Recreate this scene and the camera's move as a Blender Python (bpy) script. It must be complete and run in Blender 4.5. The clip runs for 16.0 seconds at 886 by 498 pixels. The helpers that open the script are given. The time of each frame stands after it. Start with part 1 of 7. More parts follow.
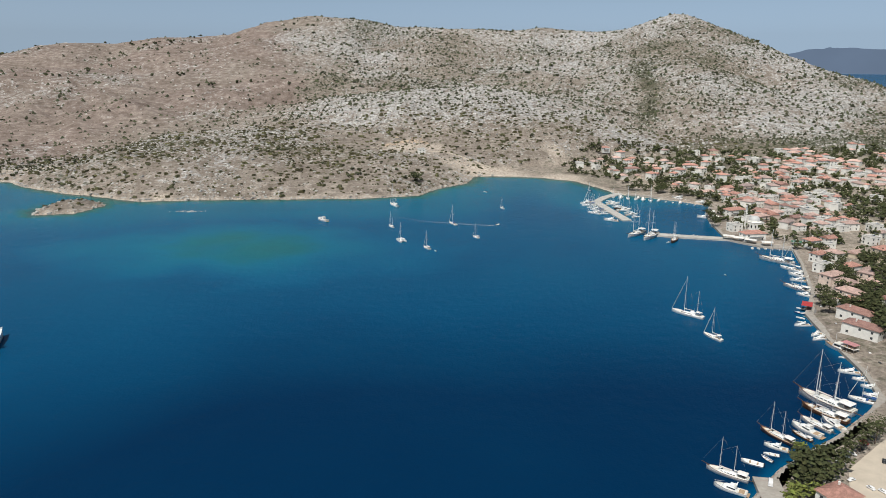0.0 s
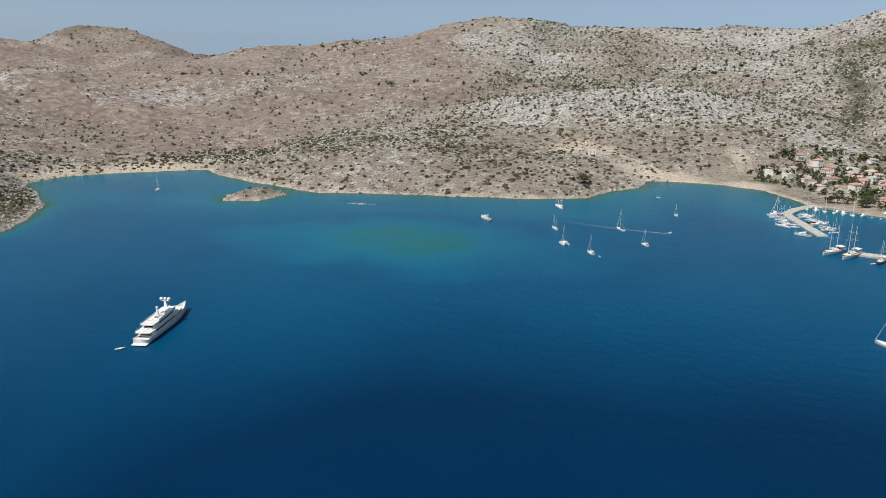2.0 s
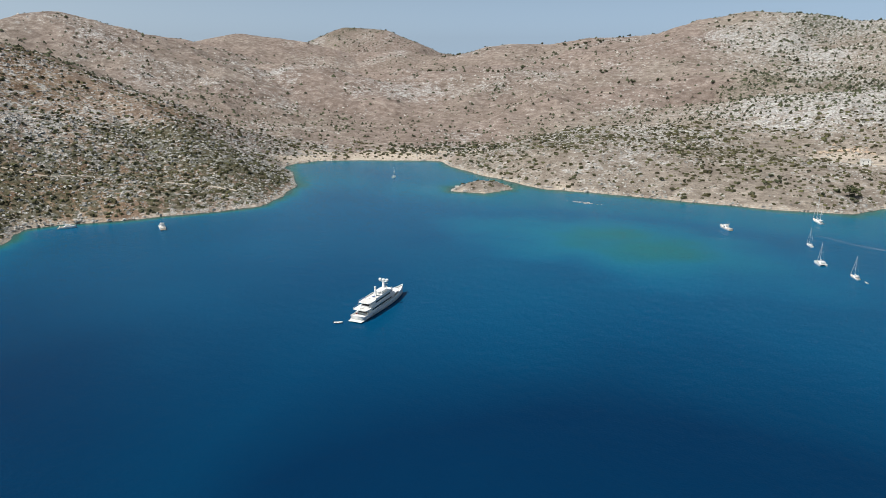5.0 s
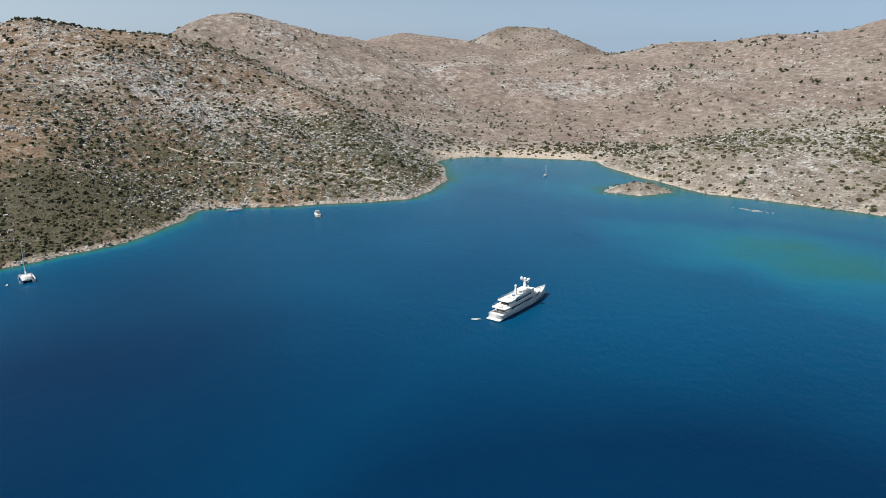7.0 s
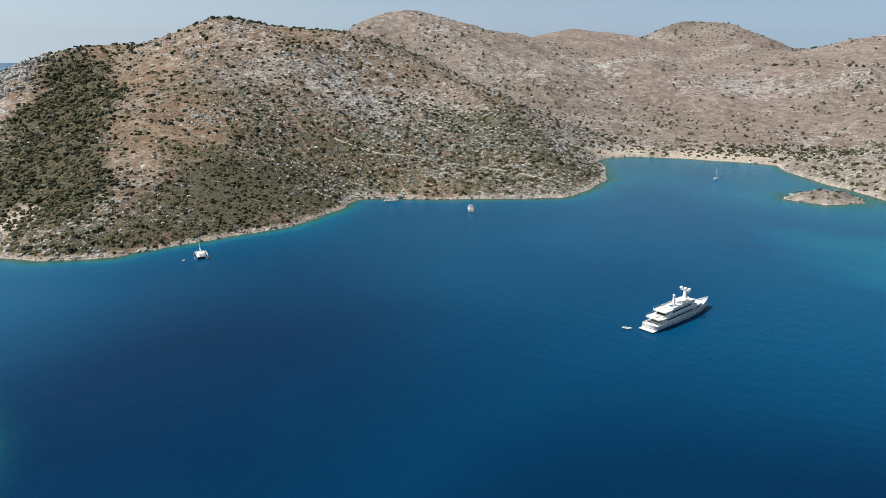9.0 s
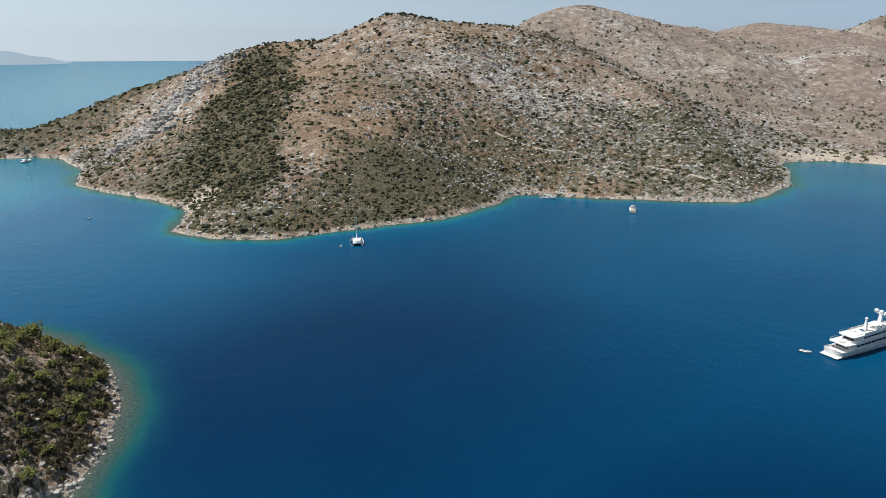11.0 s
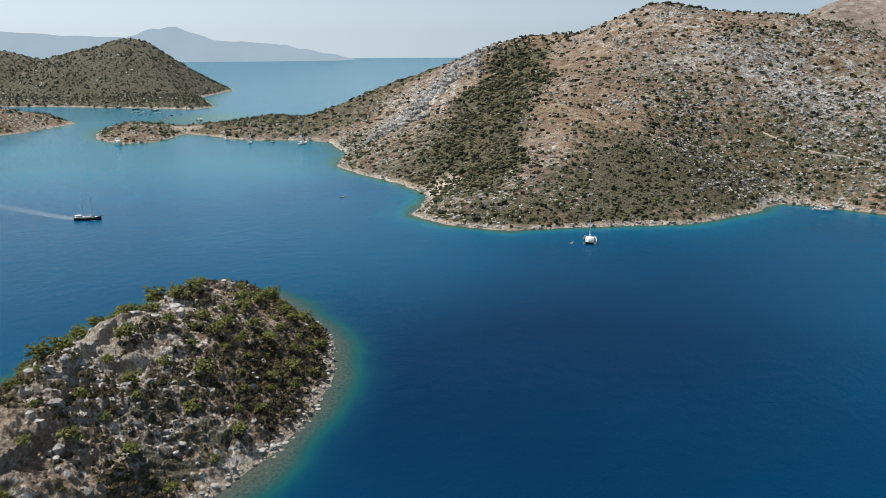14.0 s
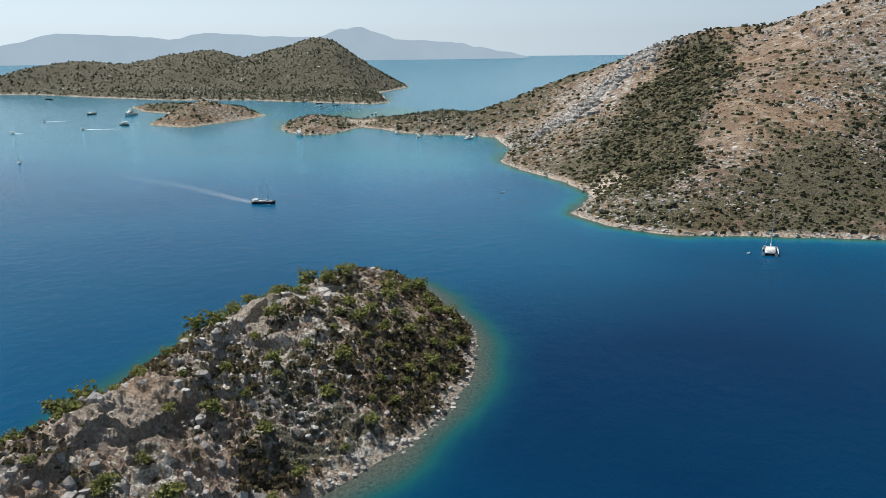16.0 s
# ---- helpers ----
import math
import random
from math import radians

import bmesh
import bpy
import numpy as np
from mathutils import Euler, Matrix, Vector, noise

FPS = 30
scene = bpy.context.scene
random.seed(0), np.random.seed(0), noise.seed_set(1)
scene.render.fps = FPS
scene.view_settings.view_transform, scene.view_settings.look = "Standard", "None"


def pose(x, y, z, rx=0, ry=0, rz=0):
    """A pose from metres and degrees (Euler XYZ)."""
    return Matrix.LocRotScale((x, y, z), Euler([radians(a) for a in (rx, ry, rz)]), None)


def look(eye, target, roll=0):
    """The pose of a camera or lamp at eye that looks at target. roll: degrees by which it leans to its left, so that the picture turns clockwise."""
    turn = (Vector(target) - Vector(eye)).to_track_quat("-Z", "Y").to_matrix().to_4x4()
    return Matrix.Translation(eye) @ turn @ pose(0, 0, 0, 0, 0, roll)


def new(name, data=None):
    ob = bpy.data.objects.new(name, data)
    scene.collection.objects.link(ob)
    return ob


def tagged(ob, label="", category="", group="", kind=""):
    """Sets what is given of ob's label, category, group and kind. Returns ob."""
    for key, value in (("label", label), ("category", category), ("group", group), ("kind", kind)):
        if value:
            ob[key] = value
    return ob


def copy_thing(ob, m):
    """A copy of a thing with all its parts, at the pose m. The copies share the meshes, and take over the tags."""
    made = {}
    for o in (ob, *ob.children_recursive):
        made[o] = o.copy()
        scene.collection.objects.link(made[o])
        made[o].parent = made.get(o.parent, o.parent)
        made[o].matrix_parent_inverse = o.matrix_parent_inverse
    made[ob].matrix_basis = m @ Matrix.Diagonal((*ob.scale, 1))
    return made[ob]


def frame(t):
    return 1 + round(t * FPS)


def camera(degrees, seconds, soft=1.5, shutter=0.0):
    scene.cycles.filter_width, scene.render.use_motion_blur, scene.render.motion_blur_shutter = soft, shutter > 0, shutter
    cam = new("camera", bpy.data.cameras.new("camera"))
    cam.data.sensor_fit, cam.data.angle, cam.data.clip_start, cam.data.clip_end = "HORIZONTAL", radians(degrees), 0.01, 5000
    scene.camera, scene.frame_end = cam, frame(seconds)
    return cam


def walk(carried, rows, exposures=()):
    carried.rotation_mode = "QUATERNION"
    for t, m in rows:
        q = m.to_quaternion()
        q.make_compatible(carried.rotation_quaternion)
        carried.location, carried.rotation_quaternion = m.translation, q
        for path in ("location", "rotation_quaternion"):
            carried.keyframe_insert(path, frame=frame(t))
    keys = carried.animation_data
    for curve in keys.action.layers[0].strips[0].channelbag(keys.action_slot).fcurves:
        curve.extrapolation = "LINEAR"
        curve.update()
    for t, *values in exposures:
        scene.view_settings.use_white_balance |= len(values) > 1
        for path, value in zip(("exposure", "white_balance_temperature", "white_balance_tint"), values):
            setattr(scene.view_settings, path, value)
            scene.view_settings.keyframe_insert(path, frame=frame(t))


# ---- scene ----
cam = camera(65.0, 16.0, soft=0.8)
PATH = [
    (0, (0.00, 0.00, 147.84), (0.00, 96.42, 121.33), 0.15),
    (0.5, (0.40, 3.74, 146.67), (-5.51, 99.99, 120.21), 0.10),
    (1, (0.75, 7.15, 145.63), (-11.06, 102.89, 119.24), 0.09),
    (1.5, (1.04, 10.66, 144.47), (-16.55, 105.52, 118.15), 0.07),
    (2, (1.31, 13.87, 143.41), (-22.01, 107.49, 117.12), -0.01),
    (2.5, (1.51, 16.91, 142.34), (-27.28, 109.00, 116.09), -0.02),
    (3, (1.37, 19.95, 141.01), (-32.44, 110.33, 114.79), -0.02),
    (3.5, (0.92, 23.18, 139.89), (-37.79, 111.59, 113.69), -0.00),
    (4, (0.01, 26.15, 138.76), (-43.46, 112.31, 112.57), 0.04),
    (6.5, (-5.54, 41.61, 132.72), (-70.79, 112.67, 106.40), 0.13),
    (7, (-6.81, 44.19, 131.70), (-75.95, 111.47, 105.36), 0.15),
    (7.5, (-8.59, 46.95, 130.81), (-81.39, 110.20, 104.37), 0.14),
    (8, (-10.48, 49.41, 129.69), (-86.76, 108.40, 103.20), 0.13),
    (8.5, (-12.44, 51.78, 128.91), (-91.98, 106.26, 102.34), 0.09),
    (9, (-13.97, 53.80, 128.40), (-96.54, 103.49, 101.70), 0.07),
    (11.5, (-25.68, 65.17, 122.66), (-119.08, 88.62, 95.71), -0.18),
    (12, (-28.59, 67.03, 121.51), (-123.22, 84.88, 94.56), -0.16),
    (12.5, (-31.38, 68.80, 120.62), (-126.90, 80.99, 93.62), -0.16),
    (13, (-34.48, 70.66, 119.54), (-130.53, 77.12, 92.49), -0.21),
    (13.5, (-37.71, 72.12, 118.35), (-133.97, 72.82, 91.27), -0.28),
    (14, (-41.15, 73.51, 117.26), (-137.27, 68.41, 90.16), -0.31),
    (14.5, (-44.45, 74.55, 115.98), (-140.09, 63.67, 88.87), -0.36),
    (15, (-47.70, 75.53, 114.95), (-142.51, 58.93, 87.82), -0.46),
    (15.5, (-51.08, 76.36, 113.92), (-144.70, 54.04, 86.77), -0.57),
    (16, (-54.25, 76.87, 112.94), (-146.30, 48.78, 85.81), -0.63),
]
walk(cam, [(t, look(eye, target, roll)) for t, eye, target, roll in PATH], [(0.0, -0.22), (3.5, -0.08), (7.0, 0.05), (16.0, 0.05)])

# ---------------------------------------------------------------- daylight
SUN_AZ, SUN_EL = radians(208), radians(59)      # azimuth clockwise from +y
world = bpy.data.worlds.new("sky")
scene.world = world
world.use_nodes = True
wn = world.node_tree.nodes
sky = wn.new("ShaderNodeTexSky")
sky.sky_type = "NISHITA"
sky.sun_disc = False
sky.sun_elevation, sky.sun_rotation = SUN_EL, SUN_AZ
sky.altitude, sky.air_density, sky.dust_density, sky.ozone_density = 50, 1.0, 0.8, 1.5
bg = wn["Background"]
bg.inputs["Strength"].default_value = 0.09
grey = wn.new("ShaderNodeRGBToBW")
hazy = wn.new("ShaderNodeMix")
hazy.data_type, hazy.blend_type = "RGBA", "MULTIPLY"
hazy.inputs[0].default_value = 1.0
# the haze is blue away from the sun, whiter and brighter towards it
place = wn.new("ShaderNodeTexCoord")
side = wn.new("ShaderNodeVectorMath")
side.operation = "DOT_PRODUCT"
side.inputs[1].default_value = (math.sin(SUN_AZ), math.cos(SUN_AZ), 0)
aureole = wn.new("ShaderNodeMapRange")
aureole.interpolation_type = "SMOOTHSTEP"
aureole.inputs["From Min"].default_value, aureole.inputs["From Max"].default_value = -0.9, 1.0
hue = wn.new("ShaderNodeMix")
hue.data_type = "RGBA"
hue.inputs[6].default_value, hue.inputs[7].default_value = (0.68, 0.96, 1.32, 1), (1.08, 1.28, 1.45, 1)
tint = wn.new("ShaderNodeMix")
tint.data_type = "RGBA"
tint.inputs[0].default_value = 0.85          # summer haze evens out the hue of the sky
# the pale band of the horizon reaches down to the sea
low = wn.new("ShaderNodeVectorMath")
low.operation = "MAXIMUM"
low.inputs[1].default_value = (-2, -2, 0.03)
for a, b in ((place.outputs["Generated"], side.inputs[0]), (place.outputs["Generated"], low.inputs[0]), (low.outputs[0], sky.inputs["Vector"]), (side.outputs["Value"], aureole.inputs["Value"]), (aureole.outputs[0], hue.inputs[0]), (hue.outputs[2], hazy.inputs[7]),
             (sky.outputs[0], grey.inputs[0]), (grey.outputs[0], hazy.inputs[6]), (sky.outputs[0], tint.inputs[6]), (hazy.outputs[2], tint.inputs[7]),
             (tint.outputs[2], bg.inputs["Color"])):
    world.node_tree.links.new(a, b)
sun_data = bpy.data.lights.new("sun", "SUN")
sun_data.energy, sun_data.angle, sun_data.color = 5.0, radians(0.53), (1.0, 0.965, 0.91)
sun = new("sun", sun_data)
SUN_DIR = Vector((math.sin(SUN_AZ) * math.cos(SUN_EL), math.cos(SUN_AZ) * math.cos(SUN_EL), math.sin(SUN_EL)))
sun.matrix_world = look(SUN_DIR * 900, (0, 0, 0))


# ---------------------------------------------------------------- materials
def material(name, rough=0.8, metal=0.0, spec=0.5):
    m = bpy.data.materials.new(name)
    m.use_nodes = True
    b = m.node_tree.nodes["Principled BSDF"]
    b.inputs["Roughness"].default_value = rough
    b.inputs["Metallic"].default_value = metal
    b.inputs["Specular IOR Level"].default_value = spec
    return m, m.node_tree, b


def nd(tree, kind, **kw):
    n = tree.nodes.new(kind)
    for k, v in kw.items():
        if k in n.inputs:
            n.inputs[k].default_value = v
    return n


def link(tree, a, b):
    tree.links.new(a, b)


def noise_tex(tree, scale, detail=4.0, rough=0.6, coords=None):
    n = nd(tree, "ShaderNodeTexNoise", Scale=scale, Detail=detail, Roughness=rough)
    if coords is not None:
        link(tree, coords, n.inputs["Vector"])
    return n.outputs["Fac"]


def ramp(tree, fac, *stops):
    r = tree.nodes.new("ShaderNodeValToRGB")
    e = r.color_ramp.elements
    while len(e) < len(stops):
        e.new(0.5)
    for k, (p, c) in enumerate(stops):
        e[k].position = p
        e[k].color = (*c, 1) if len(c) == 3 else c
    link(tree, fac, r.inputs["Fac"])
    return r.outputs["Color"]


def mix(tree, fac, a, b, mode="MIX"):
    m = tree.nodes.new("ShaderNodeMix")
    m.data_type, m.blend_type = "RGBA", mode
    for slot, v in ((0, fac), (6, a), (7, b)):
        if isinstance(v, (int, float)):
            m.inputs[slot].default_value = v
        elif isinstance(v, tuple):
            m.inputs[slot].default_value = (*v, 1)
        else:
            link(tree, v, m.inputs[slot])
    return m.outputs[2]


def maths(tree, op, a, b=0.0, clamp=False):
    m = tree.nodes.new("ShaderNodeMath")
    m.operation, m.use_clamp = op, clamp
    for k, v in enumerate((a, b)):
        if isinstance(v, (int, float)):
            m.inputs[k].default_value = v
        else:
            link(tree, v, m.inputs[k])
    return m.outputs[0]


def attribute(tree, name):
    a = tree.nodes.new("ShaderNodeAttribute")
    a.attribute_name = name
    return a.outputs["Fac"]


def geo_pos(tree):
    return tree.nodes.new("ShaderNodeNewGeometry").outputs["Position"]


def bump(tree, b, height, strength, distance):
    n = nd(tree, "ShaderNodeBump", Strength=strength, Distance=distance)
    link(tree, height, n.inputs["Height"])
    link(tree, n.outputs["Normal"], b.inputs["Normal"])


def plain(name, color, rough=0.7, metal=0.0, vary=0.25, scale=1.5, spec=0.4):
    """A paint or cloth with soft blotches and a difference from piece to piece."""
    m, t, b = material(name, rough, metal, spec)
    tc = t.nodes.new("ShaderNodeTexCoord").outputs["Object"]
    n1 = noise_tex(t, scale, 5, 0.65, tc)
    dark = tuple(c * (1 - vary) for c in color)
    lite = tuple(min(1, c * (1 + vary * 0.5)) for c in color)
    c = ramp(t, n1, (0.3, dark), (0.7, lite))
    rnd = t.nodes.new("ShaderNodeObjectInfo").outputs["Random"]
    v = maths(t, "ADD", maths(t, "MULTIPLY", rnd, vary), 1 - vary / 2)
    c = mix(t, 1.0, c, mix(t, v, (0, 0, 0), (1, 1, 1)), "MULTIPLY")
    link(t, c, b.inputs["Base Color"])
    return m


def ground_material(name="hillside", grain=1.0, cover=0.78, contrast=1.0, tone=(1.0, 1.0, 1.0)):
    """Limestone hillside: pale rock in lumps, dry earth and grass with old terraces, dark low scrub between; sand and bleached rock at the shore."""
    m, t, b = material(name, 0.95, 0, 0.2)
    p = geo_pos(t)
    rocky, brown, shore = attribute(t, "rocky"), attribute(t, "brown"), attribute(t, "shore")
    scrub, rust = attribute(t, "scrub"), attribute(t, "rust")
    big, mid, fine = noise_tex(t, 0.011 * grain, 4, 0.55, p), noise_tex(t, 0.07 * grain, 4, 0.65, p), noise_tex(t, 0.42 * grain, 5, 0.72, p)
    lump = nd(t, "ShaderNodeTexVoronoi", Scale=0.19 * grain, Randomness=1.0)
    link(t, p, lump.inputs["Vector"])
    stone = ramp(t, lump.outputs["Color"], (0.1, (0.27, 0.265, 0.258)), (0.9, (0.56, 0.55, 0.53)))
    rock = mix(t, 1.0, stone, ramp(t, fine, (0.34, (0.42, 0.42, 0.42)), (0.50, (1, 1, 1)), (0.64, (1.22, 1.2, 1.18))), "MULTIPLY")
    earth = ramp(t, mid, (0.34, (0.182, 0.152, 0.126)), (0.52, (0.275, 0.237, 0.202)), (0.68, (0.38, 0.335, 0.290)))
    reddish = ramp(t, mid, (0.34, (0.158, 0.120, 0.102)), (0.52, (0.245, 0.196, 0.170)), (0.68, (0.335, 0.280, 0.246)))
    soil = mix(t, brown, earth, reddish)
    ochre = ramp(t, mid, (0.34, (0.160, 0.104, 0.068)), (0.52, (0.262, 0.188, 0.130)), (0.68, (0.365, 0.290, 0.212)))
    soil = mix(t, rust, soil, ochre)
    soil = mix(t, 1.0, soil, ramp(t, fine, (0.36, (0.74, 0.74, 0.73)), (0.62, (1.16, 1.15, 1.13))), "MULTIPLY")
    soil = mix(t, 1.0, soil, ramp(t, big, (0.35, (0.88, 0.87, 0.86)), (0.65, (1.1, 1.1, 1.1))), "MULTIPLY")
    # old terraces: thin darker and paler lines that follow the slope
    wave = nd(t, "ShaderNodeTexWave", Scale=0.16, Distortion=5.0, Detail=2.0)
    wave.bands_direction = "Z"
    wave.inputs["Detail Scale"].default_value = 0.12
    link(t, p, wave.inputs["Vector"])
    lines = ramp(t, wave.outputs["Fac"], (0.05, (0.80, 0.79, 0.77)), (0.22, (1, 1, 1)), (0.85, (1, 1, 1)), (0.98, (1.12, 1.11, 1.1)))
    soil = mix(t, maths(t, "MULTIPLY", maths(t, "SUBTRACT", mid, 0.34), 2.2, clamp=True), soil, mix(t, 1.0, soil, lines, "MULTIPLY"))
    # outcrops: more of the lumps bare where the ground is rocky
    k = maths(t, "ADD", maths(t, "MULTIPLY", mid, 2.2), maths(t, "MULTIPLY", fine, 1.5))
    k = maths(t, "ADD", k, maths(t, "MULTIPLY", maths(t, "SUBTRACT", 0.42, lump.outputs["Distance"]), 0.9))
    k = maths(t, "ADD", maths(t, "MULTIPLY", maths(t, "SUBTRACT", k, 2.02), 2.0), maths(t, "SUBTRACT", maths(t, "MULTIPLY", rocky, 1.7), 0.5), clamp=True)
    c = mix(t, k, soil, rock)
    if tone != (1.0, 1.0, 1.0):
        c = mix(t, 1.0, c, tone, "MULTIPLY")
    # low scrub in patches
    vor = nd(t, "ShaderNodeTexVoronoi", Scale=0.17 * grain)
    link(t, p, vor.inputs["Vector"])
    s = maths(t, "SUBTRACT", maths(t, "MULTIPLY", scrub, 1.0), maths(t, "ADD", maths(t, "MULTIPLY", vor.outputs["Distance"], 0.9), 0.08))
    s = maths(t, "MULTIPLY", maths(t, "ADD", s, maths(t, "MULTIPLY", maths(t, "SUBTRACT", mid, 0.5), 1.3)), 4.0, clamp=True)
    bush = ramp(t, fine, (0.36, (0.026, 0.030, 0.017)), (0.66, (0.108, 0.108, 0.060)))
    c = mix(t, maths(t, "MULTIPLY", s, cover), c, bush)
    pale = ramp(t, fine, (0.36, (0.30, 0.245, 0.195)), (0.64, (0.64, 0.56, 0.47)))
    c = mix(t, shore, c, pale)
    link(t, c, b.inputs["Base Color"])
    bump(t, b, maths(t, "ADD", fine, maths(t, "MULTIPLY", mid, 1.5)), 1.0, 1.6 * contrast)
    return m


def water_material():
    """Sea: deep blue, teal over sand, olive pebbles in the shallows; small waves."""
    m, t, b = material("sea_water", 0.16, 0, 0.2)
    b.inputs["IOR"].default_value = 1.33
    p = geo_pos(t)
    depth = attribute(t, "depth")
    peb = noise_tex(t, 0.75, 6, 0.8, p)
    drift = noise_tex(t, 0.006, 4, 0.6, p)
    d = maths(t, "MULTIPLY", depth, 1 / 24.0)
    body = ramp(t, d, (0.0, (0.100, 0.098, 0.072)), (0.05, (0.066, 0.088, 0.070)), (0.11, (0.030, 0.082, 0.074)), (0.19, (0.014, 0.112, 0.106)),
                (0.28, (0.007, 0.112, 0.140)), (0.40, (0.003, 0.112, 0.190)), (0.60, (0.0006, 0.078, 0.166)), (0.78, (0.0004, 0.055, 0.130)), (1.0, (0.0007, 0.022, 0.065)))
    stones = ramp(t, peb, (0.3, (0.35, 0.35, 0.35)), (0.7, (1.5, 1.5, 1.5)))
    shallow = ramp(t, d, (0.0, (1, 1, 1)), (0.17, (0, 0, 0)))
    body = mix(t, shallow, body, mix(t, 1.0, body, stones, "MULTIPLY"))
    body = mix(t, 1.0, body, ramp(t, drift, (0.3, (0.85, 0.88, 0.92)), (0.7, (1.12, 1.1, 1.06))), "MULTIPLY")
    # the stony shelf round the islet: pebbles, then teal, then the deep
    shelf = attribute(t, "shelf")
    floor = ramp(t, shelf, (0.0, (0.003, 0.066, 0.098)), (0.40, (0.008, 0.072, 0.080)), (0.60, (0.026, 0.074, 0.072)), (1.0, (0.074, 0.084, 0.072)))
    floor = mix(t, maths(t, "MULTIPLY", maths(t, "SUBTRACT", shelf, 0.35), 2.5, clamp=True), floor, mix(t, 1.0, floor, stones, "MULTIPLY"))
    body = mix(t, maths(t, "MULTIPLY", shelf, 3.0, clamp=True), body, floor)
    body = mix(t, attribute(t, "breeze"), body, mix(t, 1.0, body, (1.35, 1.35, 1.3), "MULTIPLY"))      # sky reflection of the ruffled open strait, put into the body colour
    link(t, body, b.inputs["Base Color"])
    link(t, maths(t, "ADD", maths(t, "MULTIPLY", attribute(t, "breeze"), 0.18), 0.07), b.inputs["Specular IOR Level"])
    w1, w2 = noise_tex(t, 0.9, 3, 0.6, p), noise_tex(t, 0.12, 3, 0.6, p)
    bump(t, b, maths(t, "ADD", w1, maths(t, "MULTIPLY", w2, 3.0)), 0.35, 0.35)
    return m


def foliage(name, dark, lite, scale=1.2):
    m, t, b = material(name, 0.85, 0, 0.25)
    geo = t.nodes.new("ShaderNodeNewGeometry")
    n = noise_tex(t, scale, 4, 0.7, geo.outputs["Position"])
    c = ramp(t, n, (0.3, dark), (0.72, lite))
    r = geo.outputs["Random Per Island"]
    c = mix(t, 1.0, c, ramp(t, r, (0.0, (0.50, 0.46, 0.42)), (0.35, (1.05, 0.92, 0.84)), (0.65, (1, 1, 1)), (1.0, (1.6, 1.52, 1.3))), "MULTIPLY")
    link(t, c, b.inputs["Base Color"])
    return m


def rock_material(name, dark, lite):
    m, t, b = material(name, 0.9, 0, 0.3)
    geo = t.nodes.new("ShaderNodeNewGeometry")
    n = noise_tex(t, 0.6, 6, 0.7, geo.outputs["Position"])
    n2 = noise_tex(t, 3.0, 4, 0.7, geo.outputs["Position"])
    c = ramp(t, n, (0.3, dark), (0.7, lite))
    r = geo.outputs["Random Per Island"]
    c = mix(t, 1.0, c, ramp(t, r, (0.0, (0.7, 0.68, 0.66)), (1.0, (1.2, 1.18, 1.15))), "MULTIPLY")
    link(t, c, b.inputs["Base Color"])
    bump(t, b, n2, 0.6, 0.4)
    return m


def haze_glow_material(name, color, strength):
    """Far mountains beyond the strait: a glowing sheet with the haze put into its colour."""
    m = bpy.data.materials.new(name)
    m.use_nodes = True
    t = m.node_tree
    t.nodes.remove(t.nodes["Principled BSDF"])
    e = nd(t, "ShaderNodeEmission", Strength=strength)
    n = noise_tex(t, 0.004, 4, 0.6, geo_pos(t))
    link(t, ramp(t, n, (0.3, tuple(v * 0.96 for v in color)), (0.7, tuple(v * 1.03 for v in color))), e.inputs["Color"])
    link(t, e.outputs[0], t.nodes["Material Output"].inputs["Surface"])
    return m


M_GROUND, M_WATER = ground_material(), water_material()
M_ISLET = ground_material("islet_rock", 3.2, 0.85, 0.9, (1.58, 1.52, 1.43))
M_SHRUB = foliage("maquis_leaves", (0.032, 0.035, 0.018), (0.118, 0.116, 0.060), 0.4)
M_ROCK = rock_material("limestone", (0.25, 0.243, 0.232), (0.58, 0.567, 0.54))

# ---------------------------------------------------------------- plan of the land
NORTH_SHORE = [(-672, 681), (-683, 701), (-677, 747), (-635, 788), (-534, 844), (-494, 810), (-439, 778), (-366, 746), (-319, 720),
               (-269, 732), (-162, 739), (-89, 743), (-28, 760), (-6, 802), (32, 840), (37, 891), (85, 896), (127, 883), (165, 854),
               (184, 812), (201, 770), (222, 754), (252, 732), (277, 709), (254, 656), (246, 620), (240, 572), (258, 551), (281, 542),
               (265, 494), (238, 425), (216, 389), (209, 350), (204, 309), (196, 282), (161, 253), (126, 229), (108, 211)]
EAST_SIDE = [(95, 185), (100, 130), (180, 60), (420, -20), (900, -120), (2600, -300), (1900, 500), (1400, 1250), (1200, 1700), (1080, 2150), (900, 2700),
             (500, 3300), (-1500, 4700), (-4800, 4800), (-4800, 2600), (-3600, 1700), (-2600, 1100), (-2000, 700), (-1620, 420), (-1420, 180), (-1340, 0), (-1340, -200)]
WEST_SHORE = [(-1378, -340), (-1228, -367), (-1167, -406), (-1244, -530), (-1163, -544), (-1032, -485), (-967, -418), (-990, -375),
              (-1097, -376), (-1044, -298), (-1015, -252), (-1017, -168), (-991, -130), (-882, -88), (-782, -80), (-730, -43), (-679, 2),
              (-625, 32), (-553, 24), (-521, 52), (-506, 95), (-517, 160), (-529, 222), (-564, 278), (-599, 312), (-590, 345), (-551, 395),
              (-508, 486), (-527, 539), (-562, 588), (-605, 630)]
MAINLAND = NORTH_SHORE + EAST_SIDE + WEST_SHORE
SKERRY = [(-395, 656), (-403, 680), (-396, 700), (-370, 718), (-351, 703), (-361, 666)]
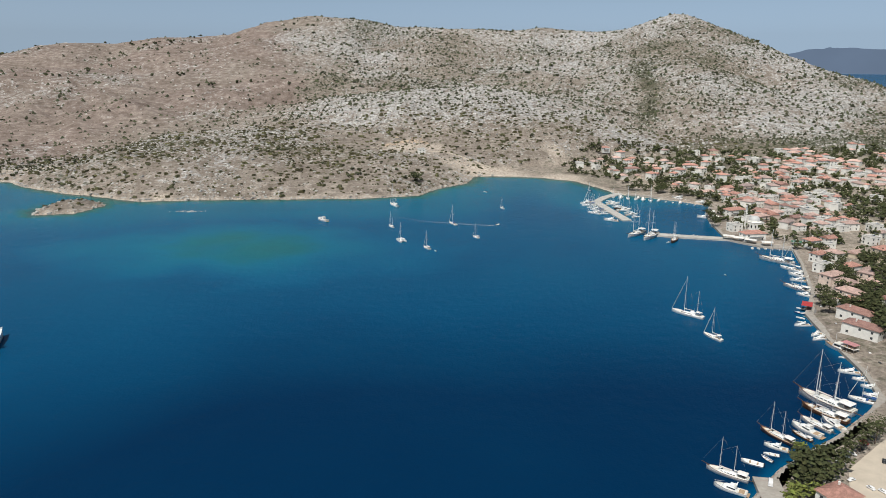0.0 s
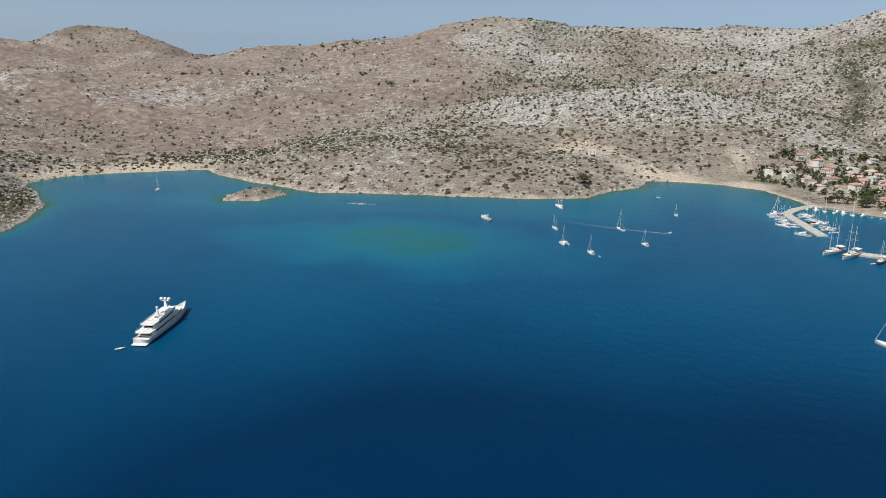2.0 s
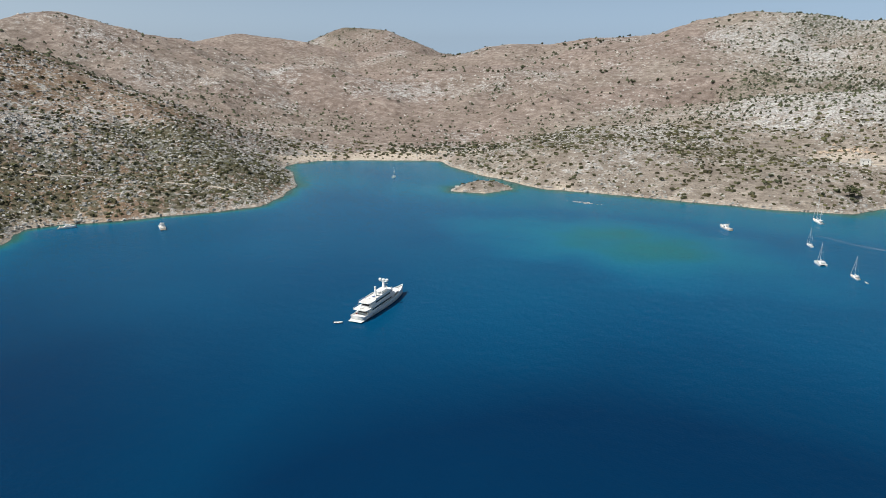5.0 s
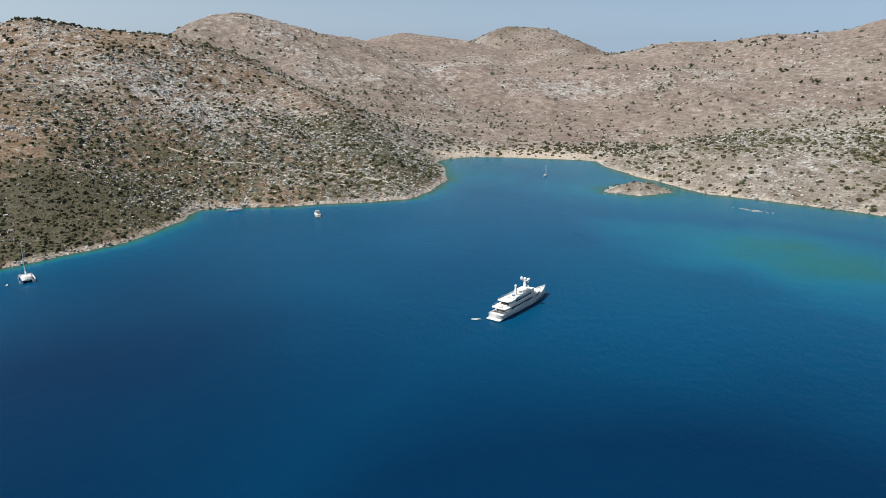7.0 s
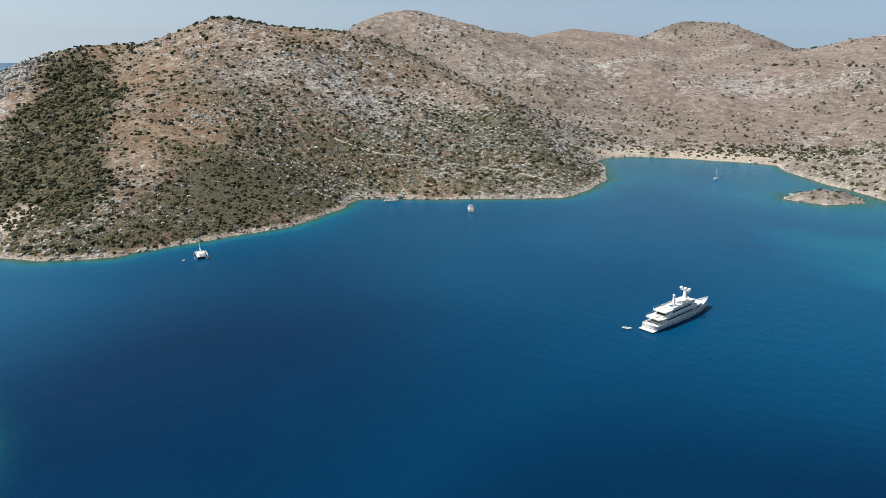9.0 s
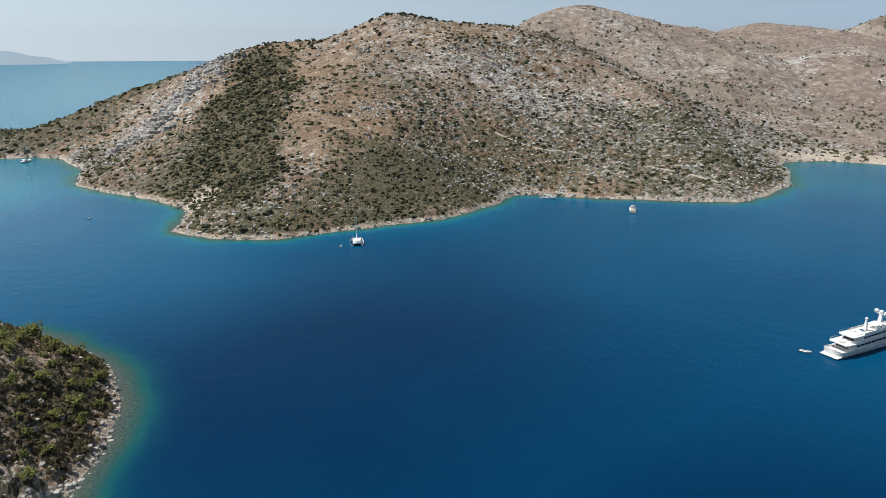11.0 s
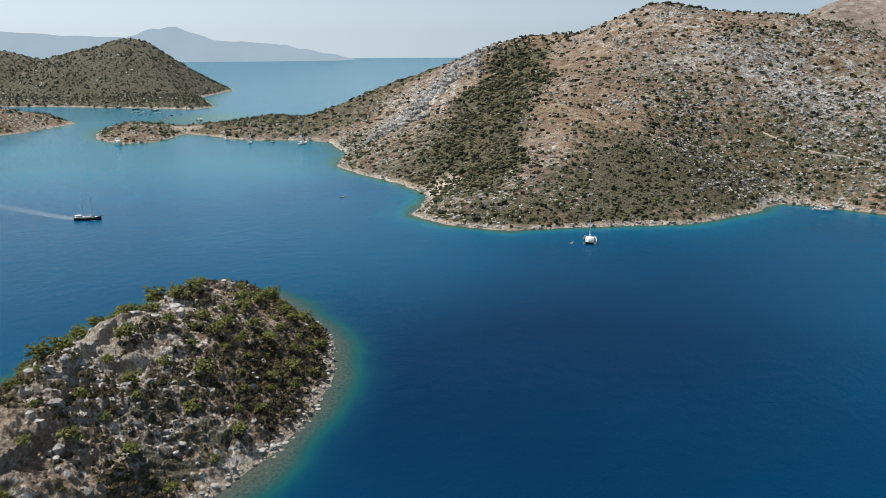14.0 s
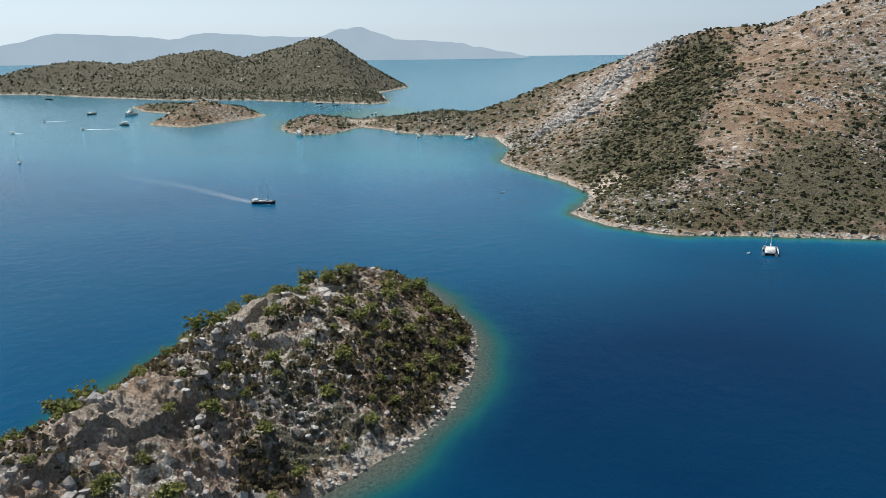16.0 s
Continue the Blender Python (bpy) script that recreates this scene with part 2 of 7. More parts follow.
FLAT_ISLE = [(-1054, -747), (-1033, -659), (-1140, -640), (-1261, -647), (-1330, -720), (-1426, -787), (-1440, -950), (-1414, -1085), (-1300, -960),
             (-1260, -850), (-1150, -800)]
WOODED_ISLE = [(-1700, -2300), (-1828, -1808), (-1742, -1551), (-1642, -1160), (-1671, -940), (-1582, -556), (-1650, -540), (-2030, -720), (-2377, -752),
               (-2620, -850), (-2800, -1600), (-2700, -2700)]

# crest lines (x, y, z), fall of the flanks, rounding of the crest
CRESTS = [
    ([(-1388, 2257, 146), (-1205, 2360, 191), (-1100, 2411, 187), (-953, 2473, 210), (-760, 2539, 222), (-656, 2516, 211), (-503, 2449, 229), (-458, 2430, 252), (-420, 2414, 274), (-268, 2385, 259), (-195, 2392, 244), (82, 2349, 233), (204, 2291, 223), (309, 2279, 210)], 0.19, 60),
    ([(309, 2279, 235), (453, 2204, 222), (537, 2133, 231), (671, 2095, 269), (728, 2023, 235), (779, 1950, 192), (815, 1881, 170)], 0.3, 40),
    ([(815, 1881, 170), (871, 1745, 130), (908, 1612, 104), (923, 1487, 87), (940, 1300, 50), (960, 1100, 25)], 0.34, 30),
    ([(671, 2095, 250), (560, 1650, 130), (470, 1350, 62), (420, 1150, 25)], 0.22, 60),
    ([(860, 1640, 110), (700, 1300, 50), (640, 1120, 22)], 0.24, 50),
    ([(-250, 1276, 52), (-152, 1321, 81), (-37, 1349, 92), (70, 1348, 94), (174, 1319, 65), (228, 1260, 39)], 0.24, 50),
    ([(-1001, 1615, 106), (-902, 1672, 121), (-755, 1634, 100), (-586, 1702, 85), (-410, 1701, 86)], 0.17, 60),
    ([(-439, 800, 22), (-397, 918, 38), (-311, 1003, 46), (-134, 920, 22)], 0.13, 40),
    ([(-2506, 2043, 203), (-2418, 2148, 241), (-2274, 2302, 218), (-2091, 2472, 165), (-1800, 2500, 170)], 0.22, 60),
    ([(-3163, 3390, 242), (-3006, 3532, 332), (-2830, 3676, 318), (-2730, 3752, 255), (-2613, 3834, 188), (-2411, 3966, 161)], 0.42, 25),
    ([(-1614, 599, 188), (-1662, 753, 187), (-1675, 844, 224), (-1676, 951, 238), (-1665, 1071, 210), (-1624, 1220, 188), (-1569, 1293, 162), (-1404, 1331, 125), (-1173, 1281, 118), (-1081, 1297, 100), (-969, 1323, 58)], 0.24, 40),
    ([(-1110, 151, 140), (-1124, 202, 144), (-1076, 249, 138), (-1049, 282, 159), (-1040, 319, 176), (-1043, 383, 166), (-1077, 493, 164), (-1150, 600, 150)], 0.4, 25),
    ([(-1043, 383, 164), (-990, 480, 157), (-947, 534, 121), (-822, 554, 92), (-690, 550, 60), (-619, 546, 38), (-560, 545, 12)], 0.34, 15),
    ([(-560, 45, 8), (-640, 80, 36), (-740, 150, 72), (-880, 240, 117), (-1040, 319, 173)], 0.36, 25),
    ([(-880, -70, 12), (-930, -20, 50), (-974, 30, 90), (-1007, 50, 102), (-1094, 54, 100)], 0.5, 8),
    ([(-1130, -330, 6), (-1129, -271, 2), (-1151, -193, 2), (-1181, -154, 8), (-1190, -101, 27), (-1195, -66, 34), (-1171, -12, 54), (-1113, 23, 76), (-1094, 54, 99), (-1134, 98, 128)], 0.34, 15),
    ([(-1073, -458, 18), (-1036, -463, 16), (-1110, -430, 8)], 0.3, 8),
    ([(-1197, -894, 10), (-1147, -749, 38), (-1217, -704, 18), (-1249, -660, 3)], 0.22, 20),
    ([(-1975, -2096, 49), (-1984, -1952, 76), (-2033, -1833, 93), (-2107, -1677, 86), (-2155, -1538, 115), (-2191, -1404, 129), (-2262, -1297, 98), (-2278, -1171, 135), (-2306, -1055, 167), (-2336, -944, 120), (-2362, -832, 67), (-2357, -765, 14)], 0.36, 25),
    ([(-373, 690, 5), (-385, 680, 4)], 0.2, 4),
]


def hash2(ix, iy, seed):
    h = (ix.astype(np.int64) * 374761393 + iy.astype(np.int64) * 668265263 + seed * 1442695041) & 0xFFFFFFFF
    h = ((h ^ (h >> 13)) * 1274126177) & 0xFFFFFFFF
    return ((h ^ (h >> 16)) & 0xFFFF) / 65535.0


def value_noise(x, y, size, seed=0):
    u, v = x / size, y / size
    iu, iv = np.floor(u), np.floor(v)
    fu, fv = u - iu, v - iv
    fu, fv = fu * fu * (3 - 2 * fu), fv * fv * (3 - 2 * fv)
    a, b = hash2(iu, iv, seed), hash2(iu + 1, iv, seed)
    c, d = hash2(iu, iv + 1, seed), hash2(iu + 1, iv + 1, seed)
    return (a * (1 - fu) + b * fu) * (1 - fv) + (c * (1 - fu) + d * fu) * fv - 0.5


def fbm(x, y, size, octaves=4, seed=0, gain=0.5):
    s, amp = np.zeros_like(x), 1.0
    for k in range(octaves):
        s += amp * value_noise(x + 31.7 * k, y - 17.3 * k, size / 2**k, seed + k)
        amp *= gain
    return s


def signed_distance(x, y, poly):
    """Metres inside (plus) or outside (minus) of a closed outline."""
    best, inside = np.full(x.shape, 1e12), np.zeros(x.shape, bool)
    for (ax, ay), (bx, by) in zip(poly, poly[1:] + poly[:1]):
        ex, ey = bx - ax, by - ay
        wx, wy = x - ax, y - ay
        t = np.clip((wx * ex + wy * ey) / (ex * ex + ey * ey), 0, 1)
        best = np.minimum(best, (wx - t * ex) ** 2 + (wy - t * ey) ** 2)
        cross = (ay > y) != (by > y)
        if ey:
            inside ^= cross & (x < ex * (y - ay) / ey + ax)
    return np.where(inside, 1, -1) * np.sqrt(best)


def crest_height(x, y):
    """A soft maximum of tents hung from the crest lines, and how close the nearest crest is."""
    total, near = np.ones(x.shape), np.full(x.shape, 1e9)
    for pts, fall, r in CRESTS:
        top = np.full(x.shape, -1e9)
        sag = max(p[2] for p in pts) > 150 and fall < 0.35
        for (ax, ay, az), (bx, by, bz) in zip(pts, pts[1:]):
            ex, ey = bx - ax, by - ay
            t = np.clip(((x - ax) * ex + (y - ay) * ey) / (ex * ex + ey * ey), 0, 1)
            d = np.hypot(x - ax - t * ex, y - ay - t * ey)
            z, d2 = az + t * (bz - az), np.sqrt(d * d + r * r) - r
            near = np.minimum(near, d)
            top = np.maximum(top, z * np.maximum(1 - fall * d2 / (1.05 * z), 0) ** 1.5 if sag else z - fall * d2)      # high flanks sag towards the foot
        total += np.exp(np.clip(top, -200, 600) / 5.0)
    return 5.0 * np.log(total), np.exp(-((near / 110) ** 2))


def shore_distance(x, y):
    wob = 5.0 * fbm(x, y, 45, 3, 5) + 2.5 * fbm(x, y, 11, 2, 8)
    town = np.clip((x - 60) / 60, 0, 1) * np.clip((760 - y) / 60, 0, 1)     # built quays stay straight
    d = signed_distance(x, y, MAINLAND)
    for p in (SKERRY, FLAT_ISLE, WOODED_ISLE):
        d = np.maximum(d, signed_distance(x, y, p))
    return d + wob * (1 - town)


def village_mask(x, y):
    """One inside the built-up flat, falling to nought round it."""
    d = signed_distance(x, y, VILLAGE)
    return np.clip(d / 60 + 0.5, 0, 1)


VILLAGE = [(60, 905), (130, 890), (200, 770), (280, 700), (240, 560), (280, 540), (190, 270), (90, 190), (300, 60), (900, 300), (760, 950), (520, 1080), (250, 1010)]


VALLEY = [(-720, 690), (-672, 760), (-610, 810), (-534, 840), (-470, 850), (-440, 940), (-500, 1090), (-640, 1080), (-750, 980), (-770, 840)]      # fields behind the inner beach


def land(x, y, fine=True):
    """Height of the land, and its distance from the shore."""
    d = shore_distance(x, y)
    h, crown = crest_height(x, y)
    v = village_mask(x, y)
    flat = np.clip(signed_distance(x, y, VALLEY) / 90 + 0.5, 0, 1)
    brow = np.interp(y, [1300, 1612, 1881, 2095, 2400], [940, 908, 815, 690, 560]) + 50      # the eastern hill drops to the outer sea
    h = np.maximum(h - 0.5 * np.maximum(x - brow, 0) * np.clip((y - 1150) / 200, 0, 1), 0.6)
    h = h * (1 - 0.75 * v) * (1 - 0.92 * flat)
    steep = np.clip(h / 45, 0, 1) * (1 - v) * (1 - flat) * (1 - 0.75 * crown)
    h = h + steep * (24 * fbm(x, y, 260, 3, 11) + 13 * fbm(x, y, 75, 3, 21))
    back = np.clip((y - 980) / 200, 0, 1)       # gullies between rounded ribs on the northern hills
    h = h + steep * back * (6 - 30 * np.abs(fbm(x, y, 170, 2, 27)))
    if fine:
        h = h + (0.25 + steep) * (4.5 * (np.abs(fbm(x, y, 24, 3, 31)) - 0.12 * crown) + 1.2 * fbm(x, y, 6, 2, 41)) * (1 - v)
    cap = 0.5 + 0.42 * np.maximum(d, 0) + 0.0009 * np.maximum(d, 0) ** 2
    h = np.maximum(h, 0.6) + 1.0
    h = -6 * np.log(np.exp(-h / 6) + np.exp(-cap / 6)) + 0.9
    level = 1.5 + 0.06 * np.maximum(0, y - 262) + 0.06 * np.maximum(0, x - 255)      # flat ground of the parking place
    h = np.where(v > 0.4, np.clip(d * 0.6 + 0.2, -3, 1.5) + 0.018 * np.maximum(d, 0) + h * 0.25, h)
    h = np.where(v > 0.4, np.minimum(h, level), h)
    return np.where(d > 0, np.maximum(h, np.minimum(0.15 + d * 0.35, 1.2)), np.maximum(d * 0.5, -6)), d


def arrays_mesh(name, verts, faces, mat=None, smooth=True, **attributes):
    """A mesh from arrays: verts (n, 3), faces (m, 3 or 4)."""
    me = bpy.data.meshes.new(name)
    n, k = faces.shape
    me.vertices.add(len(verts))
    me.vertices.foreach_set("co", np.asarray(verts, np.float32).ravel())
    me.loops.add(n * k)
    me.loops.foreach_set("vertex_index", faces.astype(np.int32).ravel())
    me.polygons.add(n)
    me.polygons.foreach_set("loop_start", np.arange(0, n * k, k, dtype=np.int32))
    me.polygons.foreach_set("use_smooth", np.full(n, smooth))
    me.update(calc_edges=True)
    for key, values in attributes.items():
        me.attributes.new(key, "FLOAT", "POINT").data.foreach_set("value", np.asarray(values, np.float32))
    if mat:
        me.materials.append(mat)
    return me


def grid_faces(rows, cols, keep=None, wrap=False):
    r, c = np.meshgrid(np.arange(rows - 1), np.arange(cols if wrap else cols - 1), indexing="ij")
    c2 = (c + 1) % cols
    f = np.stack([r * cols + c, r * cols + c2, (r + 1) * cols + c2, (r + 1) * cols + c], -1).reshape(-1, 4)
    return f if keep is None else f[keep[f].any(1)]


def compact(verts, faces, *values):
    used = np.unique(faces)
    back = np.zeros(len(verts), int)
    back[used] = np.arange(len(used))
    return (verts[used], back[faces], *(v[used] for v in values))


RAVINE = [(-605, 48), (-573, 79), (-638, 117), (-724, 122), (-860, 140), (-1013, 158), (-1090, 130), (-1046, 92), (-940, 67), (-838, 36), (-726, 26), (-668, 22)]
SPUR = [(-1085, -40), (-1062, 70), (-1030, 98), (-960, 66), (-890, 30), (-880, -20), (-905, -60), (-1000, -66)]
MAQUIS = [(-655, 165), (-645, 240), (-622, 306), (-560, 262), (-522, 190), (-528, 150), (-577, 138)]
PALE_RIB = [(-668, 205), (-600, 140), (-545, 92), (-548, 66), (-600, 96), (-680, 150), (-760, 190), (-740, 215)]
GREEN_RIB = [(-790, 430), (-720, 540), (-640, 560), (-600, 618), (-565, 590), (-600, 520), (-690, 490), (-750, 410)]
BROWN = [(-620, 2700), (-539, 2276), (-397, 1915), (-292, 1512), (-300, 1330), (-380, 1290), (-473, 1311), (-540, 1153), (-600, 980), (-800, 860), (-1100, 900), (-1330, 760), (-1480, 760),
         (-2000, 900), (-3500, 2500), (-2600, 4600), (-620, 3600)]


def zone(x, y, outline, soft, wobble=0.0):
    """One well inside an outline, nought well outside it, with an uneven edge."""
    d = signed_distance(x, y, outline)
    if wobble:
        d = d + wobble * fbm(x, y, 55, 3, 65)
    return np.clip(d / soft + 0.5, 0, 1)


def hollow(x, y):
    """The overgrown ravine behind the small beach."""
    return zone(x, y, RAVINE, 26, 34)


def gully(x, y):
    """A line of bushes in the fold of the northern hill."""
    cx = np.interp(y, [1150, 1214, 1447, 1643, 1750], [335, 349, 425, 450, 470])
    return np.exp(-(((x - cx) / 26) ** 2)) * np.clip((y - 1130) / 60, 0, 1) * np.clip((1760 - y) / 80, 0, 1)


def scrub_density(x, y, z, d):
    """How much of the ground low dark scrub covers, 0 to 1."""
    v = village_mask(x, y)
    west = np.clip((-470 - x) / 50, 0, 1) * np.clip((640 - y) / 60, 0, 1)
    point = np.clip((-1000 - x) / 40, 0, 1) * np.clip((20 - y) / 60, 0, 1)
    cape = np.clip((980 - y) / 60, 0, 1) * np.clip((y - 660) / 60, 0, 1) * np.clip((x + 520) / 40, 0, 1)
    s = 0.34 + 0.55 * fbm(x, y, 130, 3, 61)
    s = s + 0.10 * west + 0.20 * west * np.clip((80 - z) / 50, 0, 1) + 0.75 * hollow(x, y) + 0.42 * zone(x, y, MAQUIS, 40, 40) + 0.32 * zone(x, y, GREEN_RIB, 40, 40) + 0.30 * point + 0.14 * cape + 0.6 * gully(x, y)
    s = s - 0.30 * zone(x, y, SPUR, 30, 30) * (1 - hollow(x, y)) - 0.28 * zone(x, y, PALE_RIB, 30, 24) - 0.36 * brown_mask(x, y) - 0.16 * np.exp(-((x + 960) / 170) ** 2 - ((y - 350) / 160) ** 2)
    upper = np.clip((x + 300) / 60, 0, 1) * np.clip((y - 1450) / 120, 0, 1)
    s = s + 0.10 * upper - 0.20 * np.exp(-((x - 20) / 260) ** 2 - ((y - 1250) / 120) ** 2)
    wood = np.clip((-1500 - x) / 60, 0, 1) * np.clip((-400 - y) / 60, 0, 1)
    town = np.clip(signed_distance(x, y, [(330, 1010), (900, 800), (1200, 950), (820, 1190), (420, 1130)]) / 90 + 0.5, 0, 1)
    s = s - 0.14 * (x > -1480) * (y < -600) + 0.95 * wood + 0.5 * town + 0.3 * v + 0.35 * np.clip((np.hypot(x, y) - 3300) / 300, 0, 1)
    return np.clip(s, 0.03, 1.0) * np.clip((d - 2) / 4, 0, 1)


def brown_mask(x, y):
    """Bare reddish slopes round the valley behind the inner bay."""
    b = zone(x, y, BROWN, 70, 90)
    return np.clip(b * (0.85 + 1.0 * fbm(x, y, 240, 3, 71)), 0, 1)


def rocky_mask(x, y):
    north = np.clip((x + 330) / 160, 0, 1) * np.clip((y - 1050) / 250, 0, 1)
    r = 0.42 + 0.9 * fbm(x, y, 150, 3, 81) - 0.40 * brown_mask(x, y) + 0.34 * north - 0.10 * np.clip((930 - y) / 60, 0, 1) * np.clip((y - 640) / 60, 0, 1)
    r = r + 0.24 * zone(x, y, SPUR, 30, 50) + 0.34 * zone(x, y, PALE_RIB, 30, 24) + 0.25 * zone(x, y, GREEN_RIB, 40, 40) - 0.4 * hollow(x, y) - 0.2 * zone(x, y, MAQUIS, 40, 40)
    pale = np.exp(-((x - 20) / 280) ** 2 - ((y - 1240) / 150) ** 2) + 0.7 * np.exp(-((x + 330) / 160) ** 2 - ((y - 2300) / 260) ** 2)
    wood = np.clip((-1500 - x) / 60, 0, 1) * np.clip((-400 - y) / 60, 0, 1)
    return np.clip(r + 0.38 * pale - 0.5 * village_mask(x, y) - 0.3 * wood, 0.05, 1.0)


# the mainland and the farther islands
CX, CY = 0.0, 40.0
ang = np.radians(np.concatenate([np.arange(-42, 150, 0.2), np.arange(150, 318, 1.5)]))
rad = 130 * np.exp(np.arange(0, math.log(4700 / 130), 0.0085))
A, R = np.meshgrid(ang, rad)
gx, gy = CX - R * np.sin(A), CY + R * np.cos(A)
gx, gy = gx.ravel(), gy.ravel()
gz, gd = land(gx, gy)
faces = grid_faces(len(rad), len(ang), keep=gz > -3.0, wrap=True)
gverts, gfaces, sx, sy, sd = compact(np.stack([gx, gy, gz], 1), faces, gx, gy, gd)
shore_band = np.clip(1 - (sd - 1.0) / (1.5 + 5 * np.abs(fbm(sx, sy, 40, 2, 91))), 0, 1) * 0.9
BEACHES = [((60, 905), 70), ((150, 870), 45), ((-625, 45), 40), ((-600, 815), 110), ((-690, 740), 60), ((-300, 728), 16), ((-1140, -400), 60), ((-57, 1007), 42), ((-590, 318), 22)]
for (bx, by), br in BEACHES:
    shore_band = np.maximum(shore_band, np.clip(1.6 - 1.6 * np.hypot(sx - bx, sy - by) / br, 0, 1) * ((sd < 30) | (by > 990)))
shore_band = np.maximum(shore_band, village_mask(sx, sy) * np.clip(0.45 + 0.8 * fbm(sx, sy, 40, 3, 93), 0, 0.8))
FIELDS = [(-640, 835, 55), (-590, 880, 60), (-540, 915, 45), (-700, 790, 40), (-480, 900, 30), (-57, 990, 34), (-15, 985, 26), (153, 988, 22), (20, 925, 26), (-520, 1440, 20)]
for bx, by, br in FIELDS:        # bare trodden fields
    shore_band = np.maximum(shore_band, np.clip(1.5 - 1.5 * np.hypot(sx - bx, sy - by) / br + 1.2 * fbm(sx, sy, 18, 3, 95), 0, 0.85) * (sd > 6))
ground = new("ground", arrays_mesh("ground", gverts, gfaces, M_GROUND, rocky=np.clip(rocky_mask(sx, sy) + brown_mask(sx, sy) * (0.22 * crest_height(sx, sy)[1] + 0.9 * np.clip(fbm(sx, sy, 110, 3, 79) - 0.05, 0, 1)), 0, 1), brown=np.clip(np.maximum(brown_mask(sx, sy), 0.8 * np.clip((-480 - sx) / 50, 0, 1) * (0.8 + 0.9 * fbm(sx, sy, 120, 2, 74)) + 0.2 * (sy < -600) * (sx > -1500)), 0, 1), shore=shore_band,
                                   scrub=scrub_density(sx, sy, gverts[:, 2], sd),
                                   rust=np.clip(0.72 + 1.1 * fbm(sx, sy, 90, 3, 75), 0, 1) * np.clip((-450 - sx) / 60, 0, 1) * np.clip((660 - sy) / 60, 0, 1) * (sx > -1500) + 0.5 * (sy < -600) * (sx > -1500)))
tagged(ground, "dry limestone hills with scrub above a pale rocky shore", "hillside", kind="structure")

# the near island, on a finer grid
ISLE = [(-196, -2), (-207, 4), (-226, 13), (-251, 19), (-279, 20), (-311, 13), (-325, 5), (-350, -16), (-368, -33), (-372, -58), (-352, -78), (-325, -88), (-295, -95),
        (-260, -96), (-215, -94), (-170, -95), (-115, -90), (-82, -70), (-88, -45), (-130, -22), (-168, -10)]
ISLE_CREST = [(-318, -38, 22), (-302, -37, 28), (-280, -40, 29), (-258, -42, 31), (-239, -52, 30.5), (-209, -54, 30.5), (-176, -53, 30), (-150, -55, 26), (-110, -60, 14)]


SCARP = [(-176, -60), (-177, -42), (-190, -38), (-208, -41), (-222, -46), (-236, -47), (-250, -52), (-250, -75), (-180, -75)]


def blocks(x, y, size, seed):
    """Broken beds of rock: for each spot its block's own lift, and the way from the block's middle."""
    iu, iv = np.floor(x / size), np.floor(y / size)
    best, lift, ox, oy = np.full(x.shape, 1e9), np.zeros(x.shape), np.zeros(x.shape), np.zeros(x.shape)
    for a in (-1, 0, 1):
        for b in (-1, 0, 1):
            cx, cy = (iu + a + hash2(iu + a, iv + b, seed)) * size, (iv + b + hash2(iu + a, iv + b, seed + 1)) * size
            d = (x - cx) ** 2 + (y - cy) ** 2
            k = d < best
            best, lift, ox, oy = np.where(k, d, best), np.where(k, hash2(iu + a, iv + b, seed + 2) - 0.5, lift), np.where(k, x - cx, ox), np.where(k, y - cy, oy)
    return lift, ox, oy


def isle_green(x, y):
    """The leafy north-eastern half of the islet."""
    return np.clip((-228 - x + 0.55 * (y + 10) + 26 * fbm(x, y, 40, 3, 22)) / 34, 0, 1) * np.clip((y + 31) / 10, 0, 1)


def isle_bare(x, y):
    """The pale bare back along the crest."""
    return np.exp(-((y + 50) / 11) ** 2) * np.clip((x + 330) / 20, 0, 1) * np.clip((-150 - x) / 30, 0, 1)


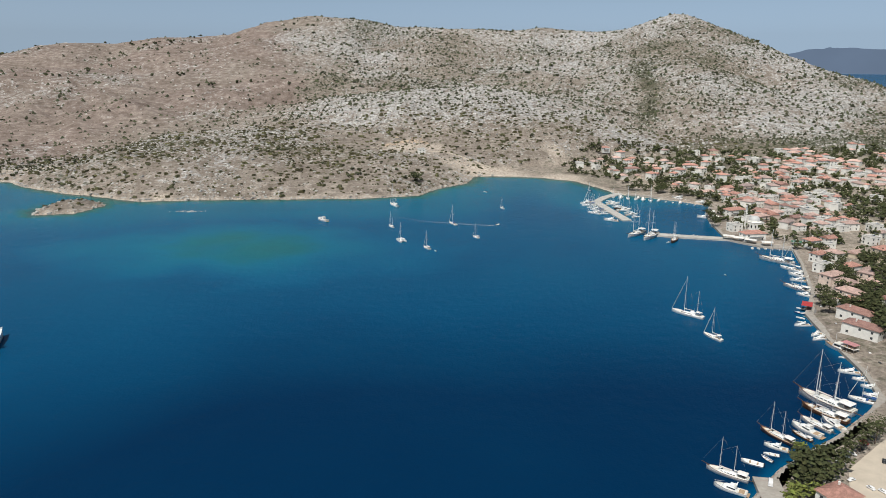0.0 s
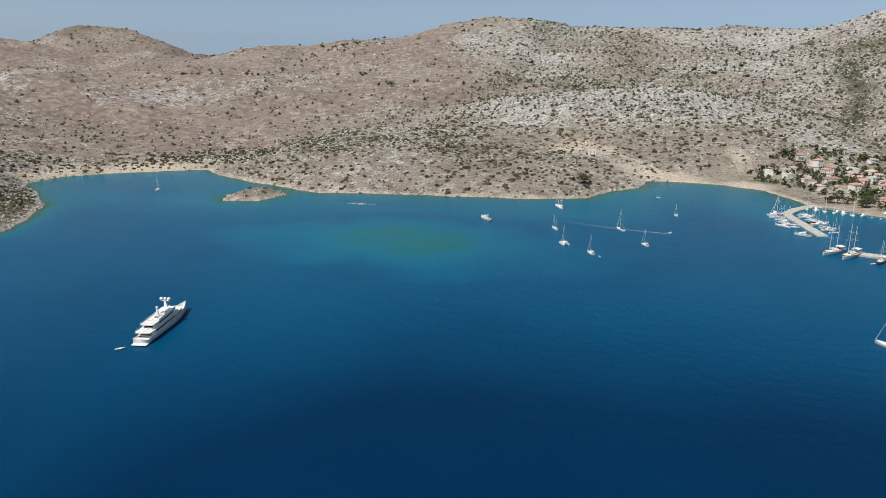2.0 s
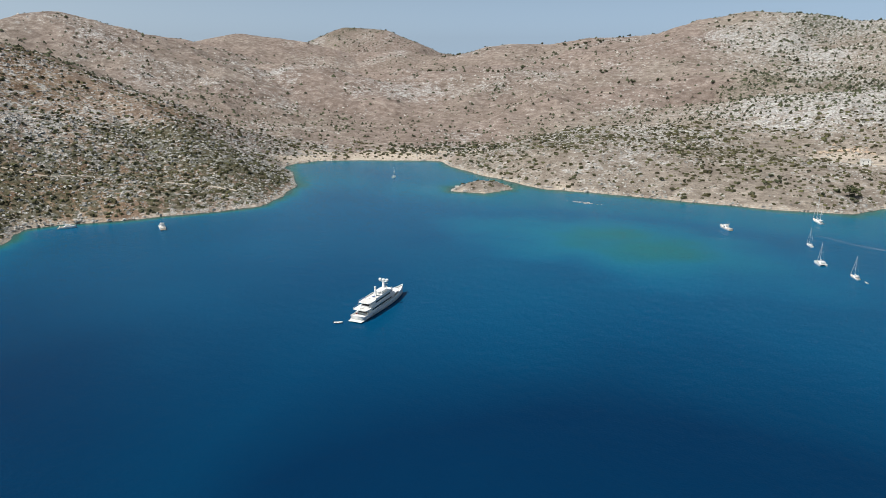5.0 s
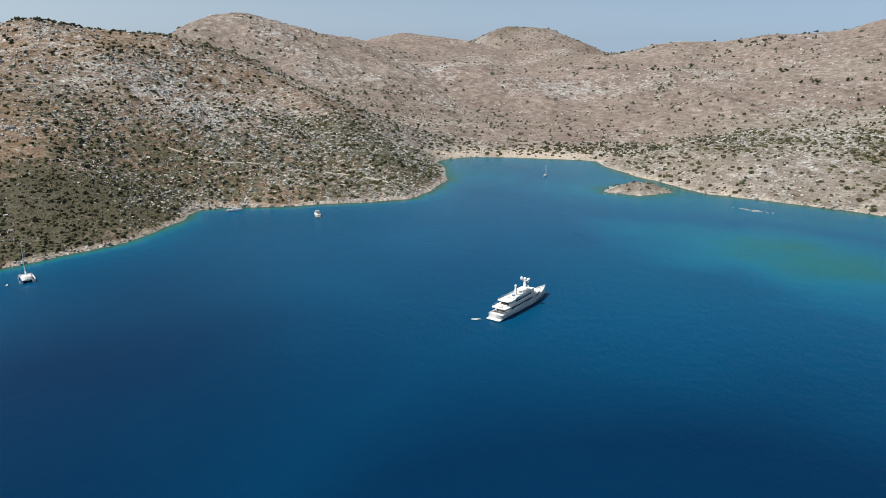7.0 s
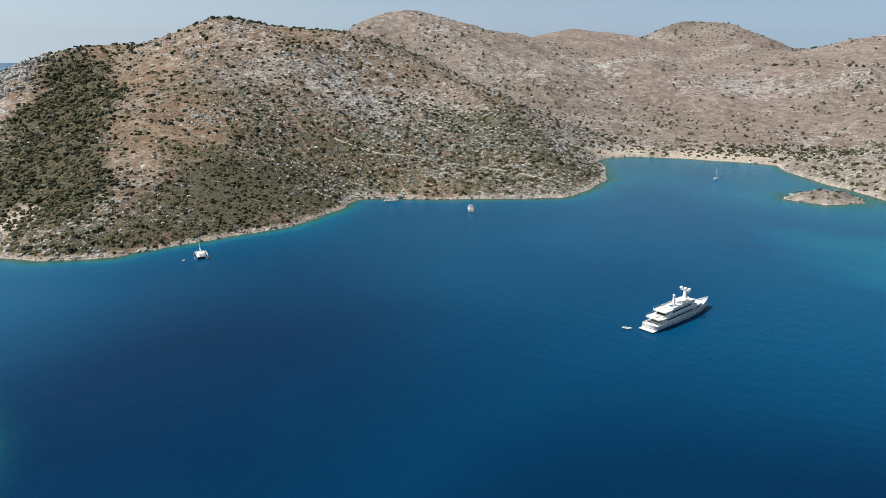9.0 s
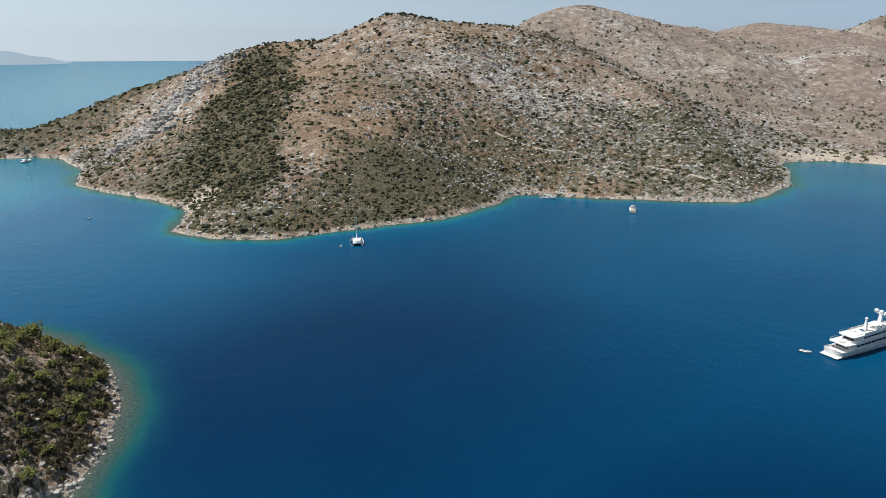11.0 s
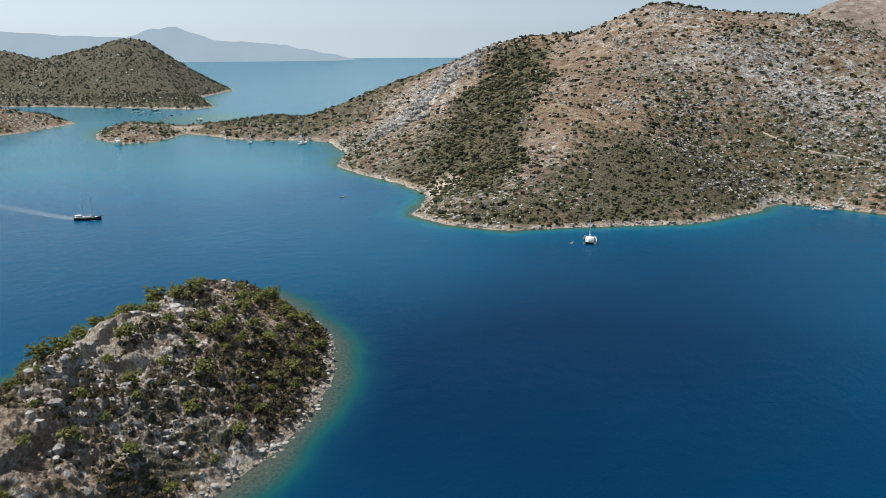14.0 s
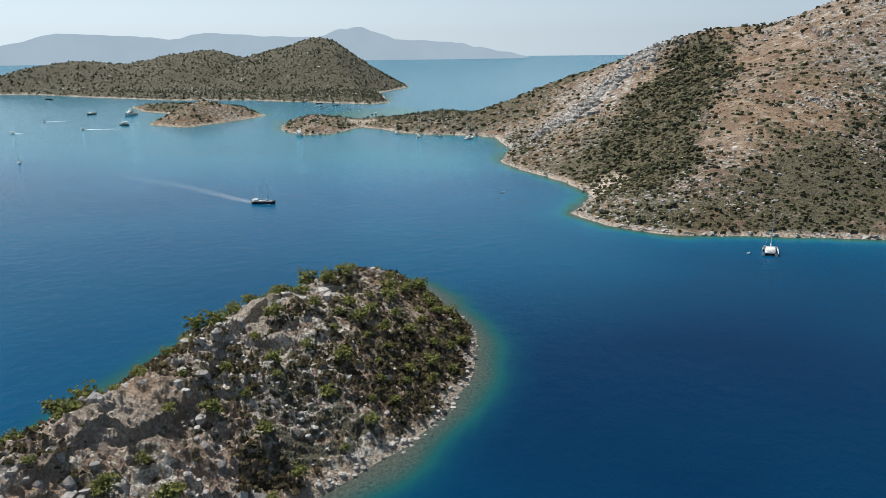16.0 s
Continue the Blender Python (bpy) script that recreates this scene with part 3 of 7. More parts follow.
def isle_height(x, y):
    d = signed_distance(x, y, ISLE) + 3.0 * fbm(x, y, 22, 3, 7)
    top = np.full(x.shape, -1e9)
    for (ax, ay, az), (bx, by, bz) in zip(ISLE_CREST, ISLE_CREST[1:]):
        ex, ey = bx - ax, by - ay
        t = np.clip(((x - ax) * ex + (y - ay) * ey) / (ex * ex + ey * ey), 0, 1)
        px, py = x - ax - t * ex, y - ay - t * ey
        dd = np.sqrt(px * px + py * py + 100) - 10
        top = np.maximum(top, az + t * (bz - az) - dd * np.where(py < 0, 0.75, 0.50))
    cap = 0.4 + 0.75 * np.maximum(d, 0)
    h = -2.5 * np.log(np.exp(-np.clip(top, -50, 90) / 2.5) + np.exp(-cap / 2.5))
    k = np.clip(d / 10, 0, 1)
    # tilted limestone beds: ribs that run down the flank
    u = x * 0.75 + y * 0.66
    ribs = np.abs(fbm(u * 2.2, (x * -0.66 + y * 0.75) * 0.55, 9, 3, 13))
    scarp = signed_distance(x, y, SCARP)
    h = h - 3.0 * np.clip(1 - np.abs(scarp) / 34.0, 0, 1) * (scarp < 0) * (y > -48)
    north = np.clip((y + 40) / 30, 0, 1) * np.clip((-205 - x) / 30, 0, 1)
    h = h + k * (2.4 * fbm(x, y, 26, 3, 3) + (1 - 0.6 * north) * (2.4 - 6.5 * ribs) * 0.6 + 0.6 - 1.8 * np.abs(fbm(x, y, 7.5, 3, 9)) - (1 - 0.5 * north) * 1.5 * np.abs(fbm(u * 2.6, (x * -0.66 + y * 0.75) * 0.8, 4.2, 2, 15)) + 0.7 * fbm(x, y, 1.6, 2, 99))
    # tilted blocks that break off towards the bay
    crag = k * np.clip(0.62 + 1.5 * fbm(x, y, 17, 3, 45), 0, 1) * (1 - 0.55 * isle_green(x, y)) * (1 - 0.45 * isle_bare(x, y))
    for size, lift, tilt, seed in ((6.5, 3.4, -0.06, 51), (2.7, 1.9, -0.05, 54), (1.5, 0.8, 0.0, 57)):
        c, ox, oy = blocks(u * 1.25, x * -0.66 + y * 0.75, size, seed)
        h = h + crag * (lift * (c - 0.12) + tilt * (0.45 * ox + 0.75 * oy))
    return np.where(d > 0, np.maximum(h, np.minimum(0.1 + 0.4 * d, 1.0)), np.maximum(0.35 * d, -3)), d


ix, iy = np.meshgrid(np.arange(-392, -64, 0.6), np.arange(-112, 34, 0.6))
iz, idd = isle_height(ix.ravel(), iy.ravel())
ifaces = grid_faces(*ix.shape, keep=iz > -2.0)
iverts, ifaces, jx, jy, jd = compact(np.stack([ix.ravel(), iy.ravel(), iz], 1), ifaces, ix.ravel(), iy.ravel(), idd)

leafy, bare = isle_green(jx, jy), isle_bare(jx, jy)
isle_scrub = np.clip(0.36 + 1.3 * fbm(jx, jy, 20, 3, 23) + 0.38 * leafy - 0.5 * bare, 0, 0.95) * np.clip(jd / 8, 0, 1)
island = new("ground_island", arrays_mesh("ground_island", iverts, ifaces, M_ISLET, smooth=False, rocky=np.clip(0.60 + 1.1 * fbm(jx, jy, 24, 3, 29) - 0.25 * leafy + 0.15 * bare + 0.25 * (jx > -240) * (jy > -40), 0.05, 1),
                                          brown=np.clip(0.75 + 1.2 * fbm(jx, jy, 18, 2, 35), 0, 1), shore=np.maximum(np.clip(1 - (jd - 1) / 3.5, 0, 1) * 0.75, np.clip(bare * (0.85 + 1.6 * fbm(jx, jy, 12, 3, 25)), 0, 0.85)), scrub=isle_scrub,
                                          rust=np.clip(0.30 + 1.4 * fbm(jx, jy, 22, 3, 37), 0, 0.85)))
tagged(island, "rocky limestone islet with a sharp crest and pale shore", "island", kind="structure")

# the sea: flat over the bay, lifting a little towards the far edge as the eye sees it
wr = np.concatenate([[0.01], np.arange(12, 90, 6.0), np.arange(90, 400, 3.0), np.arange(400, 700, 6.0), 700 * np.exp(np.arange(0, math.log(4990 / 700), 0.02)), [4990]])
wa = np.radians(np.arange(0, 360, 1.0))
WA, WR = np.meshgrid(wa, wr)
wx, wy = (CX - WR * np.sin(WA)).ravel(), (CY + WR * np.cos(WA)).ravel()
wz = 88 * np.clip((WR.ravel() - 2600) / 2390, 0, 1) ** 2
wd = shore_distance(wx, wy)
idist = signed_distance(wx, wy, ISLE)
shelf = np.where(idist > -60, np.interp(-idist + 5 * fbm(wx, wy, 26, 3, 39), [0, 4.5, 7.5, 10, 14, 22], [1, 0.78, 0.55, 0.33, 0.10, 0]), 0)
depth = np.interp(-wd, [0, 3, 9, 15, 45, 220], [0.6, 2.4, 5.2, 12.8, 15.2, 16.8]) - 4.5 * np.clip((wy - 560) / 90, 0, 1) * np.clip((-wd - 6) / 15, 0, 1) * np.clip((130 + wd) / 60, 0, 1) + 1.5 * fbm(wx, wy, 120, 3, 17)
shoal_r = np.hypot((wx + 160) / 122, (wy - 540) / 72) + 0.35 * fbm(wx, wy, 60, 3, 19)
town_w = np.clip((wx - 10) / 50, 0, 1) * np.clip((800 - wy) / 120, 0, 1)        # dredged along the quays
depth = np.maximum(depth, town_w * np.interp(-wd, [0, 3, 9, 60, 120], [14, 17, 18, 15, 0]))
depth = np.minimum(depth, 6.9 + 3.2 * np.clip(fbm(wx, wy, 30, 3, 33), -0.25, 1) + 9 * np.clip(shoal_r - 0.35, 0, 4))
strait = np.clip((-wx - 330) / 420, 0, 1) * np.clip((190 - wy) / 320, 0, 1)      # paler strait: sky reflection and haze put into the depth colour


def dark_band(ax, ay, bx, by, wide):
    t = np.clip(((wx - ax) * (bx - ax) + (wy - ay) * (by - ay)) / ((bx - ax) ** 2 + (by - ay) ** 2), 0, 1)
    return np.exp(-(np.hypot(wx - ax - t * (bx - ax), wy - ay - t * (by - ay)) / wide) ** 2)


# steeply seen near water reflects less sky: that darkening is put into the depth
basin = np.maximum(dark_band(150, 235, -20, 190, 150), 0.48 * dark_band(-260, 65, -390, 210, 150))      # darker off the quays and between islet and hill
depth = depth + (3.8 * dark_band(-20, 190, -270, 100, 150) + 8.5 * basin) * np.clip(-wd / 8, 0, 1)
depth = np.minimum(depth, 24 - 14.8 * strait)
sandbar = np.hypot((wx + 1340) / 150, (wy + 450) / 130) + 0.3 * fbm(wx, wy, 80, 3, 29)      # shallows behind the isthmus
depth = np.minimum(depth, 4.2 + 16 * np.clip(sandbar - 0.6, 0, 4))
depth = np.maximum(depth, 0)
sea = new("water", arrays_mesh("water", np.stack([wx, wy, wz], 1), grid_faces(len(wr), len(wa), wrap=True), M_WATER, depth=depth, breeze=strait, shelf=shelf))
tagged(sea, "calm deep blue bay turning teal over the shallows", "sea", kind="structure")


# mountains across the strait
def far_range(name, crest, base, mat, label):
    n = 40
    line = []
    for (ax, ay, az), (bx, by, bz) in zip(crest, crest[1:]):
        for k in range(n):
            s = k / n
            line.append((ax + s * (bx - ax), ay + s * (by - ay), az + s * (bz - az) + 9 * noise.noise((ax / 90 + s * 3, ay / 90, 0.0)) * min(1, s * 4, (1 - s) * 4)))
    line = np.array(line)
    out = line[:, :2] / np.linalg.norm(line[:, :2], axis=1)[:, None]
    rows = []
    for f, back in ((0.0, 0), (0.5, 60), (1.0, 130), (0.0, 150)):
        rows.append(np.column_stack([line[:, :2] - out * (130 - back), base + (line[:, 2] - base) * f]))
    verts = np.concatenate(rows)
    ob = new(name, arrays_mesh(name, verts, grid_faces(4, len(line)), mat))
    return tagged(ob, label, "mountain range", kind="structure")


# backdrop sheets glow in a flat haze colour of their own
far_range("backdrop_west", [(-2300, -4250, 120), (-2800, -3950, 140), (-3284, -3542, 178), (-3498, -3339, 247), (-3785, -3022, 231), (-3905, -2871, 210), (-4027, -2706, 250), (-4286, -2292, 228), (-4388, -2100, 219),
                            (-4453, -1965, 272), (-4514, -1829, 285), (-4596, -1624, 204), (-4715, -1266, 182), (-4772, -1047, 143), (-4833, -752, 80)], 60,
          haze_glow_material("haze_west", (0.36, 0.46, 0.55), 1.0), "pale blue mountains across the strait in haze")
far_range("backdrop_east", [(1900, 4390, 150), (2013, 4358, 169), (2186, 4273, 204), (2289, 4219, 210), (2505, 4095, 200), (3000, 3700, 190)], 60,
          haze_glow_material("haze_east", (0.16, 0.22, 0.32), 1.0), "blue-grey mountains beyond the far sea")

# ---------------------------------------------------------------- building blocks
def part(name, bm, mat, parent, label="", smooth=False):
    me = bpy.data.meshes.new(name)
    if smooth:
        for f in bm.faces:
            f.smooth = True
    bm.to_mesh(me)
    bm.free()
    me.materials.append(mat)
    ob = new(name, me)
    ob.parent = parent
    if label:
        tagged(ob, label)
    return ob


def thing(name, label, category, group=""):
    ob = new(name)
    ob.empty_display_size = 0.5
    return tagged(ob, label, category, group)


def box(bm, c, s, rz=0.0, taper=0.0, bevel=0.0):
    """A box round c of size s, its top drawn in by taper (0 to 1), its upright edges bevelled."""
    r = bmesh.ops.create_cube(bm, size=1.0)["verts"]
    for v in r:
        if v.co.z > 0:
            v.co.x *= 1 - taper
            v.co.y *= 1 - taper
    bmesh.ops.scale(bm, vec=s, verts=r)
    if bevel:
        es = {e for v in r for e in v.link_edges}
        g = bmesh.ops.bevel(bm, geom=list(es), offset=bevel, segments=1, affect="EDGES", profile=0.5)
        r = list({v for f in g["faces"] for v in f.verts} | {v for v in r if v.is_valid})
    bmesh.ops.transform(bm, matrix=Matrix.Translation(c) @ Matrix.Rotation(rz, 4, "Z"), verts=r)
    return bm


def rod(bm, a, b, r0, r1=None, seg=6):
    """A tapered round bar from a to b."""
    a, b = Vector(a), Vector(b)
    v = b - a
    m = Matrix.Translation((a + b) / 2) @ v.to_track_quat("Z", "Y").to_matrix().to_4x4()
    bmesh.ops.create_cone(bm, cap_ends=True, segments=seg, radius1=r0, radius2=r0 if r1 is None else r1, depth=v.length, matrix=m)
    return bm


def ball(bm, c, r, squash=1.0, sub=1):
    bmesh.ops.create_icosphere(bm, subdivisions=sub, radius=r, matrix=Matrix.Translation(c) @ Matrix.Diagonal((1, 1, squash, 1)))
    return bm


def B():
    return bmesh.new()


def loft(bm, sections, close_ends=True):
    """Joins rings of points, all of one length, into a skin."""
    rings = [[bm.verts.new(p) for p in s] for s in sections]
    for a, b in zip(rings, rings[1:]):
        for k in range(len(a) - 1):
            bm.faces.new((a[k], a[k + 1], b[k + 1], b[k]))
    if close_ends:
        for r in (rings[0], rings[-1]):
            try:
                bm.faces.new(r)
            except ValueError:
                pass
    bmesh.ops.remove_doubles(bm, verts=bm.verts[:], dist=0.001)
    bmesh.ops.recalc_face_normals(bm, faces=bm.faces[:])
    return bm


def hull_lines(length, beam, free_aft, free_bow, n=11, transom=0.75, draft=0.6, full=0.45):
    """Half-breadth and deck height at stations from stern (x = -L/2) to bow."""
    out = []
    for k in range(n):
        s = k / (n - 1)
        half = beam / 2 * min(1, transom + (1 - transom) * math.sin(min(s / full, 1) * math.pi / 2)) * (1 - max(0, (s - full) / (1 - full)) ** 2.3)
        out.append((-length / 2 + s * length, max(half, 0.02), free_aft + (free_bow - free_aft) * s**2 - 0.12 * free_aft * math.sin(math.pi * s), draft * (1 - s**4)))
    return out


def hull_bm(lines, flare=0.82):
    rings = []
    for x, h, z, d in lines:
        rings.append([(x, -h, z), (x, -h * (flare + 1) / 2, z * 0.5), (x, -h * flare, 0.02), (x, -h * 0.35, -d), (x, h * 0.35, -d), (x, h * flare, 0.02), (x, h * (flare + 1) / 2, z * 0.5), (x, h, z)])
    return loft(B(), rings)


def deck_bm(lines, drop=0.12, inset=0.96):
    bm = B()
    prev = None
    for x, h, z, d in lines:
        cur = [bm.verts.new((x * 0.995, -h * inset, z - drop)), bm.verts.new((x * 0.995, 0, z - drop + h * 0.06)), bm.verts.new((x * 0.995, h * inset, z - drop))]
        if prev:
            bm.faces.new((prev[0], prev[1], cur[1], cur[0]))
            bm.faces.new((prev[1], prev[2], cur[2], cur[1]))
        prev = cur
    bmesh.ops.recalc_face_normals(bm, faces=bm.faces[:])
    return bm


def gunwale_bm(lines, r=0.07):
    """One rail swept from the stern round the bow and back."""
    path = [Vector((x, -h, z)) for x, h, z, _ in lines] + [Vector((x, h, z)) for x, h, z, _ in reversed(lines)]
    rings = []
    for k, p in enumerate(path):
        d = (path[min(k + 1, len(path) - 1)] - path[max(k - 1, 0)]).normalized()
        n = Vector((-d.y, d.x, 0)).normalized() * r
        rings.append([tuple(p + n), tuple(p + Vector((0, 0, r))), tuple(p - n), tuple(p - Vector((0, 0, r))), tuple(p + n)])
    return loft(B(), rings)


def cabin_bm(x0, x1, w0, w1, z0, h, crown=0.15, rake=0.5):
    """A deckhouse with raked ends, drawn-in sides and a crowned roof."""
    rings = []
    for k in range(7):
        s = k / 6
        x = x0 + s * (x1 - x0)
        w = w0 + s * (w1 - w0)
        hh = h * min(1, (0.15 + s * 6 * 0.85), (0.15 + (1 - s) * 6 * rake))
        rings.append([(x, -w / 2, z0), (x, -w / 2 * 0.9, z0 + hh * 0.85), (x, -w / 4, z0 + hh), (x, 0, z0 + hh + crown * w * 0.15), (x, w / 4, z0 + hh), (x, w / 2 * 0.9, z0 + hh * 0.85), (x, w / 2, z0)])
    return loft(B(), rings)


M_WHITE = plain("white_gelcoat", (0.82, 0.82, 0.80), 0.35, vary=0.08, scale=0.6, spec=0.5)
M_CREAM = plain("cream_deck", (0.72, 0.69, 0.62), 0.7, vary=0.15, scale=2)
M_TEAK = plain("teak_deck", (0.42, 0.30, 0.19), 0.7, vary=0.3, scale=4)
M_VARNISH = plain("varnished_wood", (0.13, 0.06, 0.03), 0.4, vary=0.3, scale=3)
M_NAVY = plain("navy_paint", (0.02, 0.03, 0.07), 0.4, vary=0.2)
M_GLASS = plain("dark_glass", (0.012, 0.016, 0.022), 0.12, vary=0.2, spec=0.6)
M_ALU = plain("pale_aluminium", (0.72, 0.73, 0.74), 0.45, metal=0.2, vary=0.1)
M_CANVAS = plain("white_canvas", (0.76, 0.74, 0.70), 0.9, vary=0.15)
M_BLUE = plain("blue_canvas", (0.03, 0.08, 0.22), 0.9, vary=0.25)
M_RED = plain("red_canvas", (0.42, 0.05, 0.05), 0.9, vary=0.25)
M_RUBBER = plain("black_rubber", (0.02, 0.02, 0.02), 0.8, vary=0.2)
M_GREYRIB = plain("grey_rubber", (0.45, 0.47, 0.48), 0.7, vary=0.15)
M_PALE = plain("pale_deck", (0.74, 0.72, 0.68), 0.7, vary=0.1, scale=1.0)
M_WIRE = plain("steel_wire", (0.40, 0.41, 0.42), 0.5, metal=0.5, vary=0.1)


def rigging(boat, x, z, height, spread, fore, aft, boom=0.0, cover=None, furled=True, thick=0.11):
    """A mast with crosstrees, stays and, if wanted, a boom with its sail stowed."""
    mast = part("mast", rod(B(), (x, 0, z), (x, 0, z + height), thick, thick * 0.6, 8), M_ALU, boat)
    for f in (0.45, 0.72):
        part("crosstree", rod(B(), (x, -spread * (1.2 - f), z + height * f), (x, spread * (1.2 - f), z + height * f), 0.05), M_ALU, mast)
    top = (x, 0, z + height * 0.98)
    if furled:
        part("furled_sail", rod(B(), (fore[0], 0, fore[1]), (x, 0, z + height * 0.93), 0.13, 0.07), M_CANVAS, boat)
    else:
        part("forestay", rod(B(), (fore[0], 0, fore[1]), top, 0.03), M_WIRE, boat)
    part("backstay", rod(B(), (aft[0], 0, aft[1]), top, 0.022), M_WIRE, boat)
    for sgn in (-1, 1):
        part("shroud", rod(B(), (x - 0.2, sgn * spread, z - 0.6), (x, 0, z + height * 0.85), 0.022), M_WIRE, boat)
    if boom:
        b = part("boom", rod(B(), (x - 0.1, 0, z + 1.3), (x - boom, 0, z + 1.45), 0.08), M_ALU, boat)
        part("sail_cover", rod(B(), (x - 0.15, 0, z + 1.62), (x - boom * 0.95, 0, z + 1.58), 0.26, 0.14, 8), cover or M_CANVAS, b)


def make_sloop(label, cover=None, awning=True):
    L = 12.0
    o = thing("sailing_boat", label, "sailboat", "sailing boats in the bay")
    ln = hull_lines(L, 3.7, 1.05, 1.45, transom=0.8)
    part("hull", hull_bm(ln), M_WHITE, o, "white hull", True)
    part("deck", deck_bm(ln), M_CREAM, o)
    part("toe_rail", gunwale_bm(ln, 0.05), M_ALU, o)
    c = part("cabin", cabin_bm(-1.2, 3.0, 2.4, 1.4, 1.0, 0.55), M_WHITE, o, "", True)
    for sgn in (-1, 1):
        part("window", box(B(), (0.9, sgn * 0.98, 1.28), (2.6, 0.06, 0.2), rz=-sgn * 0.11), M_GLASS, c)
    part("cockpit", box(B(), (-3.2, 0, 0.98), (3.0, 1.7, 0.1), bevel=0.03), M_TEAK, o)
    for sgn in (-1, 1):
        part("bench", box(B(), (-3.2, sgn * 1.1, 1.15), (3.0, 0.5, 0.35), bevel=0.05), M_WHITE, o)
    part("sprayhood", cabin_bm(-2.0, -1.0, 2.2, 2.2, 1.4, 0.75, rake=0.9), cover or M_CANVAS, o, "", True)
    if awning:
        part("bimini", box(B(), (-4.0, 0, 3.0), (1.9, 2.3, 0.07), taper=0.1), cover or M_CANVAS, o)
        for x in (-4.7, -3.3):
            for sgn in (-1, 1):
                part("bimini_pole", rod(B(), (x, sgn * 1.1, 1.0), (x, sgn * 1.1, 2.98), 0.025), M_ALU, o)
    part("steering_wheel", rod(B(), (-4.2, 0, 1.7), (-4.25, 0, 1.7), 0.45, None, 12), M_ALU, o)
    rigging(o, 0.6, 1.5, 15.5, 1.7, (5.9, 1.45), (-5.9, 1.1), boom=4.6, cover=cover)
    return o


def make_ketch(label):
    L = 20.0
    o = thing("sailing_ketch", label, "ketch", "sailing boats in the bay")
    ln = hull_lines(L, 5.0, 1.5, 2.1, transom=0.7)
    part("hull", hull_bm(ln), M_WHITE, o, "white hull", True)
    part("deck", deck_bm(ln), M_CREAM, o)
    part("toe_rail", gunwale_bm(ln, 0.07), M_ALU, o)
    c = part("cabin", cabin_bm(-5.5, 4.6, 3.2, 2.0, 1.4, 0.8), M_WHITE, o, "", True)
    for sgn in (-1, 1):
        part("window", box(B(), (0.2, sgn * 1.28, 1.8), (7.0, 0.06, 0.28), rz=-sgn * 0.06), M_GLASS, c)
    part("wheelhouse", cabin_bm(-4.4, -1.5, 2.8, 2.6, 2.1, 1.1, rake=0.8), M_WHITE, o, "", True)
    part("bimini", box(B(), (-6.6, 0, 3.6), (3.0, 3.0, 0.08), taper=0.08), M_CANVAS, o)
    for x in (-7.9, -5.3):
        for sgn in (-1, 1):
            part("bimini_pole", rod(B(), (x, sgn * 1.4, 1.4), (x, sgn * 1.4, 3.58), 0.03), M_ALU, o)
    rigging(o, 2.2, 2.2, 22.0, 2.4, (9.9, 2.1), (-5.0, 2.0), boom=6.5, thick=0.16)
    rigging(o, -5.8, 2.2, 14.5, 1.9, (1.8, 9.0), (-9.9, 1.6), boom=3.6, furled=False, thick=0.13)
    part("stern_davit", rod(B(), (-9.7, 0, 1.6), (-11.0, 0, 2.3), 0.07), M_ALU, o)
    return o


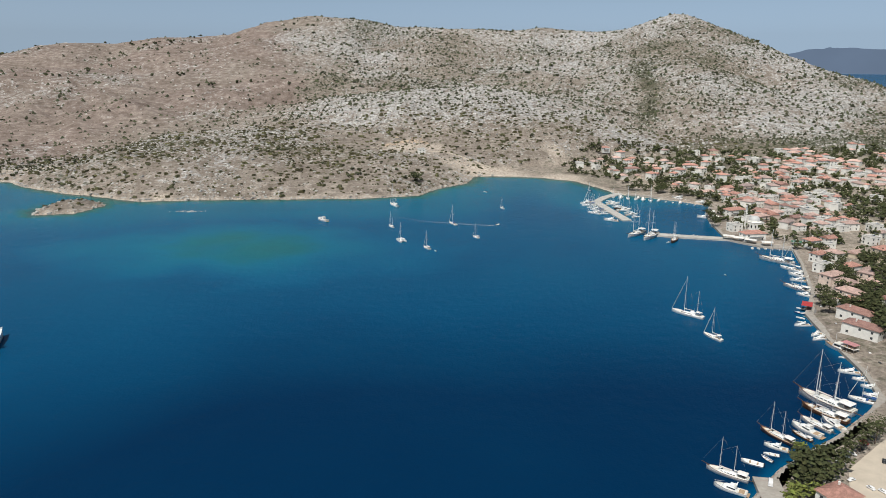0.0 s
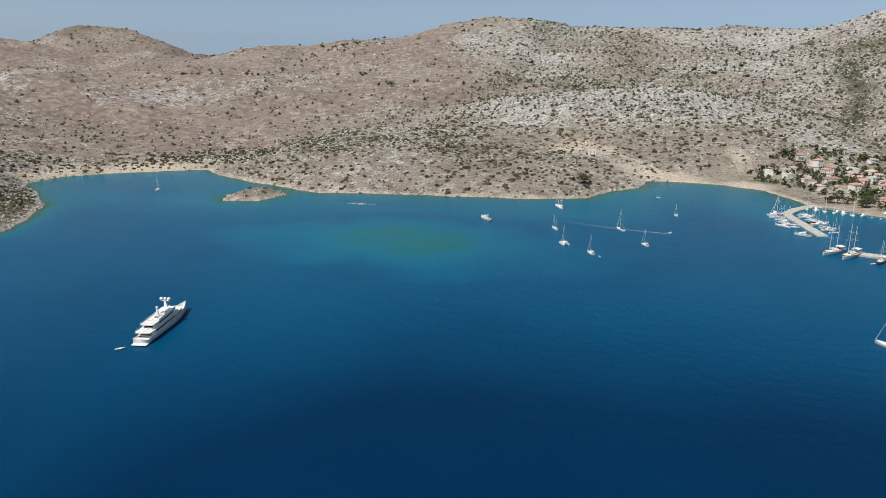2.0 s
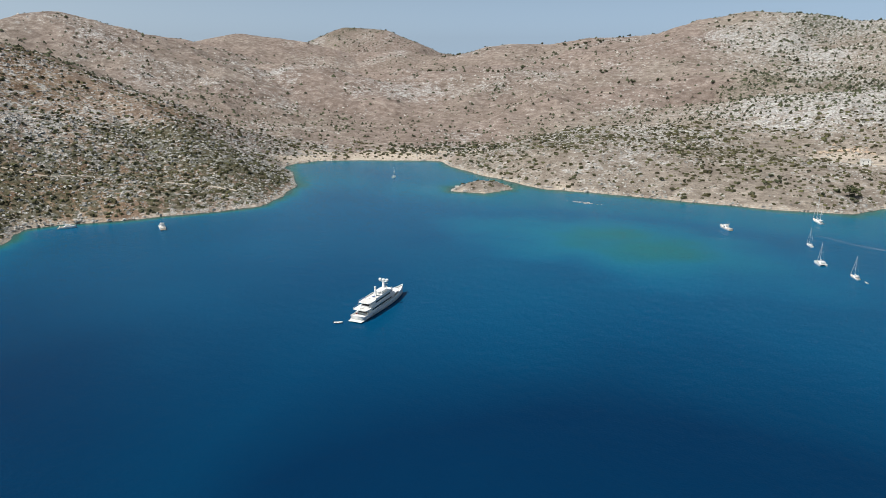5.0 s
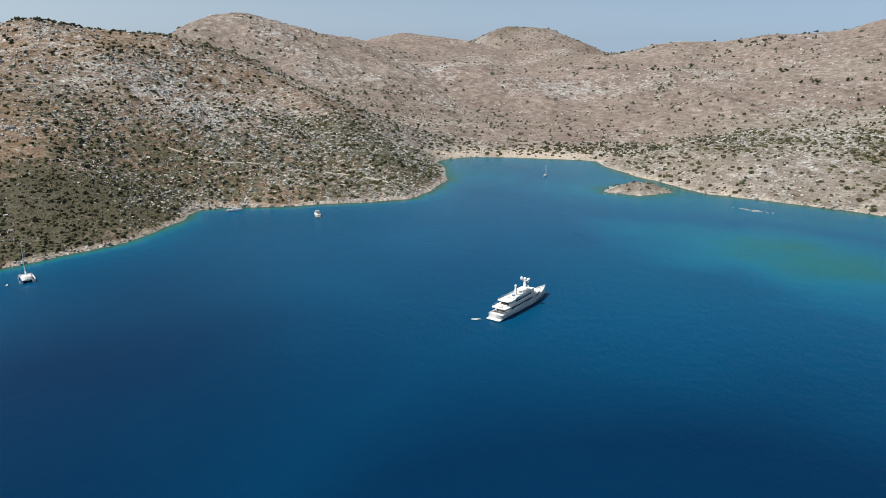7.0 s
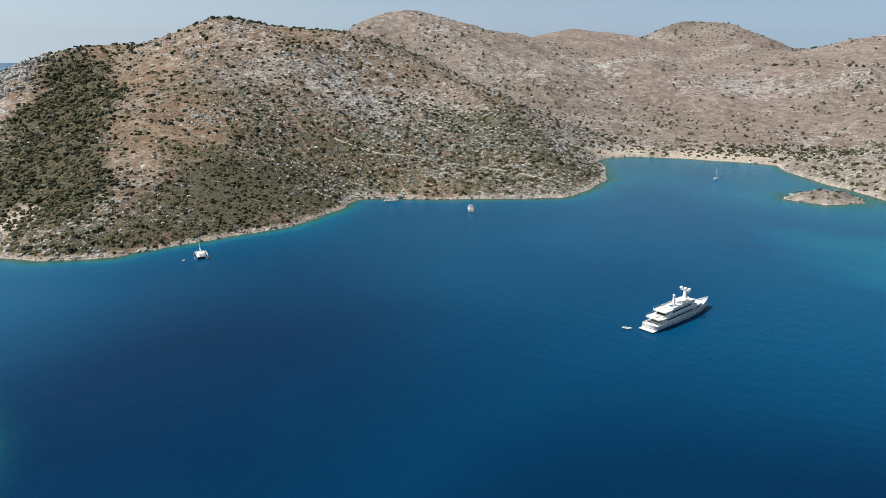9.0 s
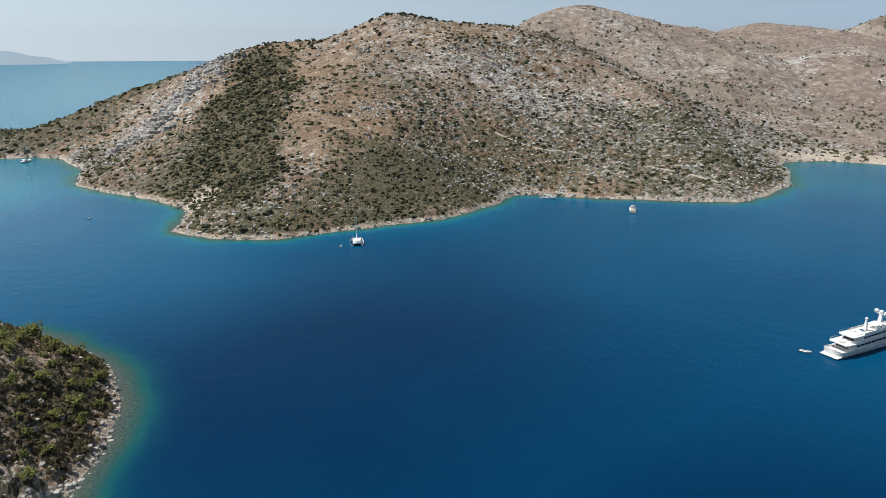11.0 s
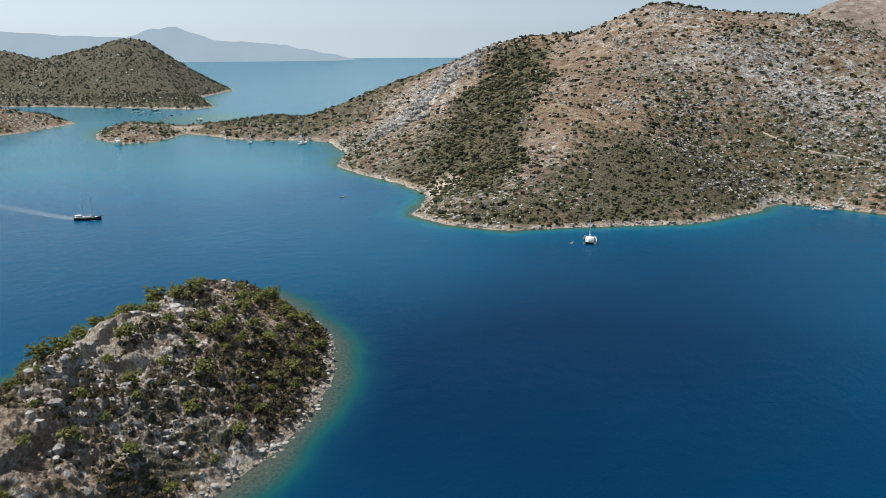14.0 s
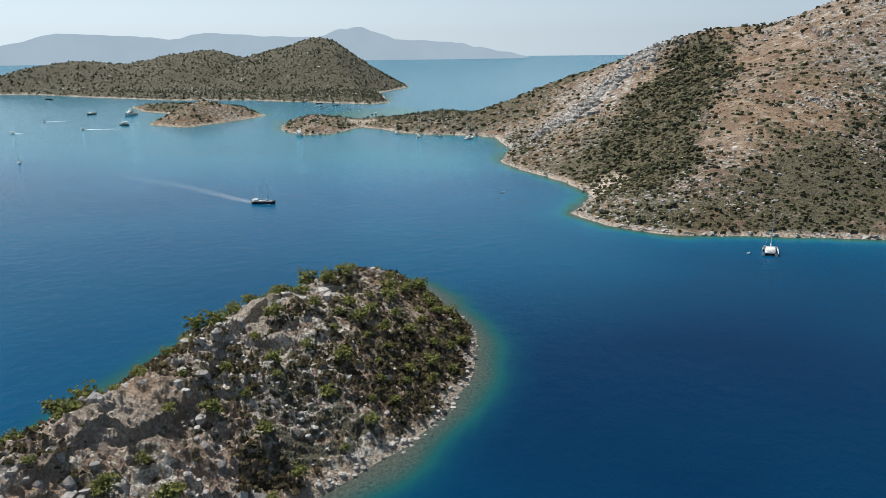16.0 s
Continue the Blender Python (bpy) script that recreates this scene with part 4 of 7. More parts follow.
def make_gulet(label, hull_mat, deck_mat, rim_mat):
    """A broad two-masted wooden cruiser with bowsprit, long deckhouse and aft awning."""
    L = 24.0
    o = thing("gulet", label, "gulet", "gulets along the quay")
    ln = hull_lines(L, 6.6, 2.3, 3.1, transom=0.78, full=0.5)
    part("hull", hull_bm(ln, 0.78), hull_mat, o, "", True)
    part("deck", deck_bm(ln, 0.35), deck_mat, o)
    part("gunwale", gunwale_bm(ln, 0.13), rim_mat, o, "varnished rail")
    part("rubbing_strake", loft(B(), [[(x, s * h * 0.97, z * 0.62), (x, s * (h * 0.97 + 0.1), z * 0.6), (x, s * h * 0.96, z * 0.56)] for s in (1,) for x, h, z, d in ln], False), rim_mat, o)
    part("rubbing_strake", loft(B(), [[(x, -h * 0.97, z * 0.62), (x, -(h * 0.97 + 0.1), z * 0.6), (x, -h * 0.96, z * 0.56)] for x, h, z, d in ln], False), rim_mat, o)
    part("bowsprit", rod(B(), (10.2, 0, 2.9), (15.2, 0, 4.3), 0.22, 0.14, 8), rim_mat, o)
    c = part("deckhouse", cabin_bm(-6.0, 5.0, 4.2, 3.0, 2.05, 1.25), M_WHITE, o, "", True)
    for sgn in (-1, 1):
        for k in range(5):
            part("window", box(B(), (-4.2 + 1.75 * k, sgn * (1.98 - 0.085 * k), 2.62), (1.1, 0.08, 0.42)), M_GLASS, c)
    part("skylight", box(B(), (3.2, 0, 3.3), (1.2, 1.0, 0.3), taper=0.2), M_GLASS, c)
    part("sun_cushion", box(B(), (0.6, 0, 3.42), (4.2, 2.6, 0.16), bevel=0.05), M_CREAM, o)
    part("sun_cushion", box(B(), (7.2, 0, 2.75), (2.6, 2.8, 0.2), taper=0.1, bevel=0.05), M_CREAM, o)
    aw = part("awning", cabin_bm(-11.2, -5.6, 5.0, 4.6, 4.5, 0.28, rake=1.0), M_CANVAS, o, "pale canvas awning", True)
    for x in (-11.0, -8.4, -5.8):
        for sgn in (-1, 1):
            part("awning_pole", rod(B(), (x, sgn * 2.3, 2.0), (x, sgn * 2.3, 4.55), 0.04), M_ALU, aw)
    part("table", box(B(), (-8.6, 0, 2.65), (3.0, 1.3, 0.1), bevel=0.03), rim_mat, o)
    part("aft_bench", box(B(), (-10.8, 0, 2.35), (1.2, 4.4, 0.5), bevel=0.08), M_CREAM, o)
    rigging(o, 4.6, 3.0, 20.5, 3.1, (15.0, 4.3), (-2.2, 15.0), boom=7.2, furled=False, thick=0.2)
    rigging(o, -3.6, 3.2, 17.5, 3.0, (4.6, 15.0), (-11.8, 2.5), boom=5.5, furled=False, thick=0.18)
    part("boarding_plank", box(B(), (-13.6, 0.8, 1.9), (3.8, 0.55, 0.09)), rim_mat, o)
    part("anchor", rod(B(), (11.3, 1.1, 2.2), (11.0, 1.0, 1.2), 0.12), M_WIRE, o)
    return o


def make_motor(label, stripe=None):
    L = 11.0
    o = thing("motor_boat", label, "motorboat", "motor boats at their moorings")
    ln = hull_lines(L, 3.6, 1.15, 1.75, transom=0.92, full=0.55)
    part("hull", hull_bm(ln, 0.86), M_WHITE, o, "", True)
    part("deck", deck_bm(ln), M_CREAM, o)
    part("rub_rail", gunwale_bm(ln, 0.06), stripe or M_GREYRIB, o)
    c = part("cabin", cabin_bm(-2.2, 3.2, 2.8, 1.5, 1.1, 1.25, rake=0.55), M_WHITE, o, "", True)
    for sgn in (-1, 1):
        part("window", box(B(), (-0.3, sgn * 1.2, 1.78), (2.8, 0.1, 0.38), rz=-sgn * 0.12), M_GLASS, c)
    part("windscreen", box(B(), (2.35, 0, 1.75), (0.12, 1.7, 0.5), taper=0.15), M_GLASS, c)
    f = part("flybridge", box(B(), (-0.9, 0, 2.65), (2.4, 2.1, 0.5), taper=0.12, bevel=0.06), M_WHITE, o)
    part("seat", box(B(), (-1.5, 0, 2.95), (0.6, 1.6, 0.35), bevel=0.05), M_CREAM, f)
    part("radar_arch", box(B(), (-2.0, 0, 3.5), (0.4, 2.3, 0.14), bevel=0.04), M_WHITE, o)
    for sgn in (-1, 1):
        part("arch_leg", rod(B(), (-1.8, sgn * 1.1, 2.3), (-2.0, sgn * 1.05, 3.5), 0.07), M_WHITE, o)
    part("antenna", rod(B(), (-2.0, 0.6, 3.5), (-2.3, 0.6, 5.2), 0.02), M_ALU, o)
    part("cockpit", box(B(), (-4.0, 0, 1.08), (2.3, 2.4, 0.1)), M_TEAK, o)
    part("aft_bench", box(B(), (-5.0, 0, 1.3), (0.5, 2.4, 0.45), bevel=0.06), M_CREAM, o)
    part("swim_platform", box(B(), (-5.9, 0, 0.35), (0.9, 2.8, 0.1), bevel=0.03), M_TEAK, o)
    part("bow_rail", rod(rod(B(), (5.3, 0, 2.35), (2.5, 1.3, 2.1), 0.03), (5.3, 0, 2.35), (2.5, -1.3, 2.1), 0.03), M_ALU, o)
    return o


def make_dinghy(label, mat):
    L = 5.0
    o = thing("dinghy", label, "dinghy", "small open boats")
    ln = hull_lines(L, 1.8, 0.55, 0.8, n=9, transom=0.85, draft=0.2)
    part("hull", hull_bm(ln, 0.8), mat, o, "", True)
    part("floor", deck_bm(ln, 0.3, 0.85), M_PALE, o)
    part("gunwale", gunwale_bm(ln, 0.07), M_WHITE, o)
    for x in (-1.2, 0.5):
        part("thwart", box(B(), (x, 0, 0.5), (0.35, 1.45, 0.06)), M_TEAK, o)
    part("outboard", box(rod(B(), (-2.65, 0, -0.3), (-2.6, 0, 0.7), 0.07), (-2.65, 0, 0.85), (0.35, 0.3, 0.45), taper=0.2, bevel=0.05), M_RUBBER, o)
    return o


def make_catamaran(label):
    L = 14.0
    o = thing("catamaran", label, "catamaran", "sailing boats in the bay")
    ln = hull_lines(L, 1.9, 1.5, 1.7, transom=0.85)
    for sgn in (-1, 1):
        h = part("hull", hull_bm([(x, w, z, d) for x, w, z, d in ln], 0.85), M_WHITE, o, "", True)
        h.location = (0, sgn * 2.9, 0)
    part("bridge_deck", box(B(), (-1.4, 0, 1.3), (9.5, 4.6, 0.5), bevel=0.1), M_WHITE, o)
    c = part("cabin", cabin_bm(-3.2, 3.0, 5.2, 4.0, 1.5, 1.2, rake=0.6), M_WHITE, o, "", True)
    for sgn in (-1, 1):
        part("window", box(B(), (-0.2, sgn * 2.32, 2.15), (4.4, 0.1, 0.4), rz=-sgn * 0.09), M_GLASS, c)
    part("windscreen", box(B(), (2.3, 0, 2.1), (0.12, 3.4, 0.42), taper=0.1), M_GLASS, c)
    part("trampoline", box(B(), (5.2, 0, 1.3), (3.2, 4.2, 0.03)), M_GREYRIB, o)
    part("crossbeam", rod(B(), (6.6, -2.9, 1.5), (6.6, 2.9, 1.5), 0.12), M_ALU, o)
    part("hardtop", box(B(), (-4.6, 0, 3.5), (3.2, 4.2, 0.12), taper=0.06, bevel=0.04), M_WHITE, o)
    for x in (-6.0, -3.3):
        for sgn in (-1, 1):
            part("hardtop_pole", rod(B(), (x, sgn * 1.9, 1.5), (x, sgn * 1.9, 3.5), 0.05), M_ALU, o)
    part("davit_bar", rod(B(), (-7.0, -1.6, 2.2), (-7.0, 1.6, 2.2), 0.06), M_ALU, o)
    rigging(o, 1.4, 2.6, 17.5, 2.8, (6.6, 1.6), (-6.5, 1.6), boom=5.6, thick=0.14)
    return o


def make_tour_boat(label, awning_mat, hull_mat):
    L = 18.0
    o = thing("tour_boat", label, "tour boat", "day-trip boats")
    ln = hull_lines(L, 5.2, 1.7, 2.3, transom=0.85, full=0.5)
    part("hull", hull_bm(ln, 0.8), hull_mat, o, "", True)
    part("deck", deck_bm(ln, 0.3), M_TEAK, o)
    part("gunwale", gunwale_bm(ln, 0.1), M_VARNISH, o)
    c = part("deckhouse", cabin_bm(-1.0, 4.2, 3.6, 2.6, 1.5, 2.1, rake=0.8), M_WHITE, o, "", True)
    for sgn in (-1, 1):
        part("window", box(B(), (1.4, sgn * 1.6, 2.7), (3.0, 0.1, 0.6), rz=-sgn * 0.09), M_GLASS, c)
    part("upper_deck", box(B(), (-2.6, 0, 3.7), (11.0, 4.4, 0.14), bevel=0.04), M_CREAM, o)
    part("awning", box(B(), (-4.2, 0, 5.7), (7.5, 4.4, 0.12), taper=0.05), awning_mat, o)
    for x in (-7.6, -4.2, -0.8):
        for sgn in (-1, 1):
            part("pole", rod(B(), (x, sgn * 2.0, 1.5), (x, sgn * 2.0, 5.7), 0.05), M_ALU, o)
    for k in range(3):
        part("bench", box(B(), (-6.6 + 2.0 * k, 0, 4.05), (0.6, 3.4, 0.5), bevel=0.06), M_TEAK, o)
    part("mast", rod(B(), (3.4, 0, 3.6), (3.4, 0, 8.4), 0.09, 0.05), M_ALU, o)
    return o


def make_superyacht():
    """A three-deck motor yacht, 52 m long."""
    L = 52.0
    o = thing("superyacht", "large white three-deck motor yacht lying at anchor in the bay", "yacht")
    ln = hull_lines(L, 9.4, 3.4, 6.0, n=17, transom=0.9, draft=1.5, full=0.52)
    part("hull", hull_bm(ln, 0.84), M_WHITE, o, "glossy white hull", True)
    part("waterline_stripe", loft(B(), [[(x, -h * 0.853, 0.45), (x, -h * 0.848, 0.06)] for x, h, z, d in ln], False), M_NAVY, o, "dark boot stripe")
    part("waterline_stripe", loft(B(), [[(x, h * 0.853, 0.45), (x, h * 0.848, 0.06)] for x, h, z, d in ln], False), M_NAVY, o, "dark boot stripe")
    part("main_deck", deck_bm(ln, 0.9, 0.97), M_PALE, o)
    part("cap_rail", gunwale_bm(ln, 0.14), M_WHITE, o)
    part("swim_platform", box(B(), (-27.0, 0, 0.7), (3.0, 8.2, 0.4), bevel=0.12), M_PALE, o)
    part("transom", loft(B(), [[(-26.0, -4.2, 0.8), (-26.0, 4.2, 0.8)], [(-24.6, -4.3, 3.2), (-24.6, 4.3, 3.2)]], False), M_WHITE, o)
    for sgn in (-1, 1):
        st = part("stair", box(B(), (-24.9, sgn * 3.2, 1.6), (1.6, 1.2, 1.7), bevel=0.05), M_WHITE, o)
        for k in range(5):
            part("step", box(B(), (-25.9 + 0.36 * k, sgn * 3.2, 1.0 + 0.42 * k), (0.4, 1.2, 0.06)), M_PALE, st)
    # main deck house
    d1 = part("main_deckhouse", cabin_bm(-20.5, 13.5, 8.8, 6.4, 2.6, 3.3, 0.1, 0.6), M_WHITE, o, "", True)
    for sgn in (-1, 1):
        for k in range(9):
            part("window", box(B(), (-15.5 + 2.55 * k, sgn * (3.98 - 0.084 * k), 4.55), (2.1, 0.12, 1.1), rz=-sgn * 0.033, bevel=0.04), M_GLASS, d1)
        for k in range(8):
            x = -16.0 + 4.2 * k
            h = np.interp(x, [p[0] for p in ln], [p[1] for p in ln])
            part("porthole", rod(B(), (x, sgn * h * 0.90, 2.0), (x, sgn * (h * 0.93 + 0.02), 2.0), 0.32, None, 10), M_GLASS, o)
    part("saloon_door", box(B(), (-20.35, 0, 3.9), (0.12, 5.4, 1.9)), M_GLASS, d1)
    # upper deck
    u = part("upper_deck", loft(B(), [[(x, -w, 5.9), (x, -w, 6.25), (x, w, 6.25), (x, w, 5.9)] for x, w in ((-23.5, 3.9), (-22.5, 4.4), (-5, 4.5), (8, 4.2), (14, 3.2), (16.5, 2.0))]), M_WHITE, o)
    part("deck_planking", loft(B(), [[(x, -w, 6.27), (x, w, 6.27)] for x, w in ((-23.2, 3.7), (-22.2, 4.2), (-16.8, 4.2))], False), M_PALE, u)
    d2 = part("upper_deckhouse", cabin_bm(-17.0, 11.0, 7.6, 5.2, 6.2, 2.7, 0.1, 0.5), M_WHITE, o, "", True)
    for sgn in (-1, 1):
        for k in range(7):
            part("window", box(B(), (-10.6 + 2.5 * k, sgn * (3.36 - 0.1 * k), 7.6), (2.1, 0.12, 1.0), rz=-sgn * 0.04, bevel=0.04), M_GLASS, d2)
    part("bridge_window", box(B(), (9.5, 0, 7.75), (0.3, 4.0, 0.8), taper=0.2), M_GLASS, d2, "raked dark bridge windows")
    part("aft_door", box(B(), (-16.9, 0, 7.3), (0.12, 4.6, 1.7)), M_GLASS, d2)
    # sun deck with hard top and radar mast
    s = part("sun_deck", loft(B(), [[(x, -w, 8.9), (x, -w, 9.2), (x, w, 9.2), (x, w, 8.9)] for x, w in ((-19, 3.2), (-18, 3.7), (0, 3.7), (8, 3.0), (10, 1.6))]), M_WHITE, o)
    part("deck_planking", loft(B(), [[(x, -w, 9.22), (x, w, 9.22)] for x, w in ((-18.7, 3.0), (-17.7, 3.5), (-3.5, 3.5))], False), M_PALE, s)
    part("wind_screen", loft(B(), [[(x, -w, 9.2), (x, -w * 0.96, 10.1)] for x, w in ((-12, 3.65), (0, 3.65), (8, 2.9), (9.8, 1.5))], False), M_WHITE, s)
    part("wind_screen", loft(B(), [[(x, w, 9.2), (x, w * 0.96, 10.1)] for x, w in ((-12, 3.65), (0, 3.65), (8, 2.9), (9.8, 1.5))], False), M_WHITE, s)
    part("hardtop", box(B(), (0.2, 0, 11.4), (6.0, 4.6, 0.28), taper=0.08, bevel=0.1), M_WHITE, o)
    for x in (-2.4, 2.8):
        for sgn in (-1, 1):
            part("hardtop_pillar", box(B(), (x, sgn * 1.9, 10.3), (0.7, 0.25, 2.1)), M_WHITE, o)
    part("hot_tub", rod(B(), (-8.5, 0, 9.2), (-8.5, 0, 9.75), 1.3, 1.3, 14), M_WHITE, o)
    part("hot_tub_water", rod(B(), (-8.5, 0, 9.5), (-8.5, 0, 9.8), 1.05, 1.05, 14), M_BLUE, o)
    for k in range(4):
        part("sun_lounger", box(B(), (-11.5 - 1.1 * (k // 2), (-1.6, 1.6)[k % 2], 9.5), (0.8, 1.9, 0.35), bevel=0.06), M_WHITE, o)
    for k in range(3):
        part("sofa", box(B(), (-19.0, (-2.2, 0, 2.2)[k], 6.65), (1.0, 1.9, 0.7), bevel=0.12), M_WHITE, o)
    part("dining_table", rod(B(), (-21.2, 0, 6.3), (-21.2, 0, 7.0), 0.9, 1.1, 12), M_PALE, o)
    m = part("radar_mast", loft(B(), [[(2.4, -0.9, 11.5), (4.4, -0.7, 11.5), (4.4, 0.7, 11.5), (2.4, 0.9, 11.5), (2.4, -0.9, 11.5)], [(2.6, -0.55, 15.8), (3.7, -0.45, 15.8), (3.7, 0.45, 15.8), (2.6, 0.55, 15.8), (2.6, -0.55, 15.8)]]), M_WHITE, o)
    part("mast_spreader", box(B(), (3.1, 0, 15.9), (1.1, 5.4, 0.3), bevel=0.08), M_WHITE, m)
    for y in (-2.2, 0, 2.2):
        part("satellite_dome", ball(B(), (3.1, y, 16.9), 0.95, 1.1, 2), M_WHITE, m, "white satellite dome", True)
    part("radar_bar", box(B(), (4.8, 0, 14.0), (0.3, 3.0, 0.25)), M_WHITE, m)
    f = part("aft_mast", loft(B(), [[(-7.2, -0.7, 9.2), (-5.4, -0.5, 9.2), (-5.4, 0.5, 9.2), (-7.2, 0.7, 9.2), (-7.2, -0.7, 9.2)], [(-6.9, -0.35, 14.6), (-6.1, -0.3, 14.6), (-6.1, 0.3, 14.6), (-6.9, 0.35, 14.6), (-6.9, -0.35, 14.6)]]), M_WHITE, o)
    part("satellite_dome", ball(B(), (-6.5, 0, 15.2), 0.75, 1.1, 2), M_WHITE, f, "white satellite dome", True)
    part("foredeck_seat", cabin_bm(14.6, 18.4, 3.8, 2.4, 4.3, 0.9), M_WHITE, o, "", True)
    part("windlass", rod(B(), (20.5, 0, 4.9), (20.5, 0, 5.7), 0.4, 0.3, 8), M_ALU, o)
    part("flag_staff", rod(B(), (-25.0, 0, 3.2), (-26.3, 0, 6.3), 0.05), M_ALU, o)
    part("ensign", box(B(), (-26.4, 0, 5.5), (1.3, 0.05, 0.9)), M_RED, o, "red ensign")
    for z, pts in ((6.25, ((-23.4, 3.8), (-22.4, 4.3), (-17.2, 4.4))), (9.2, ((-18.9, 3.1), (-17.9, 3.6), (-12, 3.65)))):
        for sgn in (-1, 1):
            bm = B()
            for (x, w), (x2, w2) in zip(pts, pts[1:]):
                rod(bm, (x, sgn * w, z + 1.0), (x2, sgn * w2, z + 1.0), 0.05)
                rod(bm, (x, sgn * w, z), (x, sgn * w, z + 1.0), 0.04)
            part("handrail", bm, M_ALU, o)
        part("handrail", rod(B(), (pts[0][0], -pts[0][1], z + 1.0), (pts[0][0], pts[0][1], z + 1.0), 0.05), M_ALU, o)
    return o


def berth(template, length, x, y, heading, size, z=0.0):
    """A copy of a boat, afloat at x, y with its bow towards heading (degrees from +x)."""
    k = size / length
    return copy_thing(template, Matrix.Translation((x, y, z)) @ Matrix.Rotation(radians(heading), 4, "Z") @ Matrix.Diagonal((k, k, k, 1)))


def afloat(ob, x, y, heading, k=1.0):
    ob.matrix_basis = Matrix.Translation((x, y, 0)) @ Matrix.Rotation(radians(heading), 4, "Z") @ Matrix.Diagonal((k, k, k, 1))
    return ob


yacht = make_superyacht()
yacht.matrix_basis = Matrix.Translation((-237.0, 328.9, 0)) @ Matrix.Rotation(radians(99), 4, "Z") @ Matrix.Diagonal((1.03, 1.0, 0.88, 1))

sloop_a = make_sloop("white sailing yacht with stowed sails lying at anchor")
sloop_b = make_sloop("white sailing yacht with blue canvas covers", M_BLUE)
first = True
for k, (x, y, h, s) in enumerate([(-13, 539, 119, 10.5), (9, 623, 119, 13), (28, 574, 120, 11), (60, 694, 112, 9.5), (148, 355, 118, 14.4), (149, 670, 140, 17), (155, 727, 103, 14),
                                  (252, 482, 124, 19), (188, 282, 142, 11.1), (-502, 693, 110, 12), (-982, -240, 190, 17), (-654, -597, 41, 13.9)]):
    t = (sloop_a, sloop_b)[k in (1, 6, 8)]
    if k == 0 or k == 1:
        afloat(t, x, y, h, s / 12)
    else:
        berth(t, 12, x, y, h, s)

ketch = afloat(make_ketch("white two-masted sailing ketch at anchor"), 146, 390, 136, 1.0)
for x, y, h, s in [(-51, 706, 117, 19), (-47, 613, 116, 11.5), (-974, -165, 168, 24)]:
    berth(ketch, 20, x, y, h, s)

gulet_brown = afloat(make_gulet("two-masted wooden gulet with varnished brown hull", M_VARNISH, M_TEAK, M_VARNISH), 164.1, 269.5, 126, 0.82)
gulet_white = afloat(make_gulet("two-masted white gulet with pale wooden deck", M_WHITE, M_CREAM, M_VARNISH), 169.9, 279.5, 122, 1.05)
gulet_dark = afloat(make_gulet("two-masted gulet with dark hull and white deckhouse", M_NAVY, M_TEAK, M_VARNISH), 135.1, 251.0, 120, 0.63)
for t, x, y, h, s in [(gulet_white, 167, 584, -137, 24), (gulet_white, 177, 576, -128, 26), (gulet_brown, 194, 565, -118, 22), (gulet_brown, 145.6, 251.7, 116, 11.2), (gulet_dark, -528, -215, 100, 30),
                      (gulet_white, 251, 503, 136, 24), (gulet_white, 235, 439, 124, 17.5), (gulet_white, 155.8, 260.5, 118, 13.5), (gulet_white, 104.7, 224.7, 143, 14.4)]:
    berth(t, 24, x, y, h, s)

cat = afloat(make_catamaran("white cruising catamaran with bare mast at anchor"), -478, 145, 172, 1.15)
berth(cat, 14, -35, 563, 117, 9.5)

motor_a = afloat(make_motor("white motor cruiser with flybridge at its mooring"), -113, 637, 135, 1.35)
motor_b = afloat(make_motor("white motor boat with dark blue rub rail", M_NAVY), 158, 639, 154, 1.2)
for k, (x, y, h, s) in enumerate([(251, 651, 154, 10.8), (255, 740, 130, 15), (272, 719, 131, 11), (250, 467, 132, 10.4), (245, 456, 157, 9.4), (234, 425, 138, 8.1), (206, 373, 180, 6.5), (207, 359, -158, 6.8),
                                  (206, 353, -167, 7.2), (198, 311, 160, 7.3), (199, 303, 152, 6), (199, 295, 150, 6), (195, 286, 148, 6.6), (163.4, 260.9, 108, 9.6), (149.6, 256.0, 122, 9.6), (131, 243, 144, 6.5),
                                  (102.1, 215.3, 146, 9.4), (-574, 336, 60, 10), (-508, 379, 150, 12), (-964, -416, 35, 24), (-1214, -922, 12, 30), (-1016, -285, -145, 10), (-1316, -364, 161, 12)]):
    berth((motor_a, motor_b)[k % 3 == 1], 11, x, y, h, s)

dinghy_w = afloat(make_dinghy("small white open boat", M_WHITE), 48, 783, 142)
dinghy_g = afloat(make_dinghy("grey inflatable tender with outboard", M_GREYRIB), -239.5, 294.8, 35, 1.0)
dinghy_b = afloat(make_dinghy("small blue-painted fishing boat", M_BLUE), 169, 792, 121, 1.3)
for k, (x, y, h, s) in enumerate([(187, 559, -137, 5), (219, 401, 144, 5), (215, 393, 145, 5), (211, 385, 145, 4.8), (208, 378, 146, 4.8), (205, 329, 168, 4), (127, 238, 159, 5.6), (124, 235, 115, 4),
                                  (117, 232, 149, 7.9), (200, 470, 93, 2.7), (-616, -42, 140, 4.8), (-1007, -274, -129, 6), (-991, -212, -130, 6), (50, 621, 46, 5.5), (-6, 531, 119, 3.5), (-473, 133, 150, 3.6)]):
    berth((dinghy_w, dinghy_b, dinghy_g)[(0, 0, 1, 0, 2)[k % 5]], 5, x, y, h, s)
